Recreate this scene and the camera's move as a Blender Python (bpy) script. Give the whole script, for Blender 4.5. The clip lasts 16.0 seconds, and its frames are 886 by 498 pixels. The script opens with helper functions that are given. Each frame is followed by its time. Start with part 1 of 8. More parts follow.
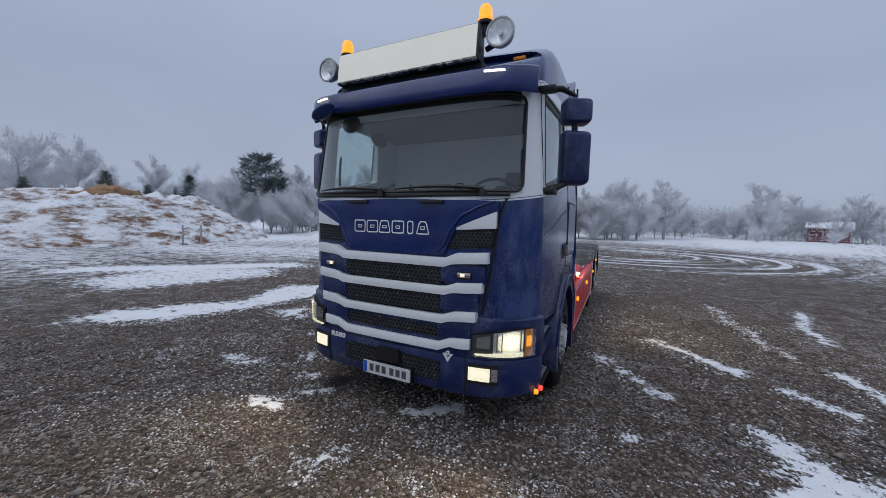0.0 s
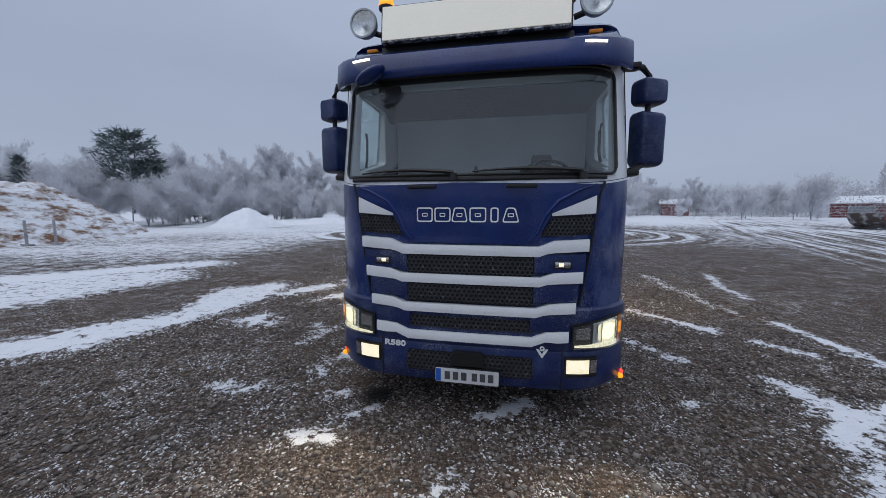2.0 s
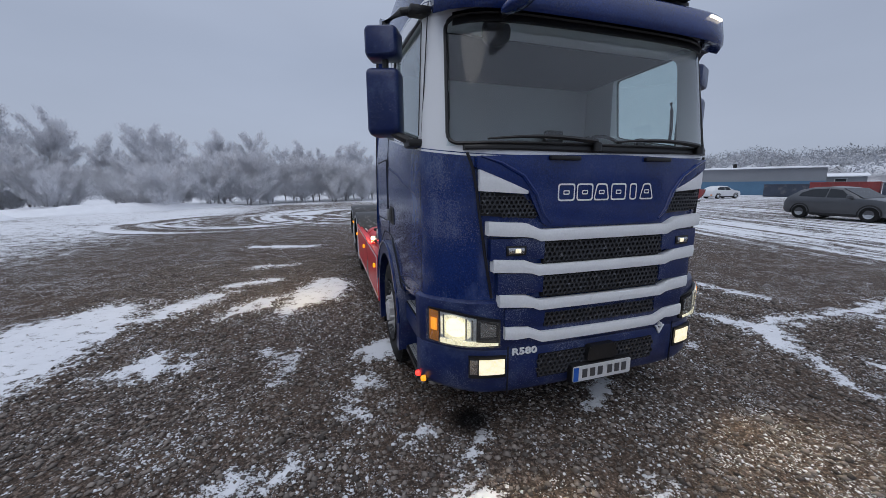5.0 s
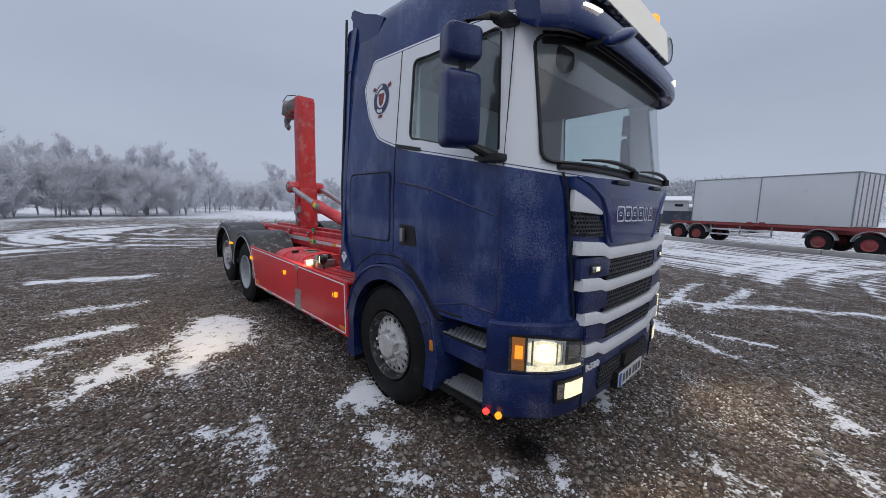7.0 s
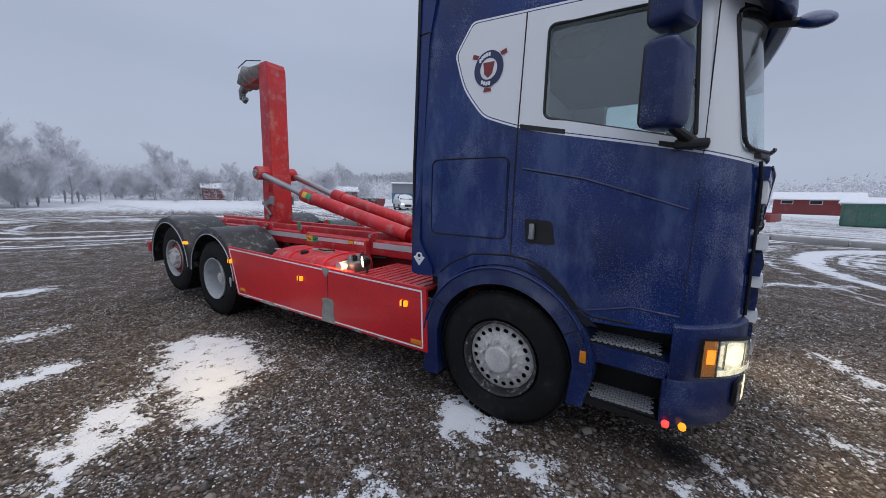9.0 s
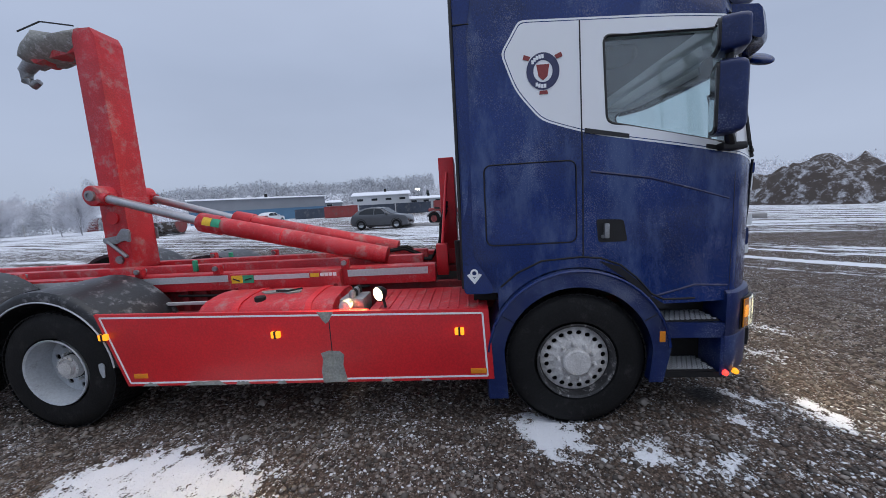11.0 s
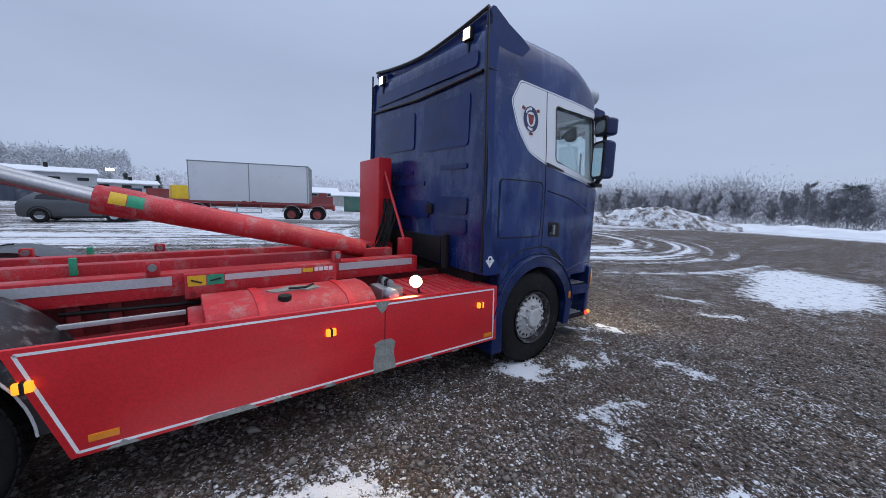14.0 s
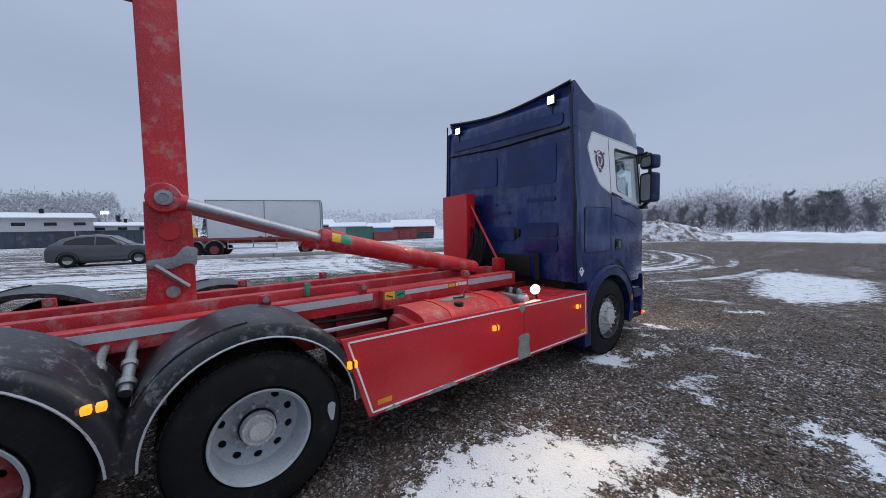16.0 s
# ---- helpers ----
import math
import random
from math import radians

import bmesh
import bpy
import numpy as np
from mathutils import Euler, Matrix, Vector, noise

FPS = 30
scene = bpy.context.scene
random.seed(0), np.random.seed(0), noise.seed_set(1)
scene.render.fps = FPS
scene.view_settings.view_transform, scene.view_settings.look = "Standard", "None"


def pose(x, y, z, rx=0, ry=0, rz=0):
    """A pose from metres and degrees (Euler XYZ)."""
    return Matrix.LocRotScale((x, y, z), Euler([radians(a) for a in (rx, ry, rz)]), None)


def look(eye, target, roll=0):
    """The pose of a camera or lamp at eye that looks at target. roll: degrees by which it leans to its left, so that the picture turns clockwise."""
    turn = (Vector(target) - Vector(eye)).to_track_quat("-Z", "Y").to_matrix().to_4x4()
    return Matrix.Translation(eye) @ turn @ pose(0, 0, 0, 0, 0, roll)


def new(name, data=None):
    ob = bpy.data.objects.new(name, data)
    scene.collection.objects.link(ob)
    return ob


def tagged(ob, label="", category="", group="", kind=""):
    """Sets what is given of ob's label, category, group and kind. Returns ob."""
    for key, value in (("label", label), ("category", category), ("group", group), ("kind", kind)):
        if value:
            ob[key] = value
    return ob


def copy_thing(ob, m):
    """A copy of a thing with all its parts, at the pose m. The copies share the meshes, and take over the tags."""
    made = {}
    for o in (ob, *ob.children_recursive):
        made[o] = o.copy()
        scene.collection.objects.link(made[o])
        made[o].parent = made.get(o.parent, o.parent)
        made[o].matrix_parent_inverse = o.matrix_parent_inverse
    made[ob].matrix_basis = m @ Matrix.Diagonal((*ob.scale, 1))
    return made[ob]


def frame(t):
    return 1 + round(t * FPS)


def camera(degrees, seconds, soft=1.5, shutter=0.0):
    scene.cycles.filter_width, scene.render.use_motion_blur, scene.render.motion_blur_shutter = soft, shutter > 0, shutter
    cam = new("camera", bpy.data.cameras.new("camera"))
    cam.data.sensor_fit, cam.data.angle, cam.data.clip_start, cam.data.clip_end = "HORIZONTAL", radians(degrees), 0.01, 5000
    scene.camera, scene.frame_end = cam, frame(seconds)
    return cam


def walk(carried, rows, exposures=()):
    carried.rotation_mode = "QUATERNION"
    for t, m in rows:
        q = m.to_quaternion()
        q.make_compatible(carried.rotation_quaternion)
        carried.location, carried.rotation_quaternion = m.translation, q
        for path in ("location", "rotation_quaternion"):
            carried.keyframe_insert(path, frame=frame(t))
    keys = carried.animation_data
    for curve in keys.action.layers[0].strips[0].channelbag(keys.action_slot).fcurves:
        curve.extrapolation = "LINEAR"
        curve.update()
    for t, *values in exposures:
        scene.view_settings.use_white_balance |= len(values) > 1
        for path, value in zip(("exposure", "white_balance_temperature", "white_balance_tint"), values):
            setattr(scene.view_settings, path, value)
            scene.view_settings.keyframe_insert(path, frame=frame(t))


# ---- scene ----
cam = camera(103.0, 16.0, soft=0.75)
METRES, EYE, TILT, LEAN, TURN = 12.518, 1.74, 0.0, 0.0, 26.4
X0, Y0 = 1.735, -2.53
ROWS = [
    (0.0, 0.0, 0.0, 0.0, 0.12, -4.4, -1.54),
    (0.5, -0.0289, 0.0025, 0.0004, -4.5, -5.98, -2.31),
    (1.0, -0.0538, 0.0147, -0.0015, -6.75, -6.9, -1.14),
    (1.5, -0.0777, 0.0288, -0.0003, -8.56, -7.8, -2.18),
    (2.0, -0.1052, 0.0409, 0.0003, -15.11, -6.77, -0.01),
    (2.5, -0.129, 0.0589, -0.0014, -16.66, -6.32, 0.99),
    (3.0, -0.1517, 0.0786, 0.0001, -20.76, -7.19, -1.39),
    (3.5, -0.1776, 0.0959, -0.0001, -25.84, -7.98, -0.3),
    (6.0, -0.2576, 0.2214, -0.0015, -57.71, -10.05, -0.98),
    (6.5, -0.2728, 0.2495, -0.0015, -64.73, -8.67, -0.9),
    (7.0, -0.2796, 0.2781, -0.0024, -70.04, -6.87, -1.32),
    (7.5, -0.2809, 0.3108, -0.0017, -72.68, -7.43, -2.46),
    (8.0, -0.2847, 0.3428, -0.0021, -77.36, -7.19, -1.14),
    (8.5, -0.2811, 0.3725, -0.0034, -80.65, -7.8, -1.75),
    (11.0, -0.2283, 0.5363, 0.0011, -112.42, -7.73, 3.3),
    (11.5, -0.213, 0.5608, 0.0005, -126.43, -5.06, -0.94),
    (12.0, -0.1944, 0.5845, 0.003, -134.05, -3.14, -0.76),
    (12.5, -0.1797, 0.6137, 0.0024, -144.81, -5.49, -1.87),
    (13.0, -0.1651, 0.6388, 0.0013, -148.18, -4.9, -1.37),
    (13.5, -0.1471, 0.6642, 0.0017, -152.48, -6.12, -2.41),
    (14.0, -0.1356, 0.6973, 0.0015, -152.7, -7.87, -2.08),
    (14.5, -0.1208, 0.7238, 0.0024, -152.9, -5.17, -0.19),
    (15.0, -0.1018, 0.749, 0.0047, -154.24, -4.86, -0.54),
    (15.5, -0.0895, 0.783, 0.0054, -155.0, -6.01, -0.68),
    (16.0, -0.073, 0.8091, 0.0037, -154.48, -3.84, 0.96),
]
walk(cam, [(t, pose(X0, Y0, EYE, TILT, LEAN, TURN) @ pose(METRES * x, METRES * y, METRES * z, 90 + pitch, roll, yaw)) for t, x, y, z, yaw, pitch, roll in ROWS],
     exposures=[(0.0, -0.10, 6500, 10), (3.5, -0.10, 6500, 10), (6.5, 0.03, 6850, 11), (8.5, 0.04, 6750, 11), (11.0, 0.16, 6500, 11), (12.0, 0.18, 6350, 11), (14.0, 0.18, 6200, 11), (16.0, 0.06, 6400, 10)])

# ---- sky and light ----
world = bpy.data.worlds.new("overcast_sky")
scene.world = world
world.use_nodes = True
wn, wl = world.node_tree.nodes, world.node_tree.links
bg = wn["Background"]
sky = wn.new("ShaderNodeTexSky")
sky.sky_type = "NISHITA"
sky.sun_disc = False
sky.sun_elevation, sky.sun_rotation = radians(24), radians(200)
co = wn.new("ShaderNodeTexCoord")
sep = wn.new("ShaderNodeSeparateXYZ")
wl.new(co.outputs["Generated"], sep.inputs[0])
ramp = wn.new("ShaderNodeValToRGB")
ramp.color_ramp.elements[0].position, ramp.color_ramp.elements[0].color = 0.0, (0.365, 0.432, 0.565, 1)
ramp.color_ramp.elements[1].position, ramp.color_ramp.elements[1].color = 0.95, (0.90, 1.00, 1.20, 1)
for p, c in ((0.10, (0.392, 0.460, 0.600, 1)), (0.30, (0.365, 0.435, 0.580, 1)), (0.55, (0.445, 0.52, 0.68, 1))):
    e = ramp.color_ramp.elements.new(p)
    e.color = c
wl.new(sep.outputs["Z"], ramp.inputs[0])
cloud_map = wn.new("ShaderNodeMapping")
cloud_map.inputs["Scale"].default_value = (1.0, 1.0, 3.0)
wl.new(co.outputs["Generated"], cloud_map.inputs[0])
cloud = wn.new("ShaderNodeTexNoise")
cloud.inputs["Scale"].default_value, cloud.inputs["Detail"].default_value = 1.6, 4
wl.new(cloud_map.outputs[0], cloud.inputs["Vector"])
soft_cloud = wn.new("ShaderNodeMapRange")
soft_cloud.inputs["From Min"].default_value, soft_cloud.inputs["From Max"].default_value = 0.25, 0.75
soft_cloud.inputs["To Min"].default_value, soft_cloud.inputs["To Max"].default_value = 0.94, 1.06
wl.new(cloud.outputs["Fac"], soft_cloud.inputs["Value"])
tone = wn.new("ShaderNodeMix")
tone.data_type, tone.blend_type = "RGBA", "MULTIPLY"
tone.inputs["Factor"].default_value = 1.0
wl.new(ramp.outputs[0], tone.inputs["A"])
wl.new(soft_cloud.outputs[0], tone.inputs["B"])
dim = wn.new("ShaderNodeVectorMath")
dim.operation = "SCALE"
dim.inputs["Scale"].default_value = 0.06
wl.new(sky.outputs[0], dim.inputs[0])
veil = wn.new("ShaderNodeMix")
veil.data_type = "RGBA"
veil.inputs["Factor"].default_value = 0.96
wl.new(dim.outputs[0], veil.inputs["A"])
wl.new(tone.outputs["Result"], veil.inputs["B"])
wl.new(veil.outputs["Result"], bg.inputs["Color"])
bg.inputs["Strength"].default_value = 1.0
sun_data = bpy.data.lights.new("sun", "SUN")
sun_data.energy, sun_data.angle, sun_data.color = 0.5, radians(60), (1.0, 0.97, 0.93)
sun = new("sun", sun_data)
sun.matrix_world = look((-20, -30, 60), (0, 0, 0))


# ---- materials ----
def mat(name, color, rough=0.6, metal=0.0, vary=0.15, scale=3.0, bump=0.0, fine=60.0, coat=0.0, second=None, amount=0.0, spread=6.0, emit=None, power=0.0, frost=0.0, stretch=None, gloss=0.5):
    """A surface with broad and fine variation; second is a wear, dirt or frost colour in patches."""
    m = bpy.data.materials.new(name)
    m.use_nodes = True
    n, l = m.node_tree.nodes, m.node_tree.links
    b = n["Principled BSDF"]
    b.inputs["Roughness"].default_value, b.inputs["Metallic"].default_value = rough, metal
    b.inputs["Coat Weight"].default_value, b.inputs["Coat Roughness"].default_value = coat, 0.07
    b.inputs["Specular IOR Level"].default_value = gloss
    if emit:
        b.inputs["Emission Color"].default_value, b.inputs["Emission Strength"].default_value = (*emit, 1), power
    tc = n.new("ShaderNodeTexCoord")
    broad, grain = n.new("ShaderNodeTexNoise"), n.new("ShaderNodeTexNoise")
    for node, sc, d in ((broad, scale, 5), (grain, fine, 3)):
        node.inputs["Scale"].default_value, node.inputs["Detail"].default_value = sc, d
        l.new(tc.outputs["Object"], node.inputs["Vector"])
    add = n.new("ShaderNodeMath")
    add.operation = "ADD"
    l.new(broad.outputs["Fac"], add.inputs[0])
    l.new(grain.outputs["Fac"], add.inputs[1])
    rng = n.new("ShaderNodeMapRange")
    rng.inputs["From Min"].default_value, rng.inputs["From Max"].default_value = 0.7, 1.3
    rng.inputs["To Min"].default_value, rng.inputs["To Max"].default_value = 1 - vary, 1 + vary
    l.new(add.outputs[0], rng.inputs["Value"])
    mul = n.new("ShaderNodeMix")
    mul.data_type, mul.blend_type = "RGBA", "MULTIPLY"
    mul.inputs["Factor"].default_value = 1.0
    mul.inputs["A"].default_value = (*color, 1)
    l.new(rng.outputs[0], mul.inputs["B"])
    out = mul.outputs["Result"]
    if second:
        patch = n.new("ShaderNodeTexNoise")
        patch.inputs["Scale"].default_value, patch.inputs["Detail"].default_value, patch.inputs["Roughness"].default_value = spread, 9, 0.72
        src = tc.outputs["Object"]
        if stretch:
            mp = n.new("ShaderNodeMapping")
            mp.inputs["Scale"].default_value = stretch
            l.new(src, mp.inputs[0])
            src = mp.outputs[0]
        l.new(src, patch.inputs["Vector"])
        cut = n.new("ShaderNodeMapRange")
        cut.inputs["From Min"].default_value, cut.inputs["From Max"].default_value = 0.66 - 0.3 * amount, 0.80 - 0.3 * amount
        cut.inputs["To Max"].default_value = min(1.0, 0.5 + amount)
        l.new(patch.outputs["Fac"], cut.inputs["Value"])
        mix = n.new("ShaderNodeMix")
        mix.data_type = "RGBA"
        l.new(cut.outputs[0], mix.inputs["Factor"])
        l.new(out, mix.inputs["A"])
        mix.inputs["B"].default_value = (*second, 1)
        out = mix.outputs["Result"]
    if frost:
        # fine rime grains, gathered in drifts
        drift, rime_veil = n.new("ShaderNodeTexNoise"), n.new("ShaderNodeTexNoise")
        for node, sc, d in ((drift, 2.6, 5), (rime_veil, 130, 2)):
            node.inputs["Scale"].default_value, node.inputs["Detail"].default_value = sc, d
            l.new(tc.outputs["Object"], node.inputs["Vector"])
        both = n.new("ShaderNodeMath")
        both.operation = "MULTIPLY_ADD"
        l.new(drift.outputs["Fac"], both.inputs[0])
        both.inputs[1].default_value = 0.9
        l.new(rime_veil.outputs["Fac"], both.inputs[2])
        thin = n.new("ShaderNodeMapRange")
        thin.inputs["From Min"].default_value, thin.inputs["From Max"].default_value = 1.03, 1.22
        thin.inputs["To Max"].default_value = 0.55 * frost
        l.new(both.outputs[0], thin.inputs["Value"])
        rimed = n.new("ShaderNodeMix")
        rimed.data_type = "RGBA"
        l.new(thin.outputs[0], rimed.inputs["Factor"])
        l.new(out, rimed.inputs["A"])
        rimed.inputs["B"].default_value = (0.42, 0.45, 0.52, 1)
        out = rimed.outputs["Result"]
    l.new(out, b.inputs["Base Color"])
    if bump:
        bn = n.new("ShaderNodeBump")
        bn.inputs["Strength"].default_value, bn.inputs["Distance"].default_value = bump, 0.01
        l.new(grain.outputs["Fac"], bn.inputs["Height"])
        l.new(bn.outputs[0], b.inputs["Normal"])
    return m


FROST, DIRT = (0.52, 0.55, 0.60), (0.16, 0.14, 0.13)
BLUE = mat("blue_paint", (0.005, 0.021, 0.118), 0.22, 0.0, 0.4, 2.0, 0.015, 90, 0.3, (0.011, 0.030, 0.135), 0.45, 5, frost=0.10, gloss=0.3)
CAB_BLUE = mat("cab_blue_paint", (0.004, 0.022, 0.125), 0.22, 0.0, 0.45, 1.5, 0.015, 90, 0.4, (0.040, 0.072, 0.195), 0.62, 3.2, frost=0.34, stretch=(1.0, 1.0, 0.40), gloss=0.3)
BLUE_FROST = mat("frosted_blue_paint", (0.005, 0.017, 0.090), 0.34, 0.0, 0.4, 2.0, 0.05, 160, 0.2, (0.030, 0.050, 0.135), 0.5, 5, frost=0.6, gloss=0.35)
BLUE_PLASTIC = mat("blue_plastic", (0.012, 0.020, 0.085), 0.5, 0, 0.3, 4, 0.1, 90, 0.1, (0.13, 0.14, 0.19), 0.3, 9)
WHITE = mat("white_paint", (0.80, 0.82, 0.84), 0.35, 0, 0.06, 3, 0.03, 80, 0.2, (0.45, 0.45, 0.45), 0.12, 6)
BLACK = mat("black_plastic", (0.007, 0.007, 0.008), 0.45, 0, 0.35, 6, 0.1, 120, 0, (0.05, 0.05, 0.055), 0.2, 12)
RUBBER = mat("black_rubber", (0.008, 0.008, 0.0085), 0.7, 0, 0.4, 5, 0.25, 70, 0, (0.035, 0.035, 0.035), 0.3, 9, gloss=0.25)
FENDER = mat("worn_fender_rubber", (0.014, 0.015, 0.018), 0.42, 0, 0.4, 2.5, 0.12, 60, 0.1, (0.20, 0.20, 0.21), 0.40, 11)
RED = mat("red_paint", (0.62, 0.014, 0.022), 0.42, 0, 0.18, 1.5, 0.05, 70, 0.15, (0.50, 0.12, 0.11), 0.18, 3)
RED_WORN = mat("worn_red_paint", (0.50, 0.015, 0.024), 0.5, 0, 0.3, 3, 0.15, 70, 0.05, (0.40, 0.19, 0.18), 0.46, 6, frost=0.3)
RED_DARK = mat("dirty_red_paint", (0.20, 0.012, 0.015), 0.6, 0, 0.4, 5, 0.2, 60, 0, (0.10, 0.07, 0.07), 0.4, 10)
RIM = mat("grey_rim_paint", (0.42, 0.45, 0.48), 0.45, 0.1, 0.15, 4, 0.05, 60, 0.1, (0.22, 0.22, 0.22), 0.3, 10)
SALT = mat("salt_dusted_rim", (0.55, 0.54, 0.53), 0.75, 0, 0.25, 9, 0.3, 80, 0, (0.25, 0.24, 0.23), 0.3, 20)
STEEL = mat("grey_steel", (0.30, 0.31, 0.32), 0.42, 0.7, 0.25, 5, 0.05, 60, 0, (0.18, 0.17, 0.16), 0.25, 12)
CHROME = mat("worn_chrome_rod", (0.42, 0.42, 0.44), 0.35, 0.8, 0.15, 5, 0.02, 60)
ALU = mat("aluminium_strip", (0.55, 0.57, 0.60), 0.5, 0.3, 0.12, 5, 0.05, 60, 0, (0.30, 0.28, 0.27), 0.2, 10)
BARE = mat("bare_metal_patch", (0.29, 0.30, 0.28), 0.7, 0.2, 0.3, 14, 0.2, 60, 0, (0.22, 0.21, 0.18), 0.4, 22)
# grimy steel; also the painted shade of the grille and wing openings
DARK = mat("dark_grime_and_recess_shade", (0.009, 0.0085, 0.0085), 0.7, 0.1, 0.4, 6, 0.2, 60)
INTERIOR = mat("grey_cab_trim", (0.11, 0.11, 0.115), 0.8, 0, 0.12, 5, 0.1, 90)
BLIND = mat("grey_curtain", (0.72, 0.73, 0.75), 0.85, 0, 0.08, 2, 0.1, 60)
MIRROR = mat("mirror", (0.8, 0.82, 0.84), 0.04, 1.0, 0.02)
SNOW = mat("snow", (0.80, 0.82, 0.86), 0.8, 0, 0.06, 2, 0.4, 40)
AMBER = mat("amber_lens", (0.55, 0.16, 0.01), 0.25, 0, 0.05, emit=(1.0, 0.36, 0.02), power=1.25)
AMBER_DIM = mat("amber_reflector", (0.75, 0.25, 0.02), 0.25, 0, 0.1)
RED_LENS = mat("red_lens", (0.5, 0.01, 0.01), 0.25, 0, 0.05, emit=(1.0, 0.04, 0.03), power=2.5)
HEADLAMP = mat("lit_headlamp", (0.7, 0.68, 0.6), 0.15, 0, 0.5, 24, 0.5, 40, emit=(1.0, 0.88, 0.56), power=1.6)
LAMP = mat("lit_lamp", (0.9, 0.88, 0.8), 0.2, 0, 0.05, emit=(1.0, 0.86, 0.52), power=3.2)
FOG = mat("lit_fog_lamp", (0.6, 0.58, 0.5), 0.15, 0, 0.6, 22, 0.4, 45, emit=(1.0, 0.90, 0.62), power=0.85)
LED = mat("lit_marker", (0.9, 0.9, 0.85), 0.2, 0, 0.05, emit=(1.0, 0.93, 0.78), power=1.6)
LAMP_CASE = mat("lamp_reflector", (0.55, 0.55, 0.55), 0.22, 0.9, 0.25, 14)
REFLECT = mat("bright_reflector", (0.82, 0.83, 0.84), 0.35, 0.7, 0.15, 30)
SIGN = mat("lit_sign_face", (0.75, 0.75, 0.70), 0.3, 0, 0.04, 2, emit=(1.0, 0.93, 0.74), power=0.22)
PLATE = mat("plate_white", (0.62, 0.63, 0.64), 0.4, 0, 0.08, 8, 0.05, 60, 0, (0.40, 0.40, 0.40), 0.3, 16)
PLATE_BLUE = mat("plate_blue", (0.01, 0.10, 0.45), 0.4)
INK = mat("black_ink", (0.015, 0.015, 0.016), 0.5)
YELLOW = mat("yellow_sticker", (0.75, 0.50, 0.03), 0.4)
GREEN = mat("green_sticker", (0.03, 0.32, 0.18), 0.4)
BROWN_RED = mat("emblem_red", (0.24, 0.03, 0.03), 0.4)
NAVY = mat("emblem_navy", (0.03, 0.035, 0.10), 0.4)


def glass(name, tint, keep, rime_veil):
    """A pane: partly clear, with mirror gloss that rises at grazing angles."""
    m = bpy.data.materials.new(name)
    m.use_nodes = True
    n, l = m.node_tree.nodes, m.node_tree.links
    n.remove(n["Principled BSDF"])
    tr, gl, mix, fr = n.new("ShaderNodeBsdfTransparent"), n.new("ShaderNodeBsdfGlossy"), n.new("ShaderNodeMixShader"), n.new("ShaderNodeLayerWeight")
    tr.inputs["Color"].default_value = (*tint, 1)
    gl.inputs["Roughness"].default_value = 0.03
    gl.inputs["Color"].default_value = (keep, keep, keep, 1)
    fr.inputs["Blend"].default_value = 0.5
    pw, gain = n.new("ShaderNodeMath"), n.new("ShaderNodeMapRange")
    pw.operation = "POWER"
    l.new(fr.outputs["Facing"], pw.inputs[0])
    pw.inputs[1].default_value = 3.5
    gain.inputs["To Min"].default_value, gain.inputs["To Max"].default_value = 0.07, 0.75
    l.new(pw.outputs[0], gain.inputs["Value"])
    l.new(gain.outputs[0], mix.inputs[0])
    l.new(tr.outputs[0], mix.inputs[1])
    l.new(gl.outputs[0], mix.inputs[2])
    # pale diffuse film over the clear pane, added in place of reflected sky
    film, df, sp = n.new("ShaderNodeMixShader"), n.new("ShaderNodeBsdfDiffuse"), n.new("ShaderNodeTexNoise")
    df.inputs["Color"].default_value = (0.62, 0.64, 0.68, 1)
    sp.inputs["Scale"].default_value, sp.inputs["Detail"].default_value = 1.8, 3
    tc, mr = n.new("ShaderNodeTexCoord"), n.new("ShaderNodeMapRange")
    l.new(tc.outputs["Object"], sp.inputs["Vector"])
    l.new(sp.outputs["Fac"], mr.inputs["Value"])
    mr.inputs["From Min"].default_value, mr.inputs["From Max"].default_value = 0.2, 0.8
    mr.inputs["To Min"].default_value, mr.inputs["To Max"].default_value = rime_veil * 0.8, rime_veil * 1.2
    l.new(mr.outputs[0], film.inputs[0])
    l.new(mix.outputs[0], film.inputs[1])
    l.new(df.outputs[0], film.inputs[2])
    l.new(film.outputs[0], n["Material Output"].inputs["Surface"])
    return m


GLASS = glass("window_glass", (0.88, 0.96, 0.95), 1.0, 0.05)
SCREEN = glass("veiled_windscreen_glass", (0.84, 0.90, 0.90), 1.0, 0.045)
LENS = glass("lamp_glass", (0.95, 0.97, 0.97), 1.0, 0.02)


# ---- mesh helpers ----
def thing(name, label, category, group="", kind="", at=(0, 0, 0), turn=0):
    ob = new(name)
    ob.matrix_basis = pose(*at, 0, 0, turn)
    return tagged(ob, label, category, group, kind)


def finish(bm, name, material, angle=35):
    me = bpy.data.meshes.new(name)
    bmesh.ops.recalc_face_normals(bm, faces=bm.faces)
    bm.to_mesh(me)
    bm.free()
    for mm in (material if isinstance(material, (list, tuple)) else [material]):
        me.materials.append(mm)
    me.polygons.foreach_set("use_smooth", [True] * len(me.polygons))
    me.set_sharp_from_angle(angle=radians(angle))
    return me


def part(name, bm, material, parent, label="", angle=35):
    ob = new(name, finish(bm, name, material, angle))
    ob.parent = parent
    return tagged(ob, label)


def solo(name, bm, material, label, category, group="", kind="", angle=35):
    return tagged(new(name, finish(bm, name, material, angle)), label, category, group, kind)


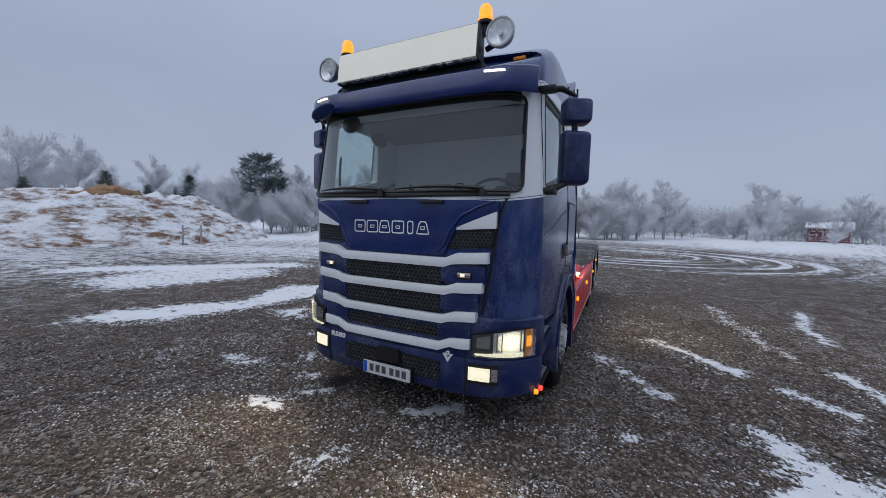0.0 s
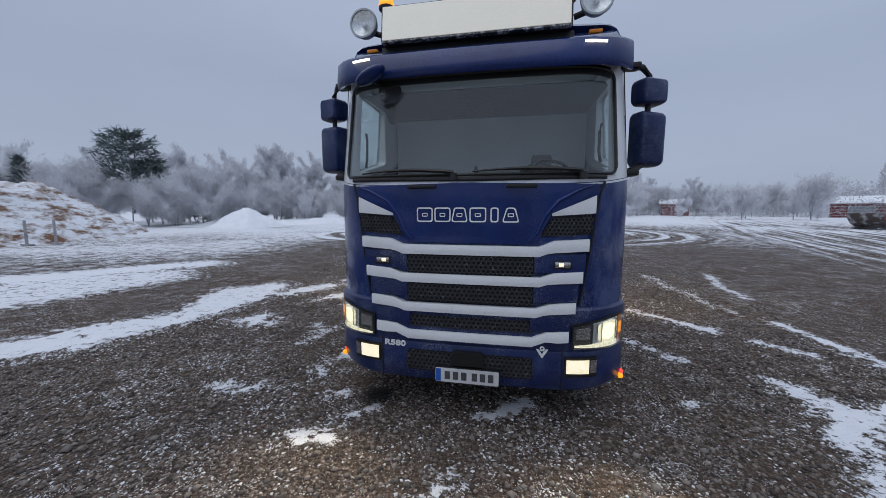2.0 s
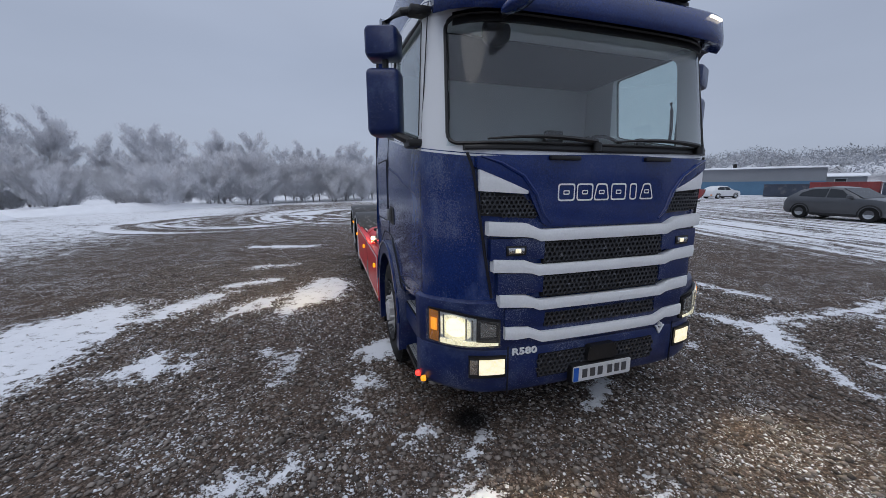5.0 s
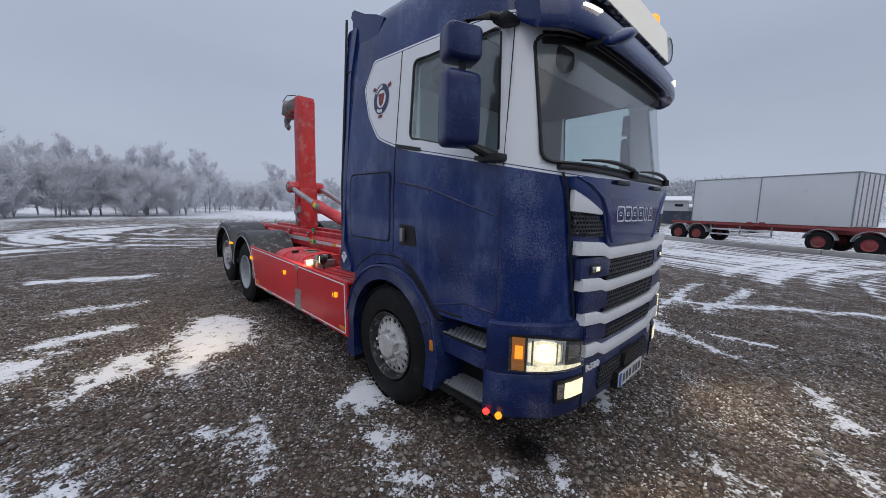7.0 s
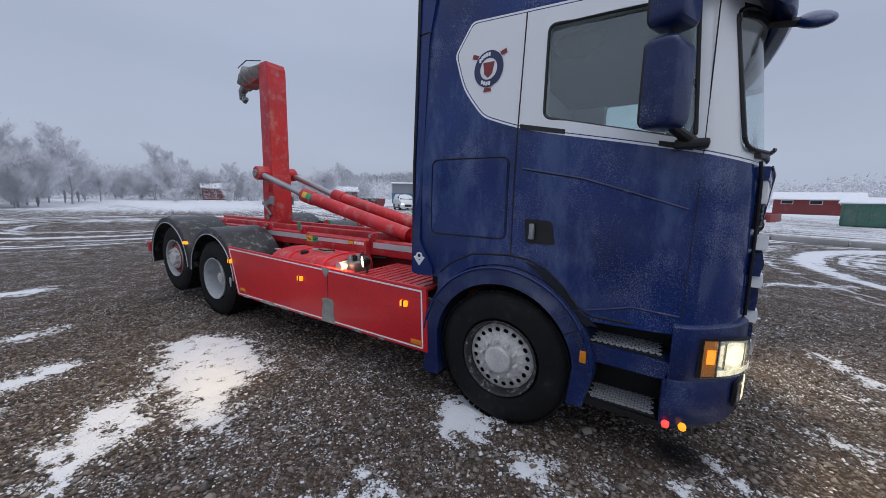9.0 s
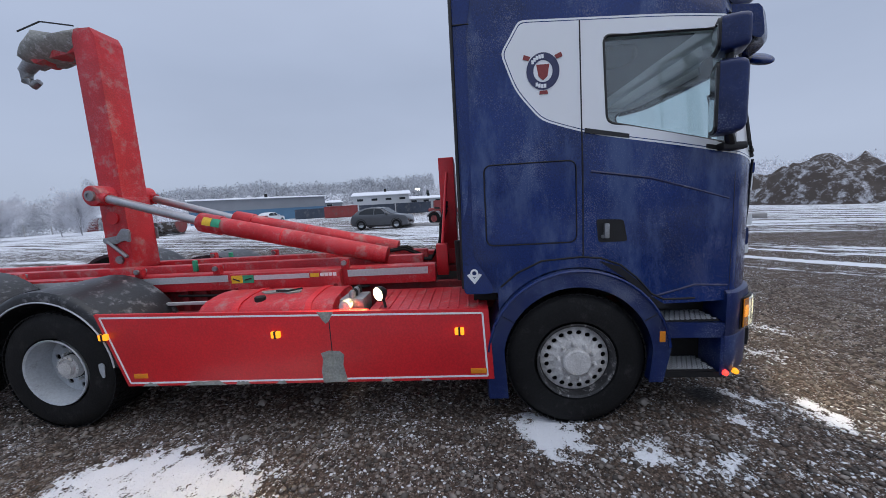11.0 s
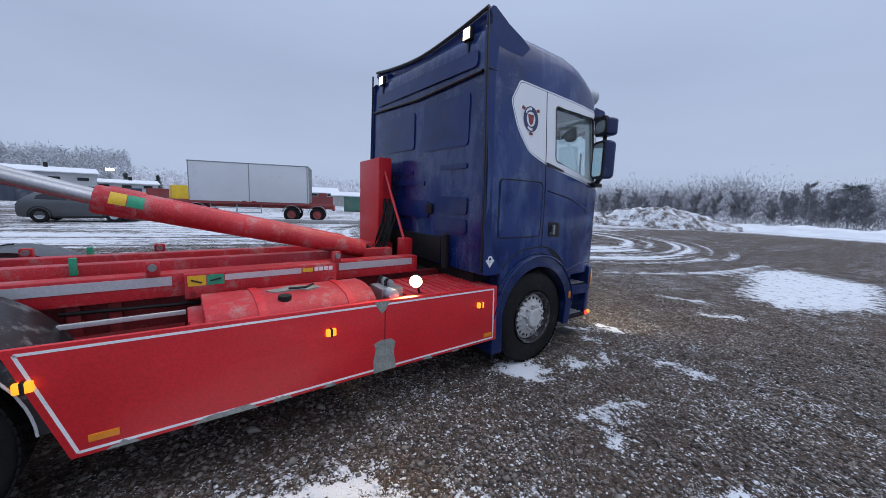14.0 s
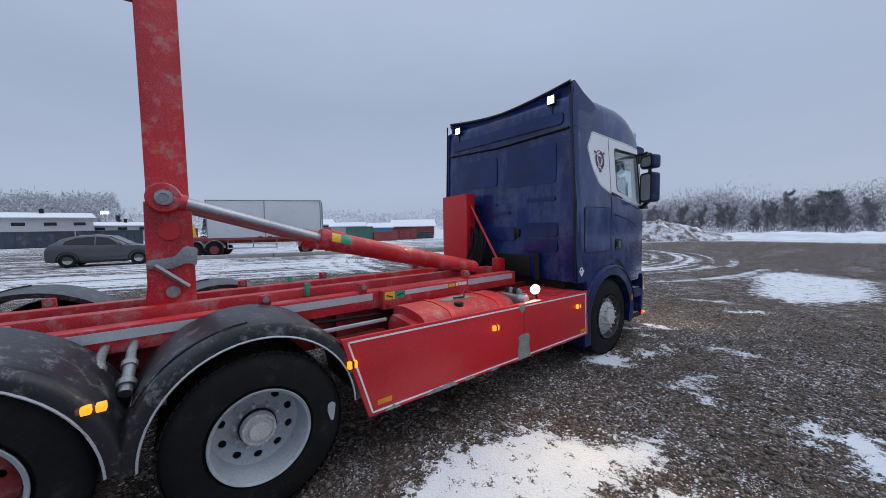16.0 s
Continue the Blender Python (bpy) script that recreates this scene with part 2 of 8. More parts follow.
def box(x0, x1, y0, y1, z0, z1, bevel=0.0, bm=None, seg=2):
    bm = bm or bmesh.new()
    vs = [bm.verts.new((x, y, z)) for x in (x0, x1) for y in (y0, y1) for z in (z0, z1)]
    fs = [bm.faces.new([vs[i] for i in f]) for f in ((0, 1, 3, 2), (4, 6, 7, 5), (0, 4, 5, 1), (2, 3, 7, 6), (0, 2, 6, 4), (1, 5, 7, 3))]
    if bevel:
        es = list({e for f in fs for e in f.edges})
        bmesh.ops.bevel(bm, geom=es, offset=bevel, segments=seg, affect="EDGES", profile=0.6)
    return bm


def ring_of(c, u, v, r, n):
    return [c + u * (r * math.cos(2 * math.pi * k / n)) + v * (r * math.sin(2 * math.pi * k / n)) for k in range(n)]


def tube(pts, r, n=10, bm=None, caps=True):
    """A round bar along points; r is one radius or one for each point."""
    bm = bm or bmesh.new()
    pts = [Vector(p) for p in pts]
    rs = r if isinstance(r, (list, tuple)) else [r] * len(pts)
    rings = []
    for i, p in enumerate(pts):
        d = (pts[min(i + 1, len(pts) - 1)] - pts[max(i - 1, 0)]).normalized()
        u = d.cross(Vector((0, 0, 1)) if abs(d.z) < 0.9 else Vector((1, 0, 0))).normalized()
        v = d.cross(u)
        rings.append([bm.verts.new(q) for q in ring_of(p, u, v, rs[i], n)])
    for a, b in zip(rings, rings[1:]):
        for k in range(n):
            bm.faces.new((a[k], a[(k + 1) % n], b[(k + 1) % n], b[k]))
    if caps:
        bm.faces.new(rings[0][::-1])
        bm.faces.new(rings[-1])
    return bm


def lathe(profile, n=40, bm=None, axis="x", at=(0, 0, 0)):
    """Turns (along, radius) pairs about an axis."""
    bm = bm or bmesh.new()
    at = Vector(at)
    ax = {"x": Vector((1, 0, 0)), "y": Vector((0, 1, 0)), "z": Vector((0, 0, 1))}[axis]
    u = {"x": Vector((0, 1, 0)), "y": Vector((0, 0, 1)), "z": Vector((1, 0, 0))}[axis]
    v = ax.cross(u)
    rings = []
    for h, r in profile:
        rings.append([bm.verts.new(q) for q in ring_of(at + ax * h, u, v, r, n)] if r > 1e-6 else [bm.verts.new(at + ax * h)])
    for a, b in zip(rings, rings[1:]):
        for k in range(n):
            q = [a[k % len(a)], a[(k + 1) % n % len(a)], b[(k + 1) % n % len(b)], b[k % len(b)]]
            q = list(dict.fromkeys(q))
            if len(q) > 2:
                bm.faces.new(q)
    return bm


def prism(pts, a, b, axis="x", bevel=0.0, bm=None):
    """A flat outline, given in the two other axes, pushed from a to b along an axis."""
    bm = bm or bmesh.new()

    def at(p, h):
        return {"x": (h, p[0], p[1]), "y": (p[0], h, p[1]), "z": (p[0], p[1], h)}[axis]
    lo, hi = [bm.verts.new(at(p, a)) for p in pts], [bm.verts.new(at(p, b)) for p in pts]
    fs = [bm.faces.new(lo[::-1]), bm.faces.new(hi)]
    for k in range(len(pts)):
        fs.append(bm.faces.new((lo[k], lo[(k + 1) % len(pts)], hi[(k + 1) % len(pts)], hi[k])))
    if bevel:
        bmesh.ops.bevel(bm, geom=list({e for f in fs for e in f.edges}), offset=bevel, segments=2, affect="EDGES", profile=0.6)
    return bm


def rounded(pts, r, n=5):
    """An outline with its corners rounded."""
    out = []
    for i, p in enumerate(pts):
        p, a, b = Vector(p), Vector(pts[i - 1]), Vector(pts[(i + 1) % len(pts)])
        rr = min(r, (a - p).length * 0.45, (b - p).length * 0.45)
        s, e = p + (a - p).normalized() * rr, p + (b - p).normalized() * rr
        for k in range(n + 1):
            t = k / n
            q = s * (1 - t) ** 2 + p * 2 * t * (1 - t) + e * t * t
            out.append((q.x, q.y))
    return out


def cut(ob, cutters):
    """Cuts solids out of an object's mesh for good."""
    for c in cutters:
        mo = ob.modifiers.new("cut", "BOOLEAN")
        mo.operation, mo.solver, mo.object = "DIFFERENCE", "EXACT", c
    dg = bpy.context.evaluated_depsgraph_get()
    me = bpy.data.meshes.new_from_object(ob.evaluated_get(dg))
    ob.modifiers.clear()
    old = ob.data
    ob.data = me
    bpy.data.meshes.remove(old)
    for c in cutters:
        bpy.data.objects.remove(c)
    me.polygons.foreach_set("use_smooth", [True] * len(me.polygons))
    me.set_sharp_from_angle(angle=radians(32))


def cutter(bm):
    return new("cutter", finish(bm, "cutter", DARK))


def words(text, size, material, parent, m, depth=0.002, outline=0.0, name="lettering", space=1.0, wide=1.0):
    """Built-in font lettering as a mesh part, standing in the plane of the pose m."""
    cu = bpy.data.curves.new(name, "FONT")
    cu.body, cu.size, cu.extrude, cu.align_x, cu.align_y, cu.space_character = text, size, depth, "CENTER", "CENTER", space
    cu.offset = outline
    ob = new(name, cu)
    dg = bpy.context.evaluated_depsgraph_get()
    dg.update()
    me = bpy.data.meshes.new_from_object(ob.evaluated_get(dg))
    bpy.data.objects.remove(ob)
    bpy.data.curves.remove(cu)
    me.transform(Matrix.Diagonal((wide, 1, 1, 1)))
    me.materials.clear()
    me.materials.append(material)
    ob = new(name, me)
    ob.parent, ob.matrix_basis = parent, m
    return ob


# ---- ground ----
def value_noise(x, y, seed=0):
    """Smooth lattice noise in 0..1 for arrays."""
    xi, yi = np.floor(x).astype(np.int64), np.floor(y).astype(np.int64)
    fx, fy = x - xi, y - yi
    fx, fy = fx * fx * (3 - 2 * fx), fy * fy * (3 - 2 * fy)

    def h(a, b):
        v = (a * 374761393 + b * 668265263 + seed * 974711) & 0xFFFFFFFF
        v = ((v ^ (v >> 13)) * 1274126177) & 0xFFFFFFFF
        return ((v ^ (v >> 16)) & 0xFFFF) / 65535.0
    return (h(xi, yi) * (1 - fx) + h(xi + 1, yi) * fx) * (1 - fy) + (h(xi, yi + 1) * (1 - fx) + h(xi + 1, yi + 1) * fx) * fy


def fbm(x, y, octaves=4, seed=0):
    s, a, t = 0, 0.5, 0
    for o in range(octaves):
        s = s + a * value_noise(x * 2 ** o + 17.3 * o, y * 2 ** o - 9.1 * o, seed + o)
        t += a
        a *= 0.5
    return s / t


def spaced(lo, hi, step, far):
    """Even steps from lo to hi, then growing steps out to the horizon on both sides."""
    mid = list(np.arange(lo, hi + step * 0.5, step))
    out, d, p = [], step, 0.0
    while p < far:
        d *= 1.22
        p += d
        out.append(p)
    return np.array([lo - q for q in reversed(out)] + mid + [hi + q for q in out])


gx, gy = spaced(-8.0, 6.5, 0.07, 3000), spaced(-5.5, 11.0, 0.07, 3000)
GX, GY = np.meshgrid(gx, gy, indexing="ij")
snow_field = np.zeros_like(GX)
# places shifted by noise, so that strips get wandering, torn outlines
WX = GX + 1.0 * (fbm(GX / 1.7, GY / 1.7, 3, 61) - 0.5) + 0.40 * (fbm(GX / 0.33, GY / 0.33, 2, 67) - 0.5)
WY = GY + 1.0 * (fbm(GX / 1.7, GY / 1.7, 3, 71) - 0.5) + 0.40 * (fbm(GX / 0.33, GY / 0.33, 2, 73) - 0.5)


def snow_strip(x0, y0, x1, y1, r, weight=1.0):
    """A strip of lying snow from one point to another."""
    global snow_field
    dx, dy = x1 - x0, y1 - y0
    k = min(1.0, 0.35 + r)
    px, py = GX + (WX - GX) * k, GY + (WY - GY) * k
    t = np.clip(((px - x0) * dx + (py - y0) * dy) / (dx * dx + dy * dy + 1e-9), 0, 1)
    d = np.hypot(px - x0 - t * dx, py - y0 - t * dy)
    top = 0.72 + 0.28 * min(1.0, r / 0.5)
    snow_field = np.maximum(snow_field, weight * np.clip(top - (top - 0.5) * d / r, 0, 1))


def snow_patch(corners, soft=0.16, weight=1.0):
    """A patch of lying snow inside a rough outline; it thins out over the soft width."""
    global snow_field
    px, py = GX + (WX - GX) * 0.22, GY + (WY - GY) * 0.22
    inside = np.zeros(GX.shape, bool)
    d = np.full(GX.shape, 1e9)
    for (x0, y0), (x1, y1) in zip(corners, corners[1:] + corners[:1]):
        dx, dy = x1 - x0, y1 - y0
        t = np.clip(((px - x0) * dx + (py - y0) * dy) / (dx * dx + dy * dy + 1e-9), 0, 1)
        d = np.minimum(d, np.hypot(px - x0 - t * dx, py - y0 - t * dy))
        inside ^= ((y0 > py) != (y1 > py)) & (px < x0 + dx * (py - y0) / (dy if abs(dy) > 1e-9 else 1e-9))
    d = np.where(inside, -d, d)
    snow_field = np.maximum(snow_field, weight * np.clip(0.5 - 0.25 * d / soft, 0, 0.79))


# lying snow off the truck's right side
snow_patch([(-6.2, -0.4), (-6.4, 0.3), (-5.9, 1.3), (-5.2, 2.1), (-5.9, 3.6), (-5.0, 4.6), (-4.4, 4.4), (-4.2, 3.0), (-4.3, 1.8), (-4.8, 0.6)], 0.24)
snow_patch([(-3.75, 1.75), (-3.4, 2.25), (-3.55, 2.4), (-3.9, 1.9)])
snow_patch([(-2.4, 4.5), (-2.1, 5.15), (-1.7, 5.05), (-1.45, 4.5), (-1.72, 3.7), (-2.15, 3.5), (-2.45, 2.9), (-2.6, 3.4)], 0.13)
snow_patch([(-2.95, 4.15), (-2.45, 4.15), (-2.7, 3.5), (-3.35, 3.1), (-3.2, 3.6)], 0.15, 0.95)
snow_patch([(-3.42, 3.0), (-3.25, 3.9), (-2.85, 3.6), (-3.15, 3.3)], 0.13, 0.9)
snow_patch([(-4.2, 4.1), (-3.8, 4.75), (-3.35, 4.7), (-3.5, 4.1), (-4.0, 3.3), (-4.5, 3.4)], 0.2)
snow_strip(-3.45, 5.1, -2.85, 5.25, 0.14)
snow_strip(-3.3, 6.6, -2.7, 6.85, 0.22, 0.9)
snow_patch([(-3.72, 2.35), (-3.36, 2.15), (-3.25, 1.8), (-3.5, 1.65), (-3.75, 1.9)], 0.11)
snow_strip(-3.15, 2.1, -3.05, 1.8, 0.10, 0.9)
snow_strip(-2.4, 2.0, -2.25, 1.85, 0.07)
snow_patch([(-10.7, 1.0), (-11.4, 4.0), (-8.5, 5.9), (-7.3, 4.6), (-7.9, 2.2), (-8.5, 1.0)], 0.5, 0.95)
snow_strip(-13.0, 2.0, -9.0, 6.4, 0.9)
snow_strip(-4.0, 9.6, -2.3, 9.3, 0.30)
# round the front wheel and under the nose
snow_patch([(-1.62, 1.72), (-1.22, 2.0), (-1.08, 1.7), (-1.2, 1.35), (-1.42, 1.45), (-1.58, 1.25)], 0.08)
snow_patch([(-1.78, 1.17), (-1.53, 1.3), (-1.49, 0.98), (-1.72, 0.94)], 0.08)
snow_strip(-1.82, 0.88, -1.66, 0.68, 0.11, 0.9)
snow_strip(-1.32, 0.40, -1.45, 0.28, 0.09, 0.95)
snow_strip(-1.42, -0.36, -1.06, -0.30, 0.09)
snow_strip(-1.32, -0.24, -1.15, -0.20, 0.07, 0.9)
snow_strip(-1.16, -0.04, -0.87, 0.12, 0.08)
snow_patch([(-0.05, -0.02), (0.2, 0.28), (0.48, 0.58), (0.62, 0.46), (0.33, 0.1), (0.1, 0.0)], 0.07)
snow_patch([(-0.28, -0.80), (-0.2, -0.62), (-0.02, -0.46), (0.05, -0.65), (-0.02, -0.9)], 0.12, 0.86)
# off the left side
snow_strip(1.6, 2.6, 2.25, 1.78, 0.085)
snow_strip(2.2, 3.65, 3.1, 2.85, 0.13)
snow_strip(3.43, 2.45, 3.78, 2.15, 0.10)
snow_strip(4.28, 3.5, 4.36, 1.65, 0.13)
snow_patch([(2.8, 1.42), (3.08, 1.36), (3.45, 0.8), (3.05, 0.35), (2.72, 0.18), (2.62, 0.4), (2.95, 0.85)], 0.13)
snow_strip(3.36, 0.9, 3.7, 0.75, 0.08)
snow_strip(1.85, 0.68, 2.1, 0.72, 0.06, 0.85)
snow_strip(5.3, 7.7, 4.65, 5.0, 0.15, 0.9)
snow_strip(3.65, 7.3, 3.9, 4.0, 0.12, 0.8)
snow_strip(3.4, 0.85, 2.3, -0.45, 0.10, 0.9)
snow_strip(3.5, 0.9, 7.3, 0.8, 0.16, 0.9)
snow_strip(4.6, 0.25, 7.6, -0.2, 0.16, 0.9)
snow_strip(3.3, -0.02, 3.36, -0.6, 0.09)
snow_strip(1.9, -1.15, 1.42, -1.55, 0.14, 0.9)
snow_strip(0.82, -1.15, 0.6, -1.45, 0.12, 0.8)
snow_strip(5.0, 0.6, 7.2, -3.0, 0.20, 0.9)
# ahead of the truck
snow_patch([(-0.7, -8.9), (-1.3, -10.7), (-3.3, -9.6), (-3.6, -6.0), (-2.5, -4.2), (-1.5, -5.0), (-1.2, -6.9)], 0.35)
snow_strip(-1.72, -2.5, -2.1, -2.95, 0.12)
snow_strip(-0.25, -7.3, -0.95, -7.65, 0.14)
snow_strip(-2.2, 0.25, -2.6, 0.12, 0.12, 0.84)
snow_strip(-2.12, 1.8, -2.3, 1.35, 0.12, 0.82)
snow_strip(-0.75, -3.2, -1.4, -3.5, 0.12, 0.85)
snow_strip(5.5, -20.7, 2.0, -21.6, 0.4, 0.9)
snow_strip(1.0, -18.0, -7.0, -19.0, 0.5, 0.65)
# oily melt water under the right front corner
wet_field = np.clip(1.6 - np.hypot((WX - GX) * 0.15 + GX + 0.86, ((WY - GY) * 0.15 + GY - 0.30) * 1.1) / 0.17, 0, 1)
wheel_marks = np.clip((GX - 7.0 - 0.35 * np.maximum(GY - 4, 0)) / 4.0, 0, 1) * np.clip((46 - GX) / 10, 0, 1)
wheel_marks = np.maximum(wheel_marks, np.clip((GY - 10) / 8.0, 0, 1) * np.clip((GX + 8) / 6, 0, 1) * 0.12)
base = 0.15 + 0.36 * np.clip((GX - 8) / 4, 0, 1) * np.clip((16 - GY) / 8, 0.3, 1) + 0.25 * np.clip((-GX - 6.5) / 5.0, 0, 1) + 0.14 * np.clip((GY - 12) / 14.0, 0, 1) + 0.6 * np.clip((-GY - 31 + 0.25 * GX) / 5.0, 0, 1) + 0.2 * np.clip((GY - 36) / 10, 0, 1)
base = base + 0.05 * np.clip((-GX - 12) / 5, 0, 1) + 0.07 * np.clip((GY - 10) / 8, 0, 1)
base = base + 0.11 * np.clip((np.hypot(GX, GY - 2) - 4.5) / 6, 0, 1)
base = base * (0.65 + 0.7 * fbm(GX / 5.0, GY / 5.0, 3, 5))
under = (np.abs(GX) < 1.15) & (GY > 0.6) & (GY < 8.6)
base = np.where(under, base * 0.2, base)
GZ = 0.030 * (fbm(GX / 1.6, GY / 1.6, 4, 2) - 0.5) + 0.018 * (fbm(GX / 0.22, GY / 0.22, 2, 8) - 0.5)
GZ = GZ * np.clip(60 / (np.hypot(GX, GY) + 1), 0, 1) - 0.006 + 0.012 * np.clip(snow_field - 0.45, 0, 0.5)
ni, nj = GX.shape
idx = np.arange(ni * nj).reshape(ni, nj)
quads = np.stack([idx[:-1, :-1], idx[1:, :-1], idx[1:, 1:], idx[:-1, 1:]], -1).reshape(-1, 4)


def mesh_from(name, verts, faces):
    """A mesh from arrays of places and of equal-sided faces."""
    me = bpy.data.meshes.new(name)
    verts, faces = np.asarray(verts, np.float32), np.asarray(faces, np.int32)
    me.vertices.add(len(verts))
    me.vertices.foreach_set("co", verts.ravel())
    me.loops.add(faces.size)
    me.loops.foreach_set("vertex_index", faces.ravel())
    me.polygons.add(len(faces))
    me.polygons.foreach_set("loop_start", np.arange(0, faces.size, faces.shape[1], dtype=np.int32))
    me.update(calc_edges=True)
    me.validate()
    return me


ground_mesh = mesh_from("ground", np.stack([GX, GY, GZ], -1).reshape(-1, 3), quads)
ground_mesh.polygons.foreach_set("use_smooth", [True] * len(ground_mesh.polygons))
for key, values in (("snow", snow_field), ("marks", wheel_marks), ("cover", base), ("wet", wet_field)):
    at = ground_mesh.attributes.new(key, "FLOAT", "POINT")
    at.data.foreach_set("value", values.astype(np.float32).ravel())


TRACKS = 20  # heading of the wheel tracks across the yard


def ground_material():
    m = bpy.data.materials.new("gravel_and_snow")
    m.use_nodes = True
    n, l = m.node_tree.nodes, m.node_tree.links
    b = n["Principled BSDF"]
    tc = n.new("ShaderNodeTexCoord")

    def attr(name):
        a = n.new("ShaderNodeAttribute")
        a.attribute_name = name
        return a.outputs["Fac"]

    def tex(scale, detail, rough=0.6, stretch=None):
        t = n.new("ShaderNodeTexNoise")
        t.inputs["Scale"].default_value, t.inputs["Detail"].default_value, t.inputs["Roughness"].default_value = scale, detail, rough
        src = tc.outputs["Object"]
        if stretch:
            for kind, value in (("Rotation", (0, 0, radians(TRACKS))), ("Scale", stretch)):
                mp = n.new("ShaderNodeMapping")
                mp.inputs[kind].default_value = value
                l.new(src, mp.inputs[0])
                src = mp.outputs[0]
        l.new(src, t.inputs["Vector"])
        return t.outputs["Fac"]

    def mth(op, a, c):
        k = n.new("ShaderNodeMath")
        k.operation = op
        for i, v in enumerate((a, c)):
            if isinstance(v, (int, float)):
                k.inputs[i].default_value = v
            else:
                l.new(v, k.inputs[i])
        return k.outputs[0]

    def rng(v, a, c, d=0.0, e=1.0):
        k = n.new("ShaderNodeMapRange")
        k.interpolation_type = "SMOOTHSTEP"
        for s, q in (("From Min", a), ("From Max", c), ("To Min", d), ("To Max", e)):
            k.inputs[s].default_value = q
        l.new(v, k.inputs["Value"])
        return k.outputs[0]

    def mix(f, a, c):
        k = n.new("ShaderNodeMix")
        k.data_type = "RGBA"
        for s, v in (("Factor", f), ("A", a), ("B", c)):
            if isinstance(v, tuple):
                k.inputs[s].default_value = (*v, 1)
            elif isinstance(v, (int, float)):
                k.inputs[s].default_value = v
            else:
                l.new(v, k.inputs[s])
        return k.outputs["Result"]

    torn = n.new("ShaderNodeTexNoise")
    torn.inputs["Scale"].default_value, torn.inputs["Detail"].default_value = 55, 2
    l.new(tc.outputs["Object"], torn.inputs["Vector"])
    shift = n.new("ShaderNodeVectorMath")
    shift.operation = "MULTIPLY_ADD"
    l.new(torn.outputs["Color"], shift.inputs[0])
    shift.inputs[1].default_value = (0.034, 0.034, 0.0)
    l.new(tc.outputs["Object"], shift.inputs[2])
    stones, stones_small = n.new("ShaderNodeTexVoronoi"), n.new("ShaderNodeTexVoronoi")
    for node, size in ((stones, 46), (stones_small, 105)):
        node.inputs["Scale"].default_value = size
        l.new(shift.outputs[0], node.inputs["Vector"])
    grain, broad, patchy = tex(60, 6, 0.7), tex(0.7, 6, 0.6), tex(3.2, 5, 0.65)
    gravel = mix(rng(grain, 0.34, 0.66), (0.049, 0.037, 0.032), (0.189, 0.140, 0.112))
    tint = n.new("ShaderNodeSeparateColor")
    l.new(stones.outputs["Color"], tint.inputs[0])
    gravel = mix(rng(tint.outputs[0], 0.70, 0.98, 0, 0.75), gravel, (0.456, 0.373, 0.322))
    gravel = mix(rng(tint.outputs[1], 0.55, 0.95, 0, 0.6), gravel, (0.055, 0.045, 0.040))
    tint2 = n.new("ShaderNodeSeparateColor")
    l.new(stones_small.outputs["Color"], tint2.inputs[0])
    gravel = mix(rng(tint2.outputs[0], 0.72, 0.97, 0, 0.7), gravel, (0.423, 0.339, 0.285))
    gravel = mix(rng(tint2.outputs[1], 0.60, 0.95, 0, 0.6), gravel, (0.047, 0.037, 0.035))
    gravel = mix(rng(broad, 0.35, 0.7, 0.0, 0.55), gravel, (0.173, 0.122, 0.089))
    gravel = mix(rng(patchy, 0.48, 0.70, 0.0, 0.55), gravel, (0.077, 0.058, 0.050))
    gravel = mix(rng(tint.outputs[2], 0.90, 0.97, 0, 0.9), gravel, (0.34, 0.31, 0.285))
    # gaps between stones darkened in the base colour, standing in for their shade
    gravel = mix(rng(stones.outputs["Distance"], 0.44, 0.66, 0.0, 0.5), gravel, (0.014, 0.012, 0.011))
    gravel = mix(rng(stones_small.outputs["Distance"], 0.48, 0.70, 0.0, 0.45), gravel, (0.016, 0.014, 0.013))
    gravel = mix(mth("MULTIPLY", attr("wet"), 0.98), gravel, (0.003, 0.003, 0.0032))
    # lying snow: strips, wheel marks and fine drifted grains
    edge, mid, fine, fleck = tex(2.2, 7, 0.7), tex(6, 8, 0.75), tex(70, 3, 0.6), tex(17, 7, 0.75)
    lines = tex(1.0, 5, 0.6, (2.6, 0.10, 1.0))
    s = mth("ADD", attr("snow"), mth("MULTIPLY", mth("SUBTRACT", mid, 0.5), 2.1))
    s = mth("ADD", s, mth("MULTIPLY", mth("SUBTRACT", fine, 0.5), 0.75))
    strips = rng(s, 0.52, 0.62, 0, 0.97)
    w = mth("ADD", attr("cover"), mth("MULTIPLY", mth("SUBTRACT", edge, 0.5), 0.9))
    w = mth("ADD", w, mth("MULTIPLY", mth("MULTIPLY", mth("SUBTRACT", lines, 0.5), 2.7), attr("marks")))
    # tracks of vehicles that turned, as broken rings
    for cx, cy, r0, r1 in ((10.0, -11.0, 3.0, 13.0), (2.5, 23.0, 2.0, 11.0), (-6.5, 20.0, 1.5, 7.0)):
        axes = n.new("ShaderNodeSeparateXYZ")
        l.new(tc.outputs["Object"], axes.inputs[0])
        dx, dy = mth("SUBTRACT", axes.outputs[0], cx), mth("SUBTRACT", axes.outputs[1], cy)
        r = mth("SQRT", mth("ADD", mth("MULTIPLY", dx, dx), mth("MULTIPLY", dy, dy)), 0.0)
        ring = n.new("ShaderNodeCombineXYZ")
        l.new(mth("MULTIPLY", mth("ADD", r, mth("MULTIPLY", edge, 0.5)), 1.5), ring.inputs[0])
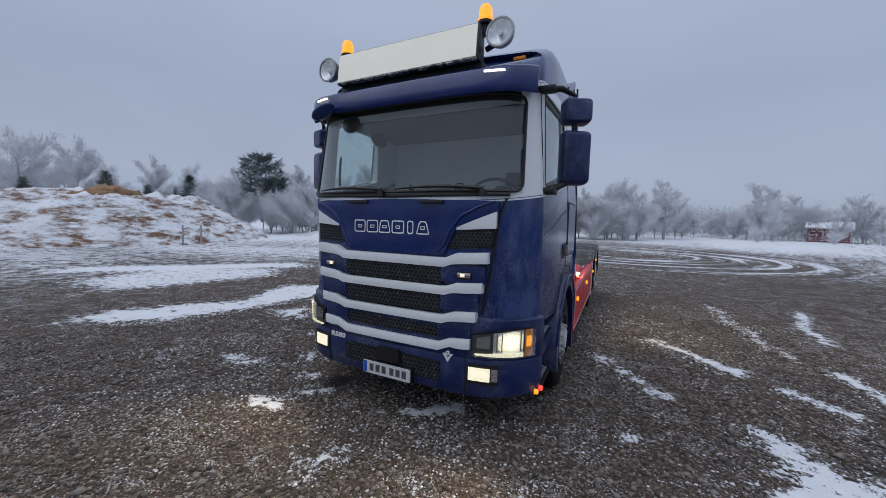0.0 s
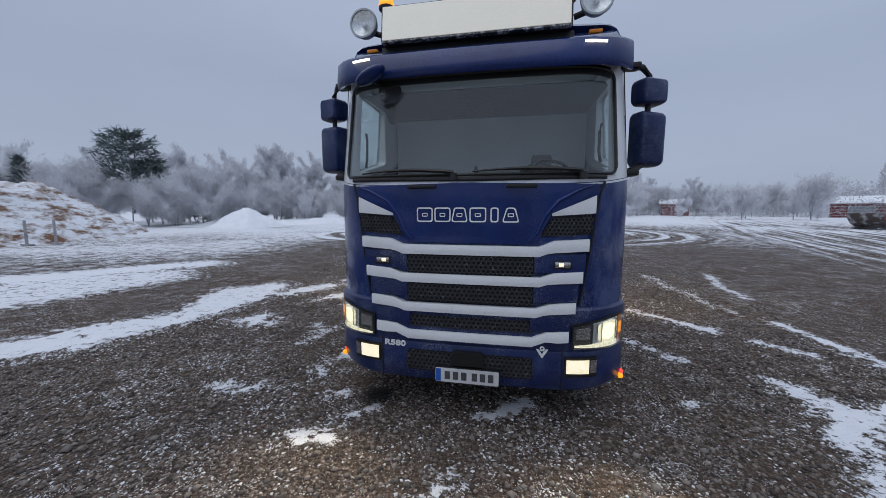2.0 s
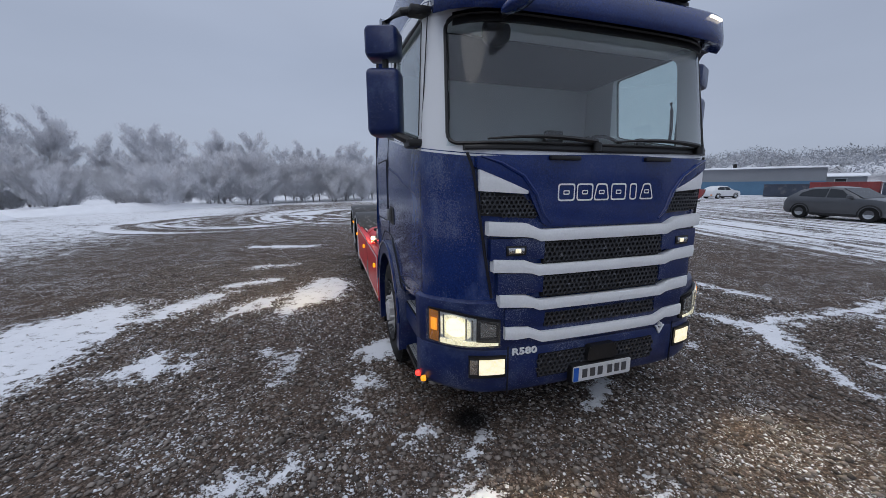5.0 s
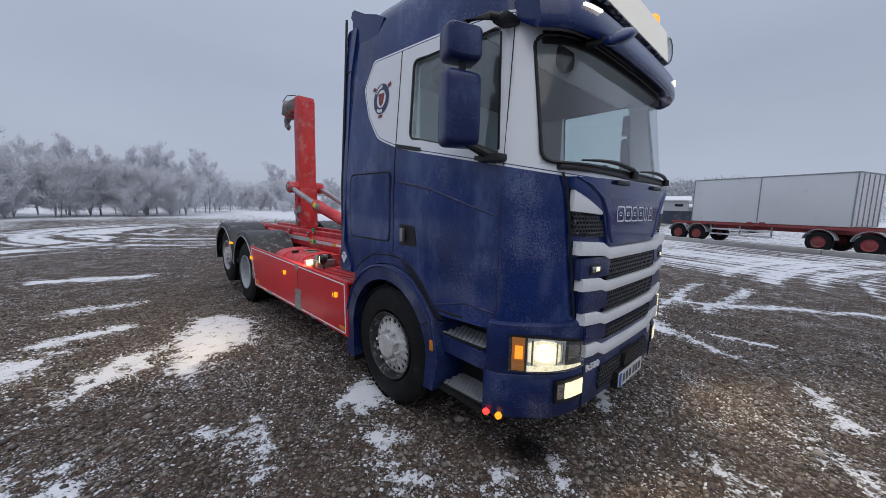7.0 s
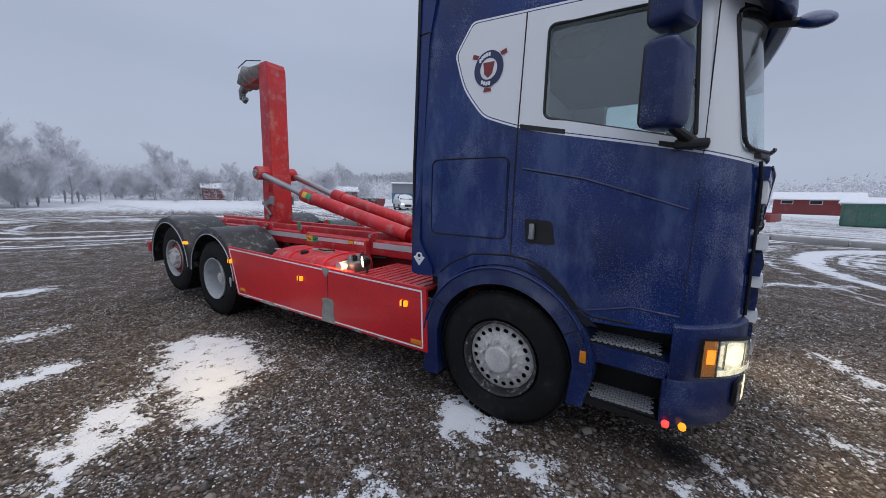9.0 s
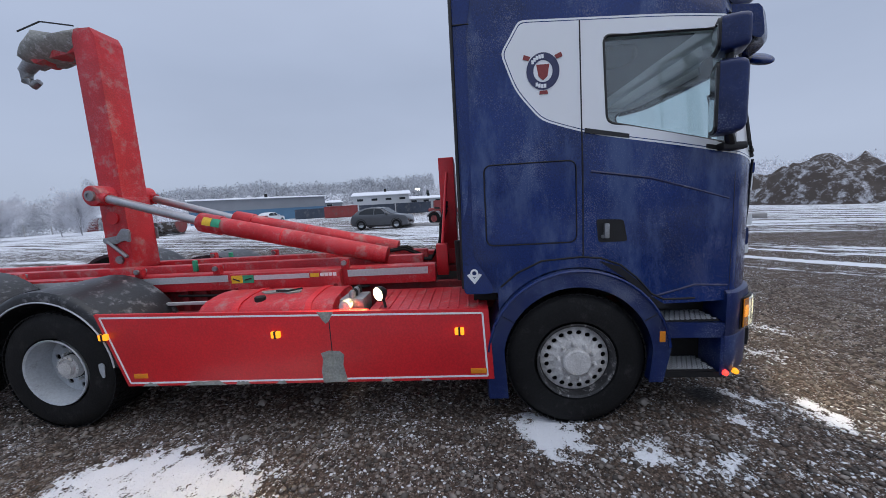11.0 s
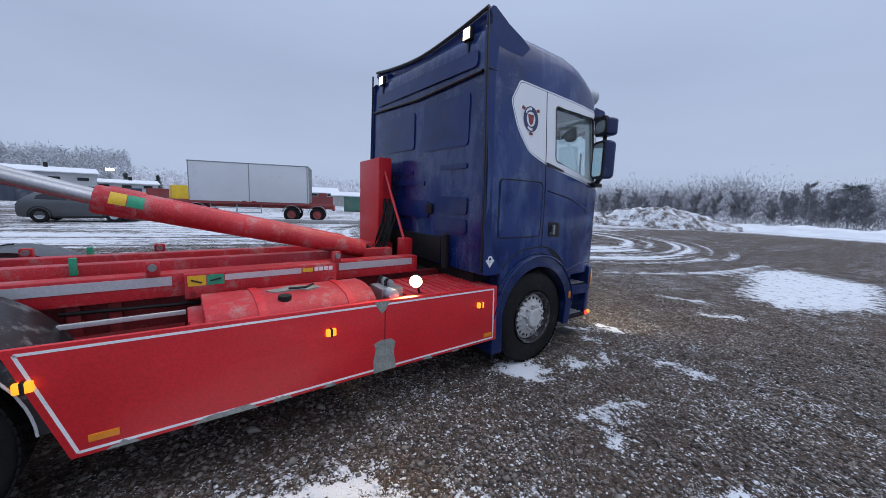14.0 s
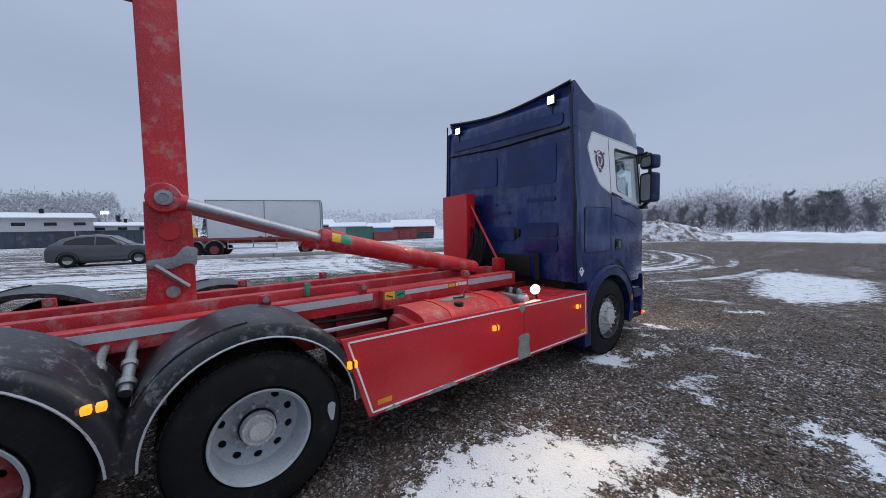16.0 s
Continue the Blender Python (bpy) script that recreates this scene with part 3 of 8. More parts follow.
        l.new(mth("MULTIPLY", mth("ARCTAN2", dy, dx), 0.55), ring.inputs[1])
        arc = n.new("ShaderNodeTexNoise")
        arc.inputs["Scale"].default_value, arc.inputs["Detail"].default_value = 1.0, 4
        l.new(ring.outputs[0], arc.inputs["Vector"])
        mask = mth("MULTIPLY", rng(r, r0, r0 + 2.0), rng(r, r1 - 3.0, r1, 1.0, 0.0))
        w = mth("ADD", w, mth("MULTIPLY", mth("ADD", mth("MULTIPLY", mth("SUBTRACT", arc.outputs["Fac"], 0.5), 3.4), -0.02), mask))
    w = mth("ADD", w, mth("MULTIPLY", mth("SUBTRACT", mid, 0.5), 0.75))
    w = mth("ADD", w, mth("MULTIPLY", mth("SUBTRACT", fine, 0.5), 0.70))
    sheet = rng(w, 0.46, 0.60, 0, 0.95)
    # thawed crumbs: single grains that gather in drifts
    crumb, crumb_small = n.new("ShaderNodeTexVoronoi"), n.new("ShaderNodeTexVoronoi")
    for node, size in ((crumb, 34), (crumb_small, 75)):
        node.inputs["Scale"].default_value = size
        l.new(shift.outputs[0], node.inputs["Vector"])
    drift = mth("ADD", mth("MULTIPLY", mid, 0.55), mth("ADD", mth("MULTIPLY", edge, 0.45), mth("MULTIPLY", attr("cover"), 0.16)))

    def grains(node, lo, hi, most):
        pick = n.new("ShaderNodeSeparateColor")
        l.new(node.outputs["Color"], pick.inputs[0])
        some = mth("LESS_THAN", pick.outputs[2], rng(drift, lo, hi, 0.02, most))
        return mth("MULTIPLY", some, rng(node.outputs["Distance"], 0.30, 0.46, 0.85, 0.0))

    speck, flecks = grains(crumb, 0.48, 0.64, 0.66), grains(crumb_small, 0.46, 0.62, 0.55)
    cover = mth("MAXIMUM", mth("MAXIMUM", mth("MAXIMUM", strips, sheet), speck), flecks)
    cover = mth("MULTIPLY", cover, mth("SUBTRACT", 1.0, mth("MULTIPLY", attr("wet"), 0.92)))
    snow_tone = mix(tex(5, 4), (0.70, 0.72, 0.76), (0.84, 0.86, 0.90))
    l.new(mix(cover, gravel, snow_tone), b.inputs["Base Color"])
    rough = mth("SUBTRACT", mth("ADD", mth("MULTIPLY", cover, 0.1), 0.78), mth("MULTIPLY", attr("wet"), 0.2))
    l.new(rough, b.inputs["Roughness"])
    b.inputs["Specular IOR Level"].default_value = 0.12
    h = mth("ADD", mth("MULTIPLY", mth("SUBTRACT", 1.0, stones.outputs["Distance"]), 0.8), mth("MULTIPLY", mth("SUBTRACT", 1.0, stones_small.outputs["Distance"]), 0.4))
    h = mth("ADD", h, mth("MULTIPLY", tex(9, 5, 0.6), 0.5))
    h = mth("ADD", mth("MULTIPLY", h, mth("SUBTRACT", 1.0, mth("MULTIPLY", cover, 0.75))), mth("MULTIPLY", cover, 1.2))
    bp = n.new("ShaderNodeBump")
    bp.inputs["Strength"].default_value, bp.inputs["Distance"].default_value = 0.9, 0.019
    l.new(h, bp.inputs["Height"])
    l.new(bp.outputs[0], b.inputs["Normal"])
    return m


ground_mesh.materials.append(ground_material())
tagged(new("ground", ground_mesh), "dark gravel yard with patches of lying snow and wheel tracks", "ground", kind="structure")


# loose stones and snow crumbs lying on the yard
def scatter(name, label, count, seed, small, large, material, near_snow, drift=0.0):
    rs = np.random.RandomState(seed)
    x, y = rs.uniform(-5.5, 4.5, count * 3), rs.uniform(-3.2, 7.5, count * 3)
    i = np.clip(np.searchsorted(gx, x), 0, len(gx) - 1)
    j = np.clip(np.searchsorted(gy, y), 0, len(gy) - 1)
    f = snow_field[i, j]
    keep = ((f > 0.30) & (f < 0.62) if near_snow else f < 0.6) & (wet_field[i, j] < 0.2)
    if drift:
        keep &= fbm(x / 0.9, y / 0.9, 4, seed) > drift
    x, y, z = x[keep][:count], y[keep][:count], GZ[i, j][keep][:count]
    m = len(x)
    size = small + (large - small) * rs.random(m) ** 3
    shape = np.array([(1, 0, 0), (0, 1, 0), (-1, 0, 0), (0, -1, 0), (0, 0, 1), (0, 0, -1)], float)
    v = shape[None] * (0.6 + 0.7 * rs.random((m, 6, 1))) * np.array([1.0, 0.8, 0.55])
    a = rs.random(m) * 6.28
    c, s = np.cos(a)[:, None], np.sin(a)[:, None]
    v = np.stack([v[..., 0] * c - v[..., 1] * s, v[..., 0] * s + v[..., 1] * c, v[..., 2]], -1) * size[:, None, None]
    v = v + np.stack([x, y, z + size * 0.2], -1)[:, None, :]
    tri = np.array([(0, 1, 4), (1, 2, 4), (2, 3, 4), (3, 0, 4), (1, 0, 5), (2, 1, 5), (3, 2, 5), (0, 3, 5)])
    me = mesh_from(name, v.reshape(-1, 3), (tri[None] + 6 * np.arange(m)[:, None, None]).reshape(-1, 3))
    me.materials.append(material)
    tagged(new(name, me), label, "gravel", kind="stuff")


def island_tones(name, low, high):
    m = mat(name, low, 0.85, 0, 0.2, 30, 0.3, 200)
    n, l = m.node_tree.nodes, m.node_tree.links
    g, r, x = n.new("ShaderNodeNewGeometry"), n.new("ShaderNodeValToRGB"), n["Principled BSDF"]
    r.color_ramp.elements[0].color, r.color_ramp.elements[1].color = (*low, 1), (*high, 1)
    l.new(g.outputs["Random Per Island"], r.inputs[0])
    l.new(r.outputs[0], x.inputs["Base Color"])
    return m


STONE = island_tones("loose_stone", (0.050, 0.042, 0.037), (0.30, 0.26, 0.23))
scatter("gravel_stones", "loose grey-brown gravel stones on the yard", 62000, 4, 0.007, 0.034, STONE, False)
scatter("pebbles", "pale rounded pebbles among the gravel", 260, 21, 0.025, 0.062, island_tones("pale_pebble", (0.09, 0.08, 0.07), (0.33, 0.30, 0.27)), False)
scatter("snow_crumbs", "small white snow crumbs round the patches", 14000, 9, 0.006, 0.024, SNOW, True)
scatter("snow_crumbs", "thin scattered snow crumbs among the gravel", 10000, 12, 0.005, 0.018, SNOW, False, 0.58)


# ---- distance: heaps, woods, buildings ----
def heap(name, label, cx, cy, length, width, height, turn, material, seed, rough=0.35, group="", flat=1.6, crest=1.6):
    """A tipped heap as an uneven height field on the ground."""
    n1, n2 = 72, 44
    u, v = np.meshgrid(np.linspace(-1, 1, n1), np.linspace(-1, 1, n2), indexing="ij")
    d = np.clip(1 - np.abs(u) ** flat - np.abs(v) ** 1.6, 0, 1)
    lump = fbm(u * length / 3.0 + seed, v * width / 3.0, 5, seed)
    z = height * np.minimum(1, d * crest) * (1 - rough + 2 * rough * lump)
    z = z + 0.16 * height * (fbm(u * length * 1.3, v * width * 1.3, 3, seed + 3) - 0.5) * (d > 0)
    z = np.where(d <= 0, -0.15, z)
    c, s = math.cos(radians(turn)), math.sin(radians(turn))
    x, y = u * length / 2, v * width / 2
    vs = np.stack([cx + x * c - y * s, cy + x * s + y * c, z], -1).reshape(-1, 3)
    k = np.arange(n1 * n2).reshape(n1, n2)
    me = mesh_from(name, vs, np.stack([k[:-1, :-1], k[1:, :-1], k[1:, 1:], k[:-1, 1:]], -1).reshape(-1, 4))
    me.polygons.foreach_set("use_smooth", [True] * len(me.polygons))
    me.materials.append(material)
    return tagged(new(name, me), label, "heap", group)


EARTH = mat("snowy_earth", (0.72, 0.74, 0.78), 0.9, 0, 0.1, 0.8, 0.5, 14, 0, (0.165, 0.088, 0.048), 0.70, 1.5, stretch=(0.6, 0.6, 1.9))
RUBBLE = mat("snowy_rubble", (0.70, 0.72, 0.76), 0.9, 0, 0.15, 1, 0.8, 10, 0, (0.13, 0.105, 0.095), 0.75, 1.3)
WOODY = mat("snowy_brushwood", (0.50, 0.51, 0.54), 0.9, 0, 0.2, 2, 0.8, 10, 0, (0.075, 0.06, 0.052), 1.0, 1.6)
SANDY = mat("bare_sand_scarp", (0.30, 0.185, 0.10), 0.95, 0, 0.3, 0.7, 0.5, 14, 0, (0.12, 0.07, 0.04), 0.5, 1.2)
heap("earth_mound", "long snow-dusted earth mound with brown bare scarps", -28.0, 8.0, 22, 13, 2.75, 84, EARTH, 3, 0.28)
heap("sand_scarp", "bare red-brown sand face in the mound", -25.6, 7.2, 5.5, 3.4, 2.95, 80, SANDY, 5, 0.25, flat=2.4)
heap("snow_mound", "small rounded heap of ploughed white snow", -22.6, 24.4, 6.4, 4.6, 1.55, 40, SNOW, 7, 0.16, flat=1.15, crest=1.05)
heap("rubble_mound", "low rubble heap dusted with snow", 11.5, -31.5, 16, 6, 1.7, 35, RUBBLE, 11, 0.7, flat=1.3, crest=1.0)
heap("rubble_mound", "low rubble heap dusted with snow", 17.0, -27.0, 10, 5, 1.9, 40, RUBBLE, 17, 0.7, flat=1.3, crest=1.0)
heap("brushwood_pile", "big pile of snow-dusted brushwood and logs", 25.0, -24.5, 13, 6, 2.7, 30, WOODY, 23, 0.5)
heap("snow_bank", "long low bank of ploughed snow", -1.0, -37.0, 24, 4, 0.6, 8, SNOW, 29, 0.6)
heap("snow_bank", "long low bank of ploughed snow", -18.0, -38.0, 18, 4, 0.55, -6, SNOW, 31, 0.6)
heap("rubble_mound", "dark stony heap with snow on top", -8.5, -33.5, 6.5, 4, 1.5, 0, RUBBLE, 37, 0.6)
heap("snow_bank", "long low bank of ploughed snow", -20.0, 31.0, 26, 4, 0.55, 40, SNOW, 41, 0.5)

# first two: hoarfrost colours, lightened further to stand in for distance haze
FROSTED_HAZY = mat("frosted_hazed_twigs", (0.74, 0.75, 0.79), 0.9, 0, 0.15, 0.5, 0, 9, 0, (0.42, 0.40, 0.41), 0.55, 0.30)
FROSTED_DARK_HAZY = mat("thinly_frosted_hazed_twigs", (0.25, 0.245, 0.27), 0.9, 0, 0.2, 0.5, 0, 9, 0, (0.15, 0.14, 0.145), 0.55, 0.35)
FROSTED_MID = mat("grey_frosted_twigs", (0.50, 0.515, 0.55), 0.9, 0, 0.2, 0.3, 0, 9, 0, (0.24, 0.25, 0.26), 0.55, 0.12)
BARK = mat("grey_bark", (0.34, 0.335, 0.35), 0.9, 0, 0.3, 3, 0.3, 20)
NEEDLE = mat("frosted_needles", (0.10, 0.135, 0.135), 0.9, 0, 0.35, 1, 0, 9, 0, (0.38, 0.41, 0.44), 0.42, 1.2)
NEEDLE_PALE = mat("rimed_needles", (0.14, 0.165, 0.155), 0.9, 0, 0.3, 1, 0, 9, 0, (0.42, 0.44, 0.47), 0.6, 1.4)


def slivers(starts, ends, width, rs):
    """Thin three-sided twigs between pairs of points."""
    d = ends - starts
    ln = np.linalg.norm(d, axis=1, keepdims=True) + 1e-9
    side = np.cross(d / ln, rs.normal(size=d.shape))
    side /= np.linalg.norm(side, axis=1, keepdims=True) + 1e-9
    w = width * (0.6 + 0.8 * rs.random((len(d), 1)))
    v = np.stack([starts - side * w, starts + side * w, ends], 1).reshape(-1, 3)
    return v, np.arange(len(v)).reshape(-1, 3)


def bare_tree(seed, height, spread, stems, twigs, material, label, category="tree", width=0.017, low=0.15):
    """A leafless tree: tapered stems and limbs, and a ragged crown of fine frosted twigs."""
    rs = np.random.RandomState(seed)
    tree = thing("bare_tree" if category == "tree" else "bare_shrub", label, category)
    bm = bmesh.new()
    ends, dirs, sizes = [], [], []
    for s in range(stems):
        a = rs.random() * 6.28
        lean = spread * 0.35 * (0.3 + rs.random()) if stems > 1 else 0.05 * height * rs.random()
        h = height * (0.72 + 0.28 * rs.random())
        p = [(lean * math.cos(a) * t ** 1.4 + 0.02 * height * rs.normal() * t, lean * math.sin(a) * t ** 1.4 + 0.02 * height * rs.normal() * t, h * t - 0.05) for t in (0, 0.25, 0.5, 0.75, 1.0)]
        r = 0.010 * height / (stems ** 0.4)
        tube(p, [r, r * 0.8, r * 0.55, r * 0.32, r * 0.08], 6, bm, caps=False)
        for k in range(int(16 / stems) + 7):
            t = low + (0.97 - low) * rs.random()
            i = min(int(t * 4), 3)
            f = t * 4 - i
            q = np.array(p[i]) * (1 - f) + np.array(p[i + 1]) * f
            b = rs.random() * 6.28
            ln = spread * (0.26 + 0.5 * (1 - t)) * (0.5 + 0.6 * rs.random())
            up = 0.7 + 0.8 * rs.random()
            e = q + np.array([math.cos(b) * ln, math.sin(b) * ln, ln * up])
            m = (q + e) / 2 + rs.normal(size=3) * ln * 0.08
            tube([q, m, e], [r * 0.26 * (1.1 - t), r * 0.12 * (1.1 - t) + 0.003, 0.003], 4, bm, caps=False)
            for g in np.linspace(0.25, 1, 6):
                ends.append(q * (1 - g) + e * g)
                dirs.append(e - q)
                sizes.append(ln)
    part("trunk", bm, BARK, tree)
    ends, dirs, sizes = np.array(ends), np.array(dirs), np.array(sizes)
    pick = rs.randint(0, len(ends), twigs)
    st = ends[pick] + rs.normal(size=(twigs, 3)) * 0.05 * spread
    dr = dirs[pick] / (np.linalg.norm(dirs[pick], axis=1, keepdims=True) + 1e-9) + rs.normal(size=(twigs, 3)) * 0.75
    en = st + dr * (0.15 + 0.25 * rs.random((twigs, 1))) * sizes[pick][:, None] * 0.5 + np.array([0, 0, 0.03]) * spread * 0.5
    v, f = slivers(st, en, width, rs)
    me = mesh_from("crown", v, f)
    me.materials.append(material)
    crown = new("crown", me)
    crown.parent = tree
    return tree


def conifer(seed, height, radius, material, label, pine=False):
    """A conifer: trunk, whorls of drooping boughs and many small needle sprays."""
    rs = np.random.RandomState(seed)
    tree = thing("conifer", label, "tree")
    part("trunk", tube([(0, 0, -0.05), (0.02, 0, height * 0.5), (0, 0, height)], [0.018 * height, 0.011 * height, 0.01], 7), BARK, tree)
    st, en = [], []
    start = 0.35 if pine else 0.08
    for k in range(150 if pine else 190):
        t = start + (1 - start) * rs.random() ** 0.85
        a = rs.random() * 6.28
        reach = radius * ((1 - ((t - 0.62) / 0.42) ** 2) ** 0.5 if pine and abs(t - 0.62) < 0.42 else (0.45 if pine else 1 - t) + 0.04) * (0.65 + 0.45 * rs.random())
        tilt = 0.35 if pine else -0.22
        for j in range(16):
            g = rs.random() ** 0.6
            c = np.array([math.cos(a) * reach * g, math.sin(a) * reach * g, height * t + tilt * reach * g])
            c = c + rs.normal(size=3) * 0.05 * radius
            o = np.array([math.cos(a), math.sin(a), 0.25]) + rs.normal(size=3) * 0.7
            st.append(c)
            en.append(c + o * radius * 0.17)
    v, f = slivers(np.array(st), np.array(en), 0.035 * radius ** 0.5, rs)
    me = mesh_from("crown", v, f)
    me.materials.append(material)
    crown = new("crown", me)
    crown.parent = tree
    return tree


def plant(source, x, y, scale=1.0, turn=None, z=0.0):
    t = random.random() * 360 if turn is None else turn
    m = pose(x, y, z, 0, 0, t) @ Matrix.Scale(scale, 4)
    ob = copy_thing(source, m)
    return ob


birch_a = bare_tree(1, 8.0, 2.6, 1, 11000, FROSTED_HAZY, "tall bare birch white with hoarfrost")
birch_b = bare_tree(2, 7.0, 2.8, 3, 12000, FROSTED_HAZY, "bare many-stemmed tree white with hoarfrost")
shrub_a = bare_tree(3, 3.2, 2.4, 9, 15000, FROSTED_HAZY, "dense leafless shrub grey with hoarfrost", "shrub", 0.012, 0.05)
shrub_b = bare_tree(4, 2.4, 2.2, 8, 10000, FROSTED_HAZY, "low leafless bush grey with hoarfrost", "shrub", 0.012, 0.05)
alder = bare_tree(5, 6.5, 1.45, 2, 13000, FROSTED_DARK_HAZY, "thin dark leafless tree at the wood edge")
spruce = conifer(6, 6.5, 1.75, NEEDLE, "dark green spruce with light frost")
pine = conifer(7, 7.5, 2.6, NEEDLE, "round-crowned dark green pine", True)
young_pine = conifer(8, 2.6, 0.95, NEEDLE_PALE, "young pine pale with frost")
rng_plants = random.Random(5)


def first(ob, x, y, scale=1.0, z=0.0):
    ob.matrix_basis = pose(x, y, z) @ Matrix.Scale(scale, 4)


def at_bearing(deg, dist, ox=0.0, oy=-1.5):
    return ox + dist * math.sin(radians(deg)), oy + dist * math.cos(radians(deg))


# conifers behind the mound
first(spruce, *at_bearing(-62.0, 44, 1.7, -2.5), 0.85)
plant(spruce, *at_bearing(-63.3, 46, 1.7, -2.5), 0.8)
first(pine, *at_bearing(-53.6, 44, 1.7, -2.5), 0.92, 1.2)
plant(pine, *at_bearing(-51.6, 45, 1.7, -2.5), 0.72, None, 0.9)
plant(spruce, *at_bearing(-44.5, 41, -0.8, -2.5), 0.72)
first(young_pine, -30.5, 9.2, 0.9, 2.2)
plant(young_pine, -30.8, 11.8, 0.8, None, 2.0)
plant(young_pine, -31.5, 5.6, 0.75, None, 2.0)
# frosted hedge and birches on the far left
first(birch_a, *at_bearing(-72.4, 46, 1.7, -2.5), 1.3)
first(birch_b, *at_bearing(-76.5, 47, 1.7, -2.5), 1.25)
first(shrub_a, -29.5, 24.0, 1.5)
first(shrub_b, -26.0, 28.5, 1.3)
first(alder, 3.0, -44.0, 0.9)
for k in range(54):
    f = k / 53
    x, y = -40 + 44 * f + rng_plants.uniform(-2, 2), 17 + 32 * f ** 0.9 + rng_plants.uniform(-1.5, 4)
    plant((shrub_a, shrub_b, shrub_a)[k % 3], x, y, rng_plants.uniform(0.7, 1.2), rng_plants.uniform(0, 360))
for k in range(42):
    f = k / 41
    x, y = -44 + 54 * f + rng_plants.uniform(-2, 2), 24 + 34 * f ** 0.9 + rng_plants.uniform(0, 9)
    plant((birch_a, birch_b)[k % 2], x, y, rng_plants.uniform(0.75, 1.15), rng_plants.uniform(0, 360))
for k in range(10):
    plant((birch_a, birch_b)[k % 2], *at_bearing(-95 + 3.6 * k, 50 + rng_plants.uniform(-3, 6)), rng_plants.uniform(0.9, 1.2), rng_plants.uniform(0, 360))
# trees across the far end of the yard
for k in range(46):
    b = -6 + 44 * (k / 45) + rng_plants.uniform(-1, 1)
    d = 78 + rng_plants.uniform(-4, 22) + 10 * math.sin(k)
    plant((birch_b, shrub_a, birch_a, shrub_a, shrub_b)[k % 5], *at_bearing(b, d), rng_plants.uniform(0.8, 1.2) * (1.1 if k % 5 in (1, 3) else 0.6), rng_plants.uniform(0, 360))
for b, d, s in ((16.5, 92, 1.35), (17.8, 94, 1.25), (19.5, 98, 1.1), (23.5, 92, 1.0), (25, 95, 0.9)):
    plant(birch_b, *at_bearing(b, d), s, rng_plants.uniform(0, 360))
plant(spruce, *at_bearing(1.0, 74), 0.75)
# wood edge ahead of the truck
for k in range(60):
    b = 148 + 62 * (k / 59) + rng_plants.uniform(-0.8, 0.8)
    d = 50 + rng_plants.uniform(0, 12)
    plant(alder, *at_bearing(b, d), rng_plants.uniform(0.62, 1.0), rng_plants.uniform(0, 360))
for b, d, s in ((173, 56, 0.95), (177.5, 57, 0.95), (179, 60, 1.0)):
    plant(alder, *at_bearing(b, d), s)
plant(pine, *at_bearing(178.2, 62), 0.75)
for b, d, s in ((85.0, 120, 1.0), (88.0, 118, 0.95), (93.5, 112, 0.8)):
    plant(spruce, *at_bearing(b, d, -4, 5), s)


def far_woods(name, label, b0, b1, dist, depth, hill, tall, count, seed, material, twig=0.0):
    """Distant frosted woodland as one mass of twig clumps on a rise."""
    rs = np.random.RandomState(seed)
    b = np.radians(b0 + (b1 - b0) * rs.random(count))
    d = dist + depth * rs.random(count)
    rise = hill * (d - dist) / depth * (0.55 + 0.9 * fbm(b * 9.0, b * 0 + seed, 3, seed))
    clump = tall * (0.45 + 0.9 * value_noise(b * dist / 4.0, d / 5.0, seed))
    x, y, z = d * np.sin(b), d * np.cos(b), rise + clump * rs.random(count) ** 1.15
    st = np.stack([x, y, z], -1) + rs.normal(size=(count, 3)) * 0.5
    if twig:
        en = st + rs.normal(size=(count, 3)) * 0.20 + np.array([0, 0, 0.16])
        v, f = slivers(st, en, twig, rs)
    else:
        en = st + rs.normal(size=(count, 3)) * 0.7 + np.array([0, 0, 0.4])
        v, f = slivers(st, en, dist * 0.0011 + 0.06, rs)
    me = mesh_from(name, v, f)
    me.materials.append(material)
    return tagged(new(name, me), label, "woods", kind="stuff")


far_woods("far_woods", "distant low woods white with frost", -100, 48, 120, 60, 3, 5.5, 42000, 3, FROSTED_HAZY)
far_woods("far_woods", "wooded hill white with hoarfrost", 40, 84, 170, 110, 15, 7, 85000, 5, FROSTED_MID)
far_woods("far_woods", "distant low woods white with frost", 82, 150, 140, 60, 4, 6, 30000, 7, FROSTED_HAZY)
far_woods("far_woods", "thin leafless wood behind the snow bank", 146, 262, 56, 26, 0.5, 5.6, 360000, 9, FROSTED_DARK_HAZY, 0.020)
far_woods("frosted_thicket", "dense thicket of leafless bushes white with frost", -46, 44, 84, 26, 1.0, 4.8, 150000, 13, FROSTED_MID, 0.05)
SLOPE = mat("snowy_slope", (0.60, 0.62, 0.66), 0.9, 0, 0.15, 0.05, 0.3, 1, 0, (0.30, 0.30, 0.32), 0.7, 0.06)
heap("far_hill", "low distant hill under thin snow", 190, 95, 190, 110, 8, -25, SLOPE, 51, 0.3)


# ---- the truck ----
truck = thing("hooklift_truck", "dark blue and red hooklift truck with frost and road dirt", "truck")


def cab_width(y, z):
    """Half the cab's width at a depth and height."""
    w = 1.245 - 0.085 * max(0.0, min(1.2, (1.0 - y) / 0.8)) ** 2
    return w - 0.075 * max(0.0, z - 1.9)


def rake(z):
    return 0.11 * max(0.0, z - 1.95)


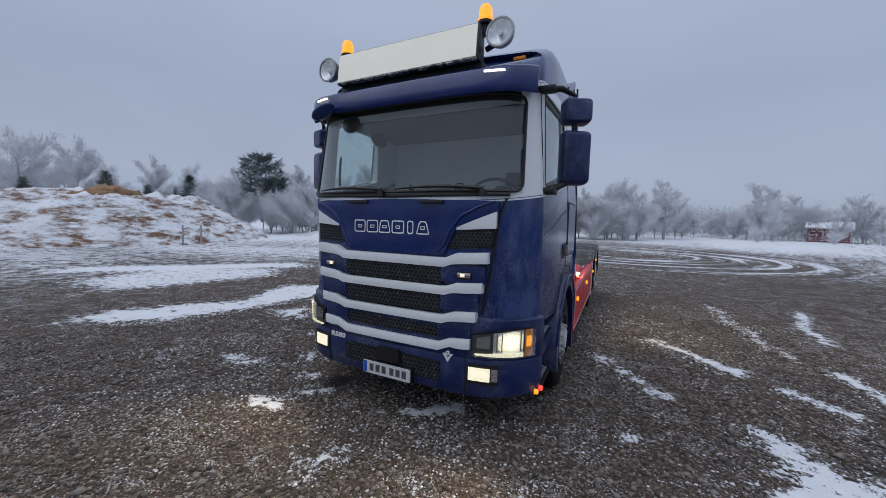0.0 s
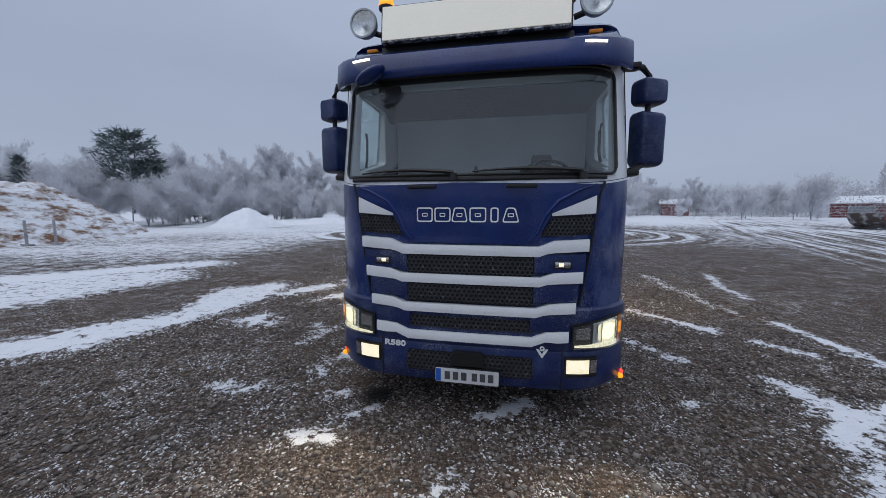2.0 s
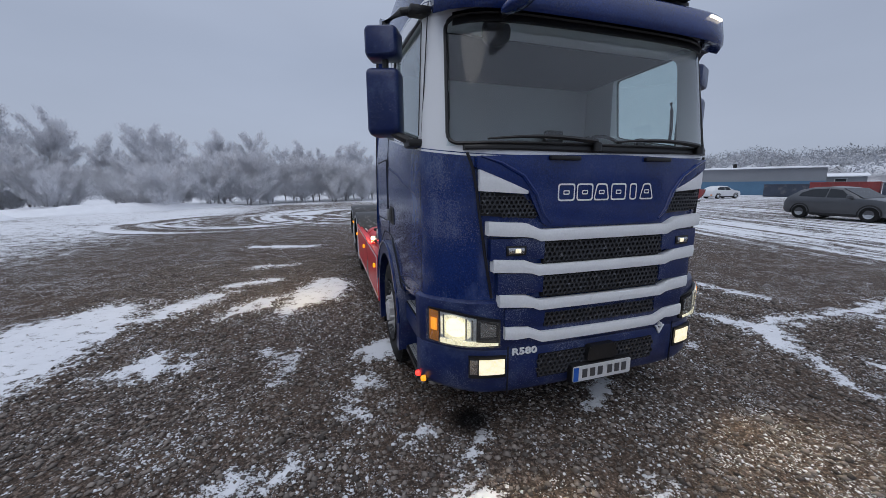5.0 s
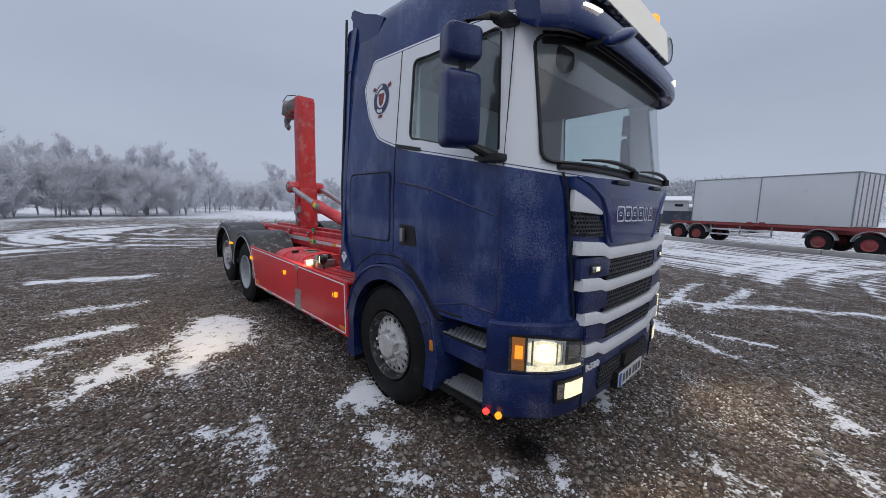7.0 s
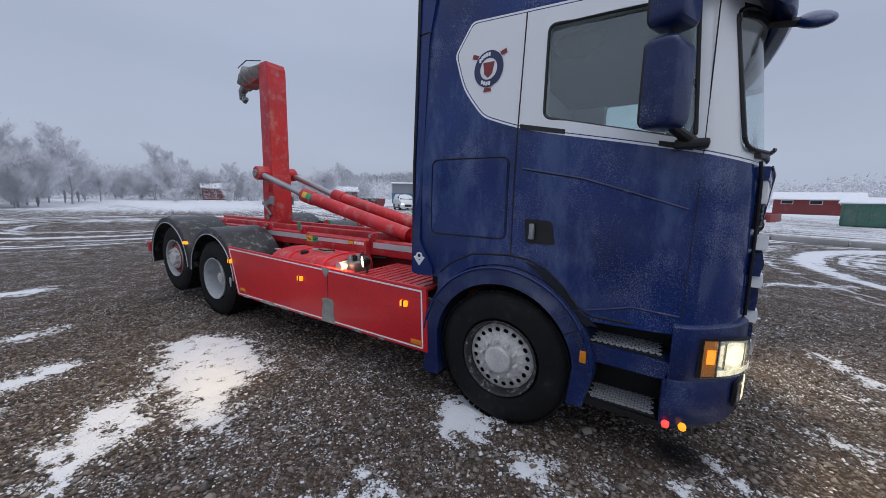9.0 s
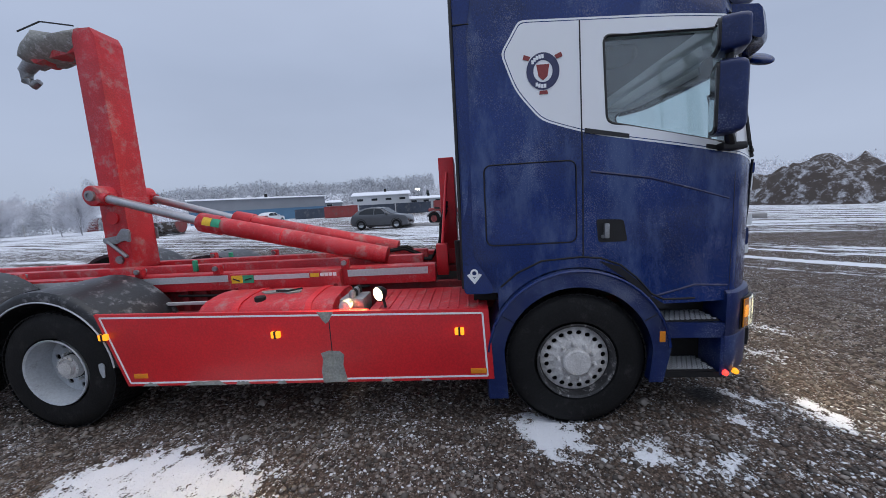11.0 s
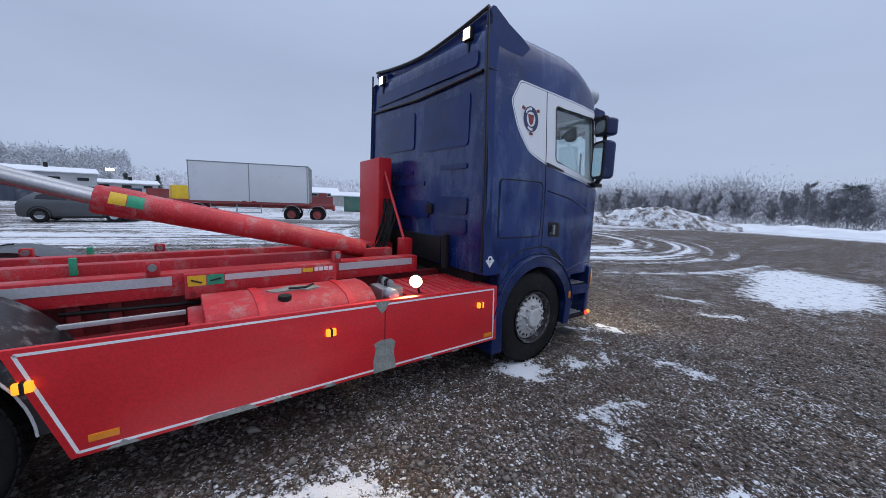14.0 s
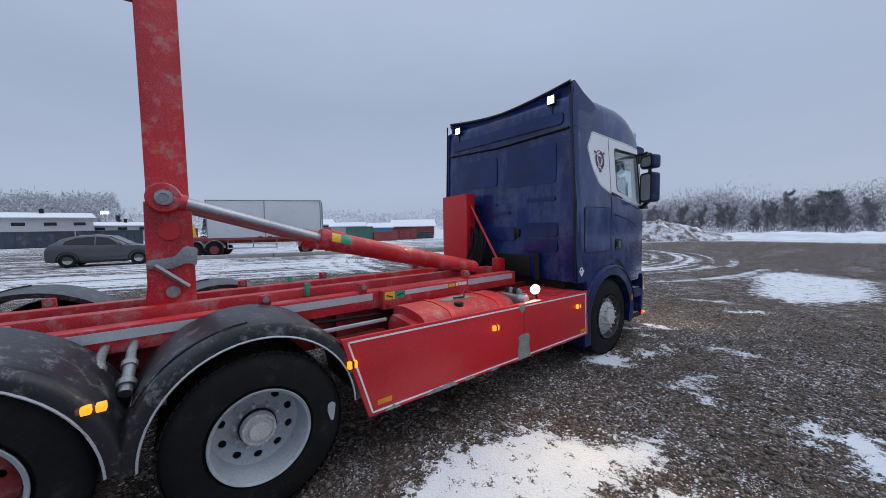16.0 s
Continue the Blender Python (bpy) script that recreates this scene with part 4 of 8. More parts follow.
def front_y(x, z):
    """Depth of the cab's bowed front at a sideways place and height."""
    f = min(1.0, abs(x) / cab_width(0.25, z))
    return rake(z) + 0.04 * f * f + 0.29 * f ** 8


ROOF = ((0.0, 2.97), (0.22, 3.08), (0.40, 3.19), (0.70, 3.305), (1.10, 3.38), (1.70, 3.40), (2.3, 3.36))


def along(table, t):
    for (a, p), (b, q) in zip(table, table[1:]):
        if t <= b:
            return p + (q - p) * max(0.0, (t - a)) / (b - a)
    return table[-1][1]


FRONT_STEPS = (0.10, 0.30, 0.50, 0.64, 0.74, 0.82, 0.88, 0.93, 0.965, 0.985, 1.0)


def loft(side_ys, levels, grow=0.0, front=0.0, roof=False):
    """A closed shell with the cab's plan: a bowed front with round corners and flat sides, level by level."""
    bm = bmesh.new()
    rows = [(f, None) for f in FRONT_STEPS] + [(1.0, y) for y in side_ys]
    cols = []
    for f, ys in rows:
        left, right = [], []
        y_plan = (0.04 * f * f + 0.29 * f ** 8) if ys is None else ys
        top = along(ROOF, y_plan) if roof else 0
        for z, inset in levels:
            zz = z if not roof else (z if z > 0 else top + z)
            if roof and z > 0:
                zz = 0.87 + (top - 0.16 - 0.87) * (z - 0.87) / (2.85 - 0.87)
            y = y_plan + (rake(zz) - front * (1 - f ** 8) if ys is None else max(0.0, rake(zz) * max(0.0, 1 - (ys - 0.33) / 0.6)))
            if ys is None:
                y += inset * (1 - 0.3 * f)
            elif ys == side_ys[-1] and roof:
                y -= inset
            w = f * (cab_width(min(y, 2.2), zz) + grow - inset)
            left.append(bm.verts.new((-w, y, zz)))
            right.append(bm.verts.new((w, y, zz)))
        crown = []
        if roof:
            w, y, zz = right[-1].co
            for k in range(1, 6):
                u = -1 + k / 3
                crown.append(bm.verts.new((w * u, y, zz + 0.035 * (1 - u * u) * f)))
        cols.append((left, right, crown))
    for (l0, r0, c0), (l1, r1, c1) in zip(cols, cols[1:]):
        for k in range(len(levels) - 1):
            bm.faces.new((l0[k], l0[k + 1], l1[k + 1], l1[k]))
            bm.faces.new((r0[k], r1[k], r1[k + 1], r0[k + 1]))
        t0, t1 = [l0[-1], *c0, r0[-1]], [l1[-1], *c1, r1[-1]]
        for k in range(len(t0) - 1):
            bm.faces.new((t0[k], t0[k + 1], t1[k + 1], t1[k]))
        bm.faces.new((l0[0], l1[0], r1[0], r0[0]))
    for l, r, c in (cols[0], cols[-1]):
        for k in range(len(levels) - 2):
            bm.faces.new((l[k], l[k + 1], r[k + 1], r[k]))
        bm.faces.new([l[-2], l[-1], *c, r[-1], r[-2]])
    return bm


def livery(base, edges):
    """Paint with a white side field bounded by straight lines, with a thin dark pinstripe inside its edge."""
    m = base.copy()
    m.name = "blue_and_white_livery"
    n, l = m.node_tree.nodes, m.node_tree.links
    b = n["Principled BSDF"]
    link = b.inputs["Base Color"].links[0]
    src = link.from_socket
    tc, sp = n.new("ShaderNodeTexCoord"), n.new("ShaderNodeSeparateXYZ")
    l.new(tc.outputs["Object"], sp.inputs[0])
    out = None
    for (y0, z0), (y1, z1) in edges:
        ln = math.hypot(y1 - y0, z1 - z0)
        a, c = (z1 - z0) / ln, -(y1 - y0) / ln
        p, q = n.new("ShaderNodeMath"), n.new("ShaderNodeMath")
        p.operation = q.operation = "MULTIPLY_ADD"
        l.new(sp.outputs["Y"], p.inputs[0])
        p.inputs[1].default_value, p.inputs[2].default_value = a, -(a * y0 + c * z0)
        l.new(sp.outputs["Z"], q.inputs[0])
        q.inputs[1].default_value = c
        l.new(p.outputs[0], q.inputs[2])
        if out is None:
            out = q.outputs[0]
        else:
            s = n.new("ShaderNodeMath")
            s.operation = "SMOOTH_MAX"
            l.new(out, s.inputs[0])
            l.new(q.outputs[0], s.inputs[1])
            s.inputs[2].default_value = 0.05
            out = s.outputs[0]
    inside, near, off = n.new("ShaderNodeMath"), n.new("ShaderNodeMath"), n.new("ShaderNodeMath")
    inside.operation, near.operation, off.operation = "LESS_THAN", "COMPARE", "SUBTRACT"
    l.new(out, inside.inputs[0])
    inside.inputs[1].default_value = 0.0
    l.new(out, near.inputs[0])
    near.inputs[1].default_value, near.inputs[2].default_value = -0.016, 0.003
    off.use_clamp = True
    l.new(inside.outputs[0], off.inputs[0])
    l.new(near.outputs[0], off.inputs[1])
    mx = n.new("ShaderNodeMix")
    mx.data_type = "RGBA"
    l.new(off.outputs[0], mx.inputs["Factor"])
    l.new(src, mx.inputs["A"])
    mx.inputs["B"].default_value = (0.80, 0.82, 0.84, 1)
    l.new(mx.outputs["Result"], b.inputs["Base Color"])
    return m


FIELD = [(0.0, 1.893), (1.37, 2.155), (1.68, 2.27), (1.85, 2.48), (1.94, 2.74), (1.80, 2.965), (0.5, 2.90), (-0.4, 2.86)]
BODY = livery(CAB_BLUE, list(zip(FIELD, FIELD[1:])))
levels = [(0.87, 0.03), (0.90, 0.0), (1.1, 0), (1.35, 0), (1.6, 0), (1.85, 0), (1.95, 0), (2.1, 0), (2.3, 0), (2.5, 0), (2.7, 0), (2.85, 0), (-0.09, 0.010), (-0.04, 0.032), (-0.012, 0.072), (0.0, 0.13)]
levels = [(z if z > 0 else (z if z < 0 else -0.0001), i) for z, i in levels]
cab = part("cab", loft((0.36, 0.42, 0.5, 0.6, 0.75, 0.9, 1.1, 1.3, 1.5, 1.75, 2.0, 2.2, 2.25), levels, roof=True), BODY, truck, "dark blue cab shell with white side field", 30)
WINDOW = [(1.245, 2.80), (1.235, 2.225), (0.40, 2.032), (0.455, 2.80)]
cut(cab, [
    cutter(box(-1.115, 1.115, 0.60, 2.16, 1.45, 2.80)),
    cutter(box(-1.05, 1.05, 0.46, 0.62, 1.45, 2.76)),
    cutter(box(-0.93, 0.93, 0.24, 0.50, 1.45, 2.77)),
    cutter(prism(rounded([(-1.06, 1.985), (1.06, 1.985), (1.035, 2.735), (-1.035, 2.735)], 0.07), -0.4, 0.5, "y")),
    cutter(prism(rounded(WINDOW, 0.05), -2, 2, "x")),
    cutter(lathe([(-2, 0.0), (-2, 0.665), (2, 0.665), (2, 0.0)], 56, None, "x", (0, 1.46, 0.56))),
    cutter(box(-2, 2, 2.02, 2.6, 0.5, 1.06)),
    cutter(box(-2, 2, 0.36, 0.86, 0.5, 0.93)),
])


def side_patch(outline, side, off0, off1, material, name, parent, label="", angle=35, shift=0.0):
    """A thin plate that follows the cab's side, from off0 to off1 outside it."""
    bm = bmesh.new()
    lo = [bm.verts.new((side * (cab_width(y, z) + off0), y, z)) for y, z in outline]
    hi = [bm.verts.new((side * (cab_width(y, z) + off1), y, z)) for y, z in outline]
    n = len(outline)
    bm.faces.new(lo)
    bm.faces.new(hi[::-1])
    for k in range(n):
        bm.faces.new((lo[k], hi[k], hi[(k + 1) % n], lo[(k + 1) % n]))
    return part(name, bm, material, parent, label, angle)


def side_line(points, side, r, material, name, parent, off=0.0):
    pts = []
    for (y0, z0), (y1, z1) in zip(points, points[1:]):
        for k in range(4):
            pts.append((y0 + (y1 - y0) * k / 4, z0 + (z1 - z0) * k / 4))
    pts.append(points[-1])
    return part(name, tube([(side * (cab_width(y, z) + off), y, z) for y, z in pts], r, 6), material, parent)


def cushion(pts, a, b, tuck=0.09):
    """A rounded housing: an outline in x and z that swells from a small back at a to its full size toward b."""
    bm = bmesh.new()
    cx, cz = sum(p[0] for p in pts) / len(pts), sum(p[1] for p in pts) / len(pts)
    rings = []
    for t, k in ((0.0, 1 - tuck * 2.2), (0.06, 1 - tuck * 1.1), (0.16, 1 - tuck * 0.5), (0.34, 1 - tuck * 0.14), (0.6, 1.0), (0.97, 1.0), (1.0, 0.985)):
        rings.append([bm.verts.new((cx + (x - cx) * k, a + (b - a) * t, cz + (z - cz) * k)) for x, z in pts])
    n = len(pts)
    for r0, r1 in zip(rings, rings[1:]):
        for k in range(n):
            bm.faces.new((r0[k], r0[(k + 1) % n], r1[(k + 1) % n], r1[k]))
    bm.faces.new(rings[0])
    bm.faces.new(rings[-1][::-1])
    return bm


def front_sheet(xs, lo, hi, off, depth, material, name, parent, label="", nz=3):
    """A plate that follows the bowed front, between two heights for each sideways place."""
    bm = bmesh.new()
    grid = []
    for x in xs:
        a, b = lo(x), hi(x)
        col = [(x, front_y(x, a) - off + depth, a)] + [(x, front_y(x, a + (b - a) * k / nz) - off + (0.004 if k in (0, nz) else 0), a + (b - a) * k / nz) for k in range(nz + 1)] + [(x, front_y(x, b) - off + depth, b)]
        grid.append([bm.verts.new(p) for p in col])
    for c0, c1 in zip(grid, grid[1:]):
        for k in range(len(c0) - 1):
            bm.faces.new((c0[k], c1[k], c1[k + 1], c0[k + 1]))
        bm.faces.new((c0[-1], c1[-1], c1[0], c0[0]))
    bm.faces.new(grid[0])
    bm.faces.new(grid[-1][::-1])
    return part(name, bm, material, parent, label, 18)


def steps(a, b, n):
    return [a + (b - a) * k / n for k in range(n + 1)]


def hex_mesh(x0, x1, lo, hi, off, pitch, name, parent, material, thick=0.16):
    """A honeycomb grille on the bowed front."""
    bm = bmesh.new()
    r = pitch / math.sqrt(3)
    row, z = 0, min(lo(x0), lo(x1), lo((x0 + x1) / 2))
    top = max(hi(x0), hi(x1), hi((x0 + x1) / 2))
    while z < top:
        x = x0 + (pitch / 2 if row % 2 else 0)
        while x < x1:
            if lo(x) + r * 0.5 < z < hi(x) - r * 0.5:
                rim = []
                for k in range(6):
                    a = math.pi / 6 + k * math.pi / 3
                    for q, d in ((1.0, 0), (1 - thick * 2, 0), (1 - thick * 2.2, 0.012)):
                        px, pz = x + r * q * math.cos(a), z + r * q * math.sin(a)
                        rim.append(bm.verts.new((px, front_y(px, pz) - off + d, pz)))
                for k in range(6):
                    i, j = 3 * k, 3 * ((k + 1) % 6)
                    bm.faces.new((rim[i], rim[j], rim[j + 1], rim[i + 1]))
                    bm.faces.new((rim[i + 1], rim[j + 1], rim[j + 2], rim[i + 2]))
            x += pitch
        z += pitch * 0.866
        row += 1
    return part(name, bm, material, parent, "black honeycomb grille mesh")


GRILLE = mat("grille_plastic", (0.030, 0.032, 0.038), 0.4, 0, 0.3, 6, 0.05, 80, 0, (0.30, 0.32, 0.36), 0.30, 26)
SEAM = mat("dark_joint_and_gap_shade", (0.006, 0.007, 0.012), 0.7)
# windscreen, seal, wipers
bm = bmesh.new()
xs, zs = steps(-1.0, 1.0, 40), steps(1.975, 2.745, 6)
pane = [[bm.verts.new((x * (1.068 - 0.034 * (z - 1.975)), front_y(x * (1.068 - 0.034 * (z - 1.975)), z) + 0.014, z)) for z in zs] for x in xs]
for a, b in zip(pane, pane[1:]):
    for k in range(len(zs) - 1):
        bm.faces.new((a[k], b[k], b[k + 1], a[k + 1]))
windscreen = part("windscreen", bm, SCREEN, cab, "dark reflecting windscreen glass")
windscreen.visible_shadow = False
edge = rounded([(-1.06, 1.985), (1.06, 1.985), (1.035, 2.735), (-1.035, 2.735)], 0.07)
dense = []
for (x0, z0), (x1, z1) in zip(edge, edge[1:] + edge[:1]):
    m = max(1, int(math.hypot(x1 - x0, z1 - z0) / 0.12))
    dense += [(x0 + (x1 - x0) * k / m, z0 + (z1 - z0) * k / m) for k in range(m)]
part("windscreen_seal", tube([(x, front_y(x, z) - 0.002, z) for x, z in dense + dense[:1]], 0.012, 6), BLACK, cab)
for x0, x1 in ((-0.86, -0.12), (0.02, 0.80)):
    wiper = part("wiper", tube([(x, front_y(x, 2.0) - 0.03 - 0.01 * math.sin(math.pi * k / 8), 2.005 + 0.028 * math.sin(math.pi * min(1, k / 6) * 0.5) - 0.030 * (k / 8) ** 2) for k, x in enumerate(steps(x0, x1, 8))], [0.006, 0.008, 0.010, 0.012, 0.014, 0.014, 0.015, 0.016, 0.017], 6), BLACK, cab, "black wiper arm and blade")
    part("wiper_pivot", lathe([(0, 0.0), (0, 0.03), (0.05, 0.026), (0.055, 0.0)], 12, None, "z", (x1, front_y(x1, 1.95) - 0.03, 1.945)), BLACK, wiper)
front_sheet(steps(-1.0, 1.0, 24), lambda x: 2.685, lambda x: 2.76, 0.006, 0.02, BLACK, "screen_header", cab)
front_sheet(steps(-0.98, 0.98, 24), lambda x: 1.935 + 0.012 * abs(x), lambda x: 1.975, 0.012, 0.05, BLACK, "scuttle", cab)

# inside the cab
part("headliner", box(-1.10, 1.10, 0.61, 2.15, 2.785, 2.795), INTERIOR, cab)
part("curtain", box(-1.10, 1.10, 1.62, 1.65, 1.5, 2.78, 0.01), BLIND, cab, "plain grey curtain behind the seats")
part("dashboard", prism([(0.18, 1.60), (0.60, 1.60), (0.66, 1.86), (0.52, 1.955), (0.16, 1.965)], -0.92, 0.92, "x", 0.02), INTERIOR, cab, "dark grey dashboard")
for sx in (-0.62, 0.62):
    seat = part("seat", box(sx - 0.25, sx + 0.25, 0.95, 1.45, 1.55, 1.75, 0.06), INTERIOR, cab)
    if sx > 0:
        part("backrest", prism(rounded([(1.38, 1.70), (1.50, 1.70), (1.60, 2.16), (1.50, 2.18)], 0.05), sx - 0.23, sx + 0.23, "x", 0.03), INTERIOR, seat)
        part("headrest", box(sx - 0.11, sx + 0.11, 1.50, 1.58, 2.18, 2.33, 0.035), INTERIOR, seat)
bm = bmesh.new()
wheel_pts = [(0.62 + 0.21 * math.cos(a), 0.70 + 0.10 * math.sin(a), 2.02 + 0.15 * math.sin(a)) for a in steps(0, 2 * math.pi, 28)]
steering = part("steering_wheel", tube(wheel_pts, 0.015, 8), BLACK, cab)
part("spoke", tube([(0.42, 0.70, 2.02), (0.62, 0.68, 2.0), (0.82, 0.70, 2.02)], 0.014, 6), BLACK, steering)
part("column", tube([(0.62, 0.68, 2.0), (0.62, 0.55, 1.85)], 0.04, 8), BLACK, steering)
for gx0 in (-1.0, 1.0):
    part("grab_handle", tube([(gx0, 0.42, 2.10), (gx0 * 0.98, 0.40, 2.18), (gx0 * 0.98, 0.41, 2.34), (gx0, 0.44, 2.40)], 0.012, 8), BLACK, cab)

# sides of the cab
for s in (-1, 1):
    if s < 0:
        bm = bmesh.new()
        bmesh.ops.create_uvsphere(bm, u_segments=20, v_segments=12, radius=1.0, matrix=pose(s * 0.98, 1.10, 2.745) @ Matrix.Diagonal((0.05, 0.17, 0.11, 1)))
        part("rolled_shade", bm, INK, cab, "black rolled shade inside the door window")
    # shut line that sweeps over the wheel arch
    side_line([(2.0, 1.10), (1.88, 1.20), (1.70, 1.283), (1.42, 1.300), (1.28, 1.285), (1.148, 1.232), (1.03, 1.13), (0.93, 1.01), (0.84, 0.965), (0.62, 0.96)], s, 0.008, SEAM, "door_joint", cab, -0.002)
    # near-black plate on the skin, painted as the shade in the gap before it
    side_patch([(1.30, 1.268), (1.15, 1.218), (1.03, 1.115), (0.92, 0.985), (0.86, 0.945), (0.80, 0.90), (0.88, 0.90), (1.0, 1.02), (1.12, 1.135)], s, -0.004, 0.003, SEAM, "arch_gap_shade", cab)
    pane = side_patch(rounded(WINDOW, 0.05), s, -0.03, -0.026, GLASS, "side_window", cab, "tinted green side glass")
    pane.visible_shadow = False
    seal = rounded(WINDOW, 0.05) + rounded(WINDOW, 0.05)[:1]
    part("window_seal", tube([(s * (cab_width(y, z) - 0.006), y, z) for y, z in seal], 0.011, 6), BLACK, cab)
    side_patch([(1.385, 2.195), (1.385, 2.165), (0.41, 1.978), (0.41, 2.008)], s, -0.002, 0.014, BLACK, "waist_moulding", cab)
    side_line([(1.40, 2.915), (1.405, 2.16), (1.405, 1.30)], s, 0.006, SEAM, "door_joint", cab, -0.002)
    side_line([(0.365, 2.85), (0.36, 1.97), (0.365, 1.0)], s, 0.0035, SEAM, "door_joint", cab, -0.002)
    side_line([(1.35, 1.90), (0.95, 1.83), (0.40, 1.66)], s, 0.010, BLUE_PLASTIC, "crease", cab, -0.006)
    side_line([(0.95, 0.98), (0.62, 1.06), (0.38, 1.04)], s, 0.010, BLUE_PLASTIC, "crease", cab, -0.006)
    hatch = side_patch(rounded([(2.08, 1.975), (2.08, 1.42), (1.46, 1.42), (1.46, 1.975)], 0.06), s, -0.004, 0.006, CAB_BLUE, "locker_hatch", cab, "frosted blue locker hatch")
    ring = rounded([(2.09, 1.985), (2.09, 1.41), (1.45, 1.41), (1.45, 1.985)], 0.06)
    part("hatch_joint", tube([(s * (cab_width(y, z) + 0.001), y, z) for y, z in ring + ring[:1]], 0.005, 6), SEAM, hatch)
    fair = side_patch(rounded([(2.27, 3.33), (2.27, 1.06), (2.06, 1.06), (2.06, 1.12), (2.19, 1.34), (2.17, 2.9), (2.10, 3.33)], 0.04), s, -0.01, 0.022, BLUE, "side_fairing", cab, "dark blue rear side fairing")
    side_line([(2.27, 2.95), (2.15, 2.95)], s, 0.005, SEAM, "fairing_joint", cab, 0.021)
    recess = side_patch(rounded([(1.315, 1.565), (1.30, 1.40), (1.10, 1.40), (1.13, 1.555)], 0.025), s, -0.004, 0.005, BLACK, "handle_recess", cab, "dark recessed door handle cup")
    part("door_handle", box(*sorted((s * 1.255, s * 1.285)), 1.235, 1.27, 1.43, 1.535, 0.008), STEEL, cab, "pale worn door handle")
    part("lock", lathe([(0, 0), (0, 0.014), (0.008, 0.012), (0.01, 0)] if s > 0 else [(0, 0), (0, 0.014), (-0.008, 0.012), (-0.01, 0)], 12, None, "x", (s * 1.25, 1.27, 1.44)), STEEL, cab)
    # round emblem: ring, inner field and ribbon ends as plain shapes
    cy, cz = 1.655, 2.60

    def disc(r0, r1, off, material, name, n=28, sz=1.12):
        bm = bmesh.new()
        a = [bm.verts.new((s * (cab_width(cy, cz + r1 * math.sin(t) * sz) + off), cy + r1 * math.cos(t), cz + sz * r1 * math.sin(t))) for t in steps(0, 2 * math.pi, n)[:-1]]
        if r0 > 0:
            b = [bm.verts.new((s * (cab_width(cy, cz + r0 * math.sin(t) * sz) + off), cy + r0 * math.cos(t), cz + sz * r0 * math.sin(t))) for t in steps(0, 2 * math.pi, n)[:-1]]
            for k in range(n):
                bm.faces.new((a[k], a[(k + 1) % n], b[(k + 1) % n], b[k]))
        else:
            bm.faces.new(a)
        return part(name, bm, material, cab, "navy and red round emblem" if name == "emblem" else "")
    emblem = disc(0.066, 0.112, 0.004, NAVY, "emblem")
    disc(0.0, 0.064, 0.003, WHITE, "emblem_field")
    side_patch([(cy - 0.044, cz + 0.045), (cy - 0.03, cz - 0.035), (cy, cz - 0.062), (cy + 0.03, cz - 0.035), (cy + 0.044, cz + 0.045)], s, 0.003, 0.0055, BROWN_RED, "emblem_shield", cab)
    for t in range(9):
        a = radians(40 + 100 * t / 8 + (160 if t > 4 else 0))
        py, pz = cy + 0.089 * math.cos(a), cz + 0.1 * math.sin(a)
        side_patch([(py - 0.008, pz - 0.013), (py + 0.008, pz - 0.013), (py + 0.008, pz + 0.013), (py - 0.008, pz + 0.013)], s, 0.004, 0.0055, WHITE, "emblem_bar", cab)
    for d in (-1, 1):
        side_patch([(cy + d * 0.095, cz + 0.075), (cy + d * 0.135, cz + 0.088), (cy + d * 0.125, cz + 0.118), (cy + d * 0.08, cz + 0.100)], s, 0.003, 0.0045, BROWN_RED, "emblem_ribbon", cab)
    side_patch([(cy - 0.03, cz - 0.155), (cy + 0.03, cz - 0.155), (cy + 0.025, cz - 0.130), (cy - 0.025, cz - 0.130)], s, 0.003, 0.0045, BROWN_RED, "emblem_ribbon", cab)
    # white badge low at the rear corner
    side_patch([(2.245, 1.205), (2.19, 1.135), (2.135, 1.205), (2.155, 1.215), (2.19, 1.175), (2.225, 1.215)], s, 0.020, 0.027, WHITE, "badge", cab, "white chevron badge")
    bm = lathe([(s * 1.262, 0.016), (s * 1.272, 0.016), (s * 1.272, 0.030), (s * 1.262, 0.030), (s * 1.262, 0.016)], 16, None, "x", (0, 2.19, 1.218))
    part("badge_ring", bm, WHITE, cab)
    # mirrors
    mirror = part("mirror_bracket", tube([(s * 1.16, 0.36, 2.80), (s * 1.27, 0.44, 2.81), (s * 1.36, 0.55, 2.78), (s * 1.37, 0.56, 2.3), (s * 1.34, 0.52, 2.09), (s * 1.22, 0.42, 2.02)], [0.026, 0.024, 0.022, 0.022, 0.026, 0.034], 10), BLACK, truck, "black mirror arm")
    part("mirror_foot", box(*sorted((s * 1.13, s * 1.27)), 0.34, 0.50, 1.985, 2.035, 0.018), BLACK, mirror)
    part("mirror_foot", box(*sorted((s * 1.10, s * 1.24)), 0.34, 0.45, 2.78, 2.825, 0.018), BLACK, mirror)
    def toed(bm):
        """Turn a mirror's mesh in toward the driver."""
        bm.transform(pose(s * 1.37, 0.56, 0, 0, 0, 24 * s) @ pose(-s * 1.37, -0.56, 0))
        return bm
    for z0, z1, nm in ((2.535, 2.755, "upper_mirror"), (2.05, 2.505, "lower_mirror")):
        x0, x1 = sorted((s * 1.26, s * 1.485))
        housing = part(nm, toed(cushion(rounded([(x0, z0 + 0.02), (x1, z0 + 0.02), (x1, z1 - 0.01), (x0, z1)], 0.042), 0.475, 0.62)), BLUE_FROST, truck, "frosted blue mirror housing")
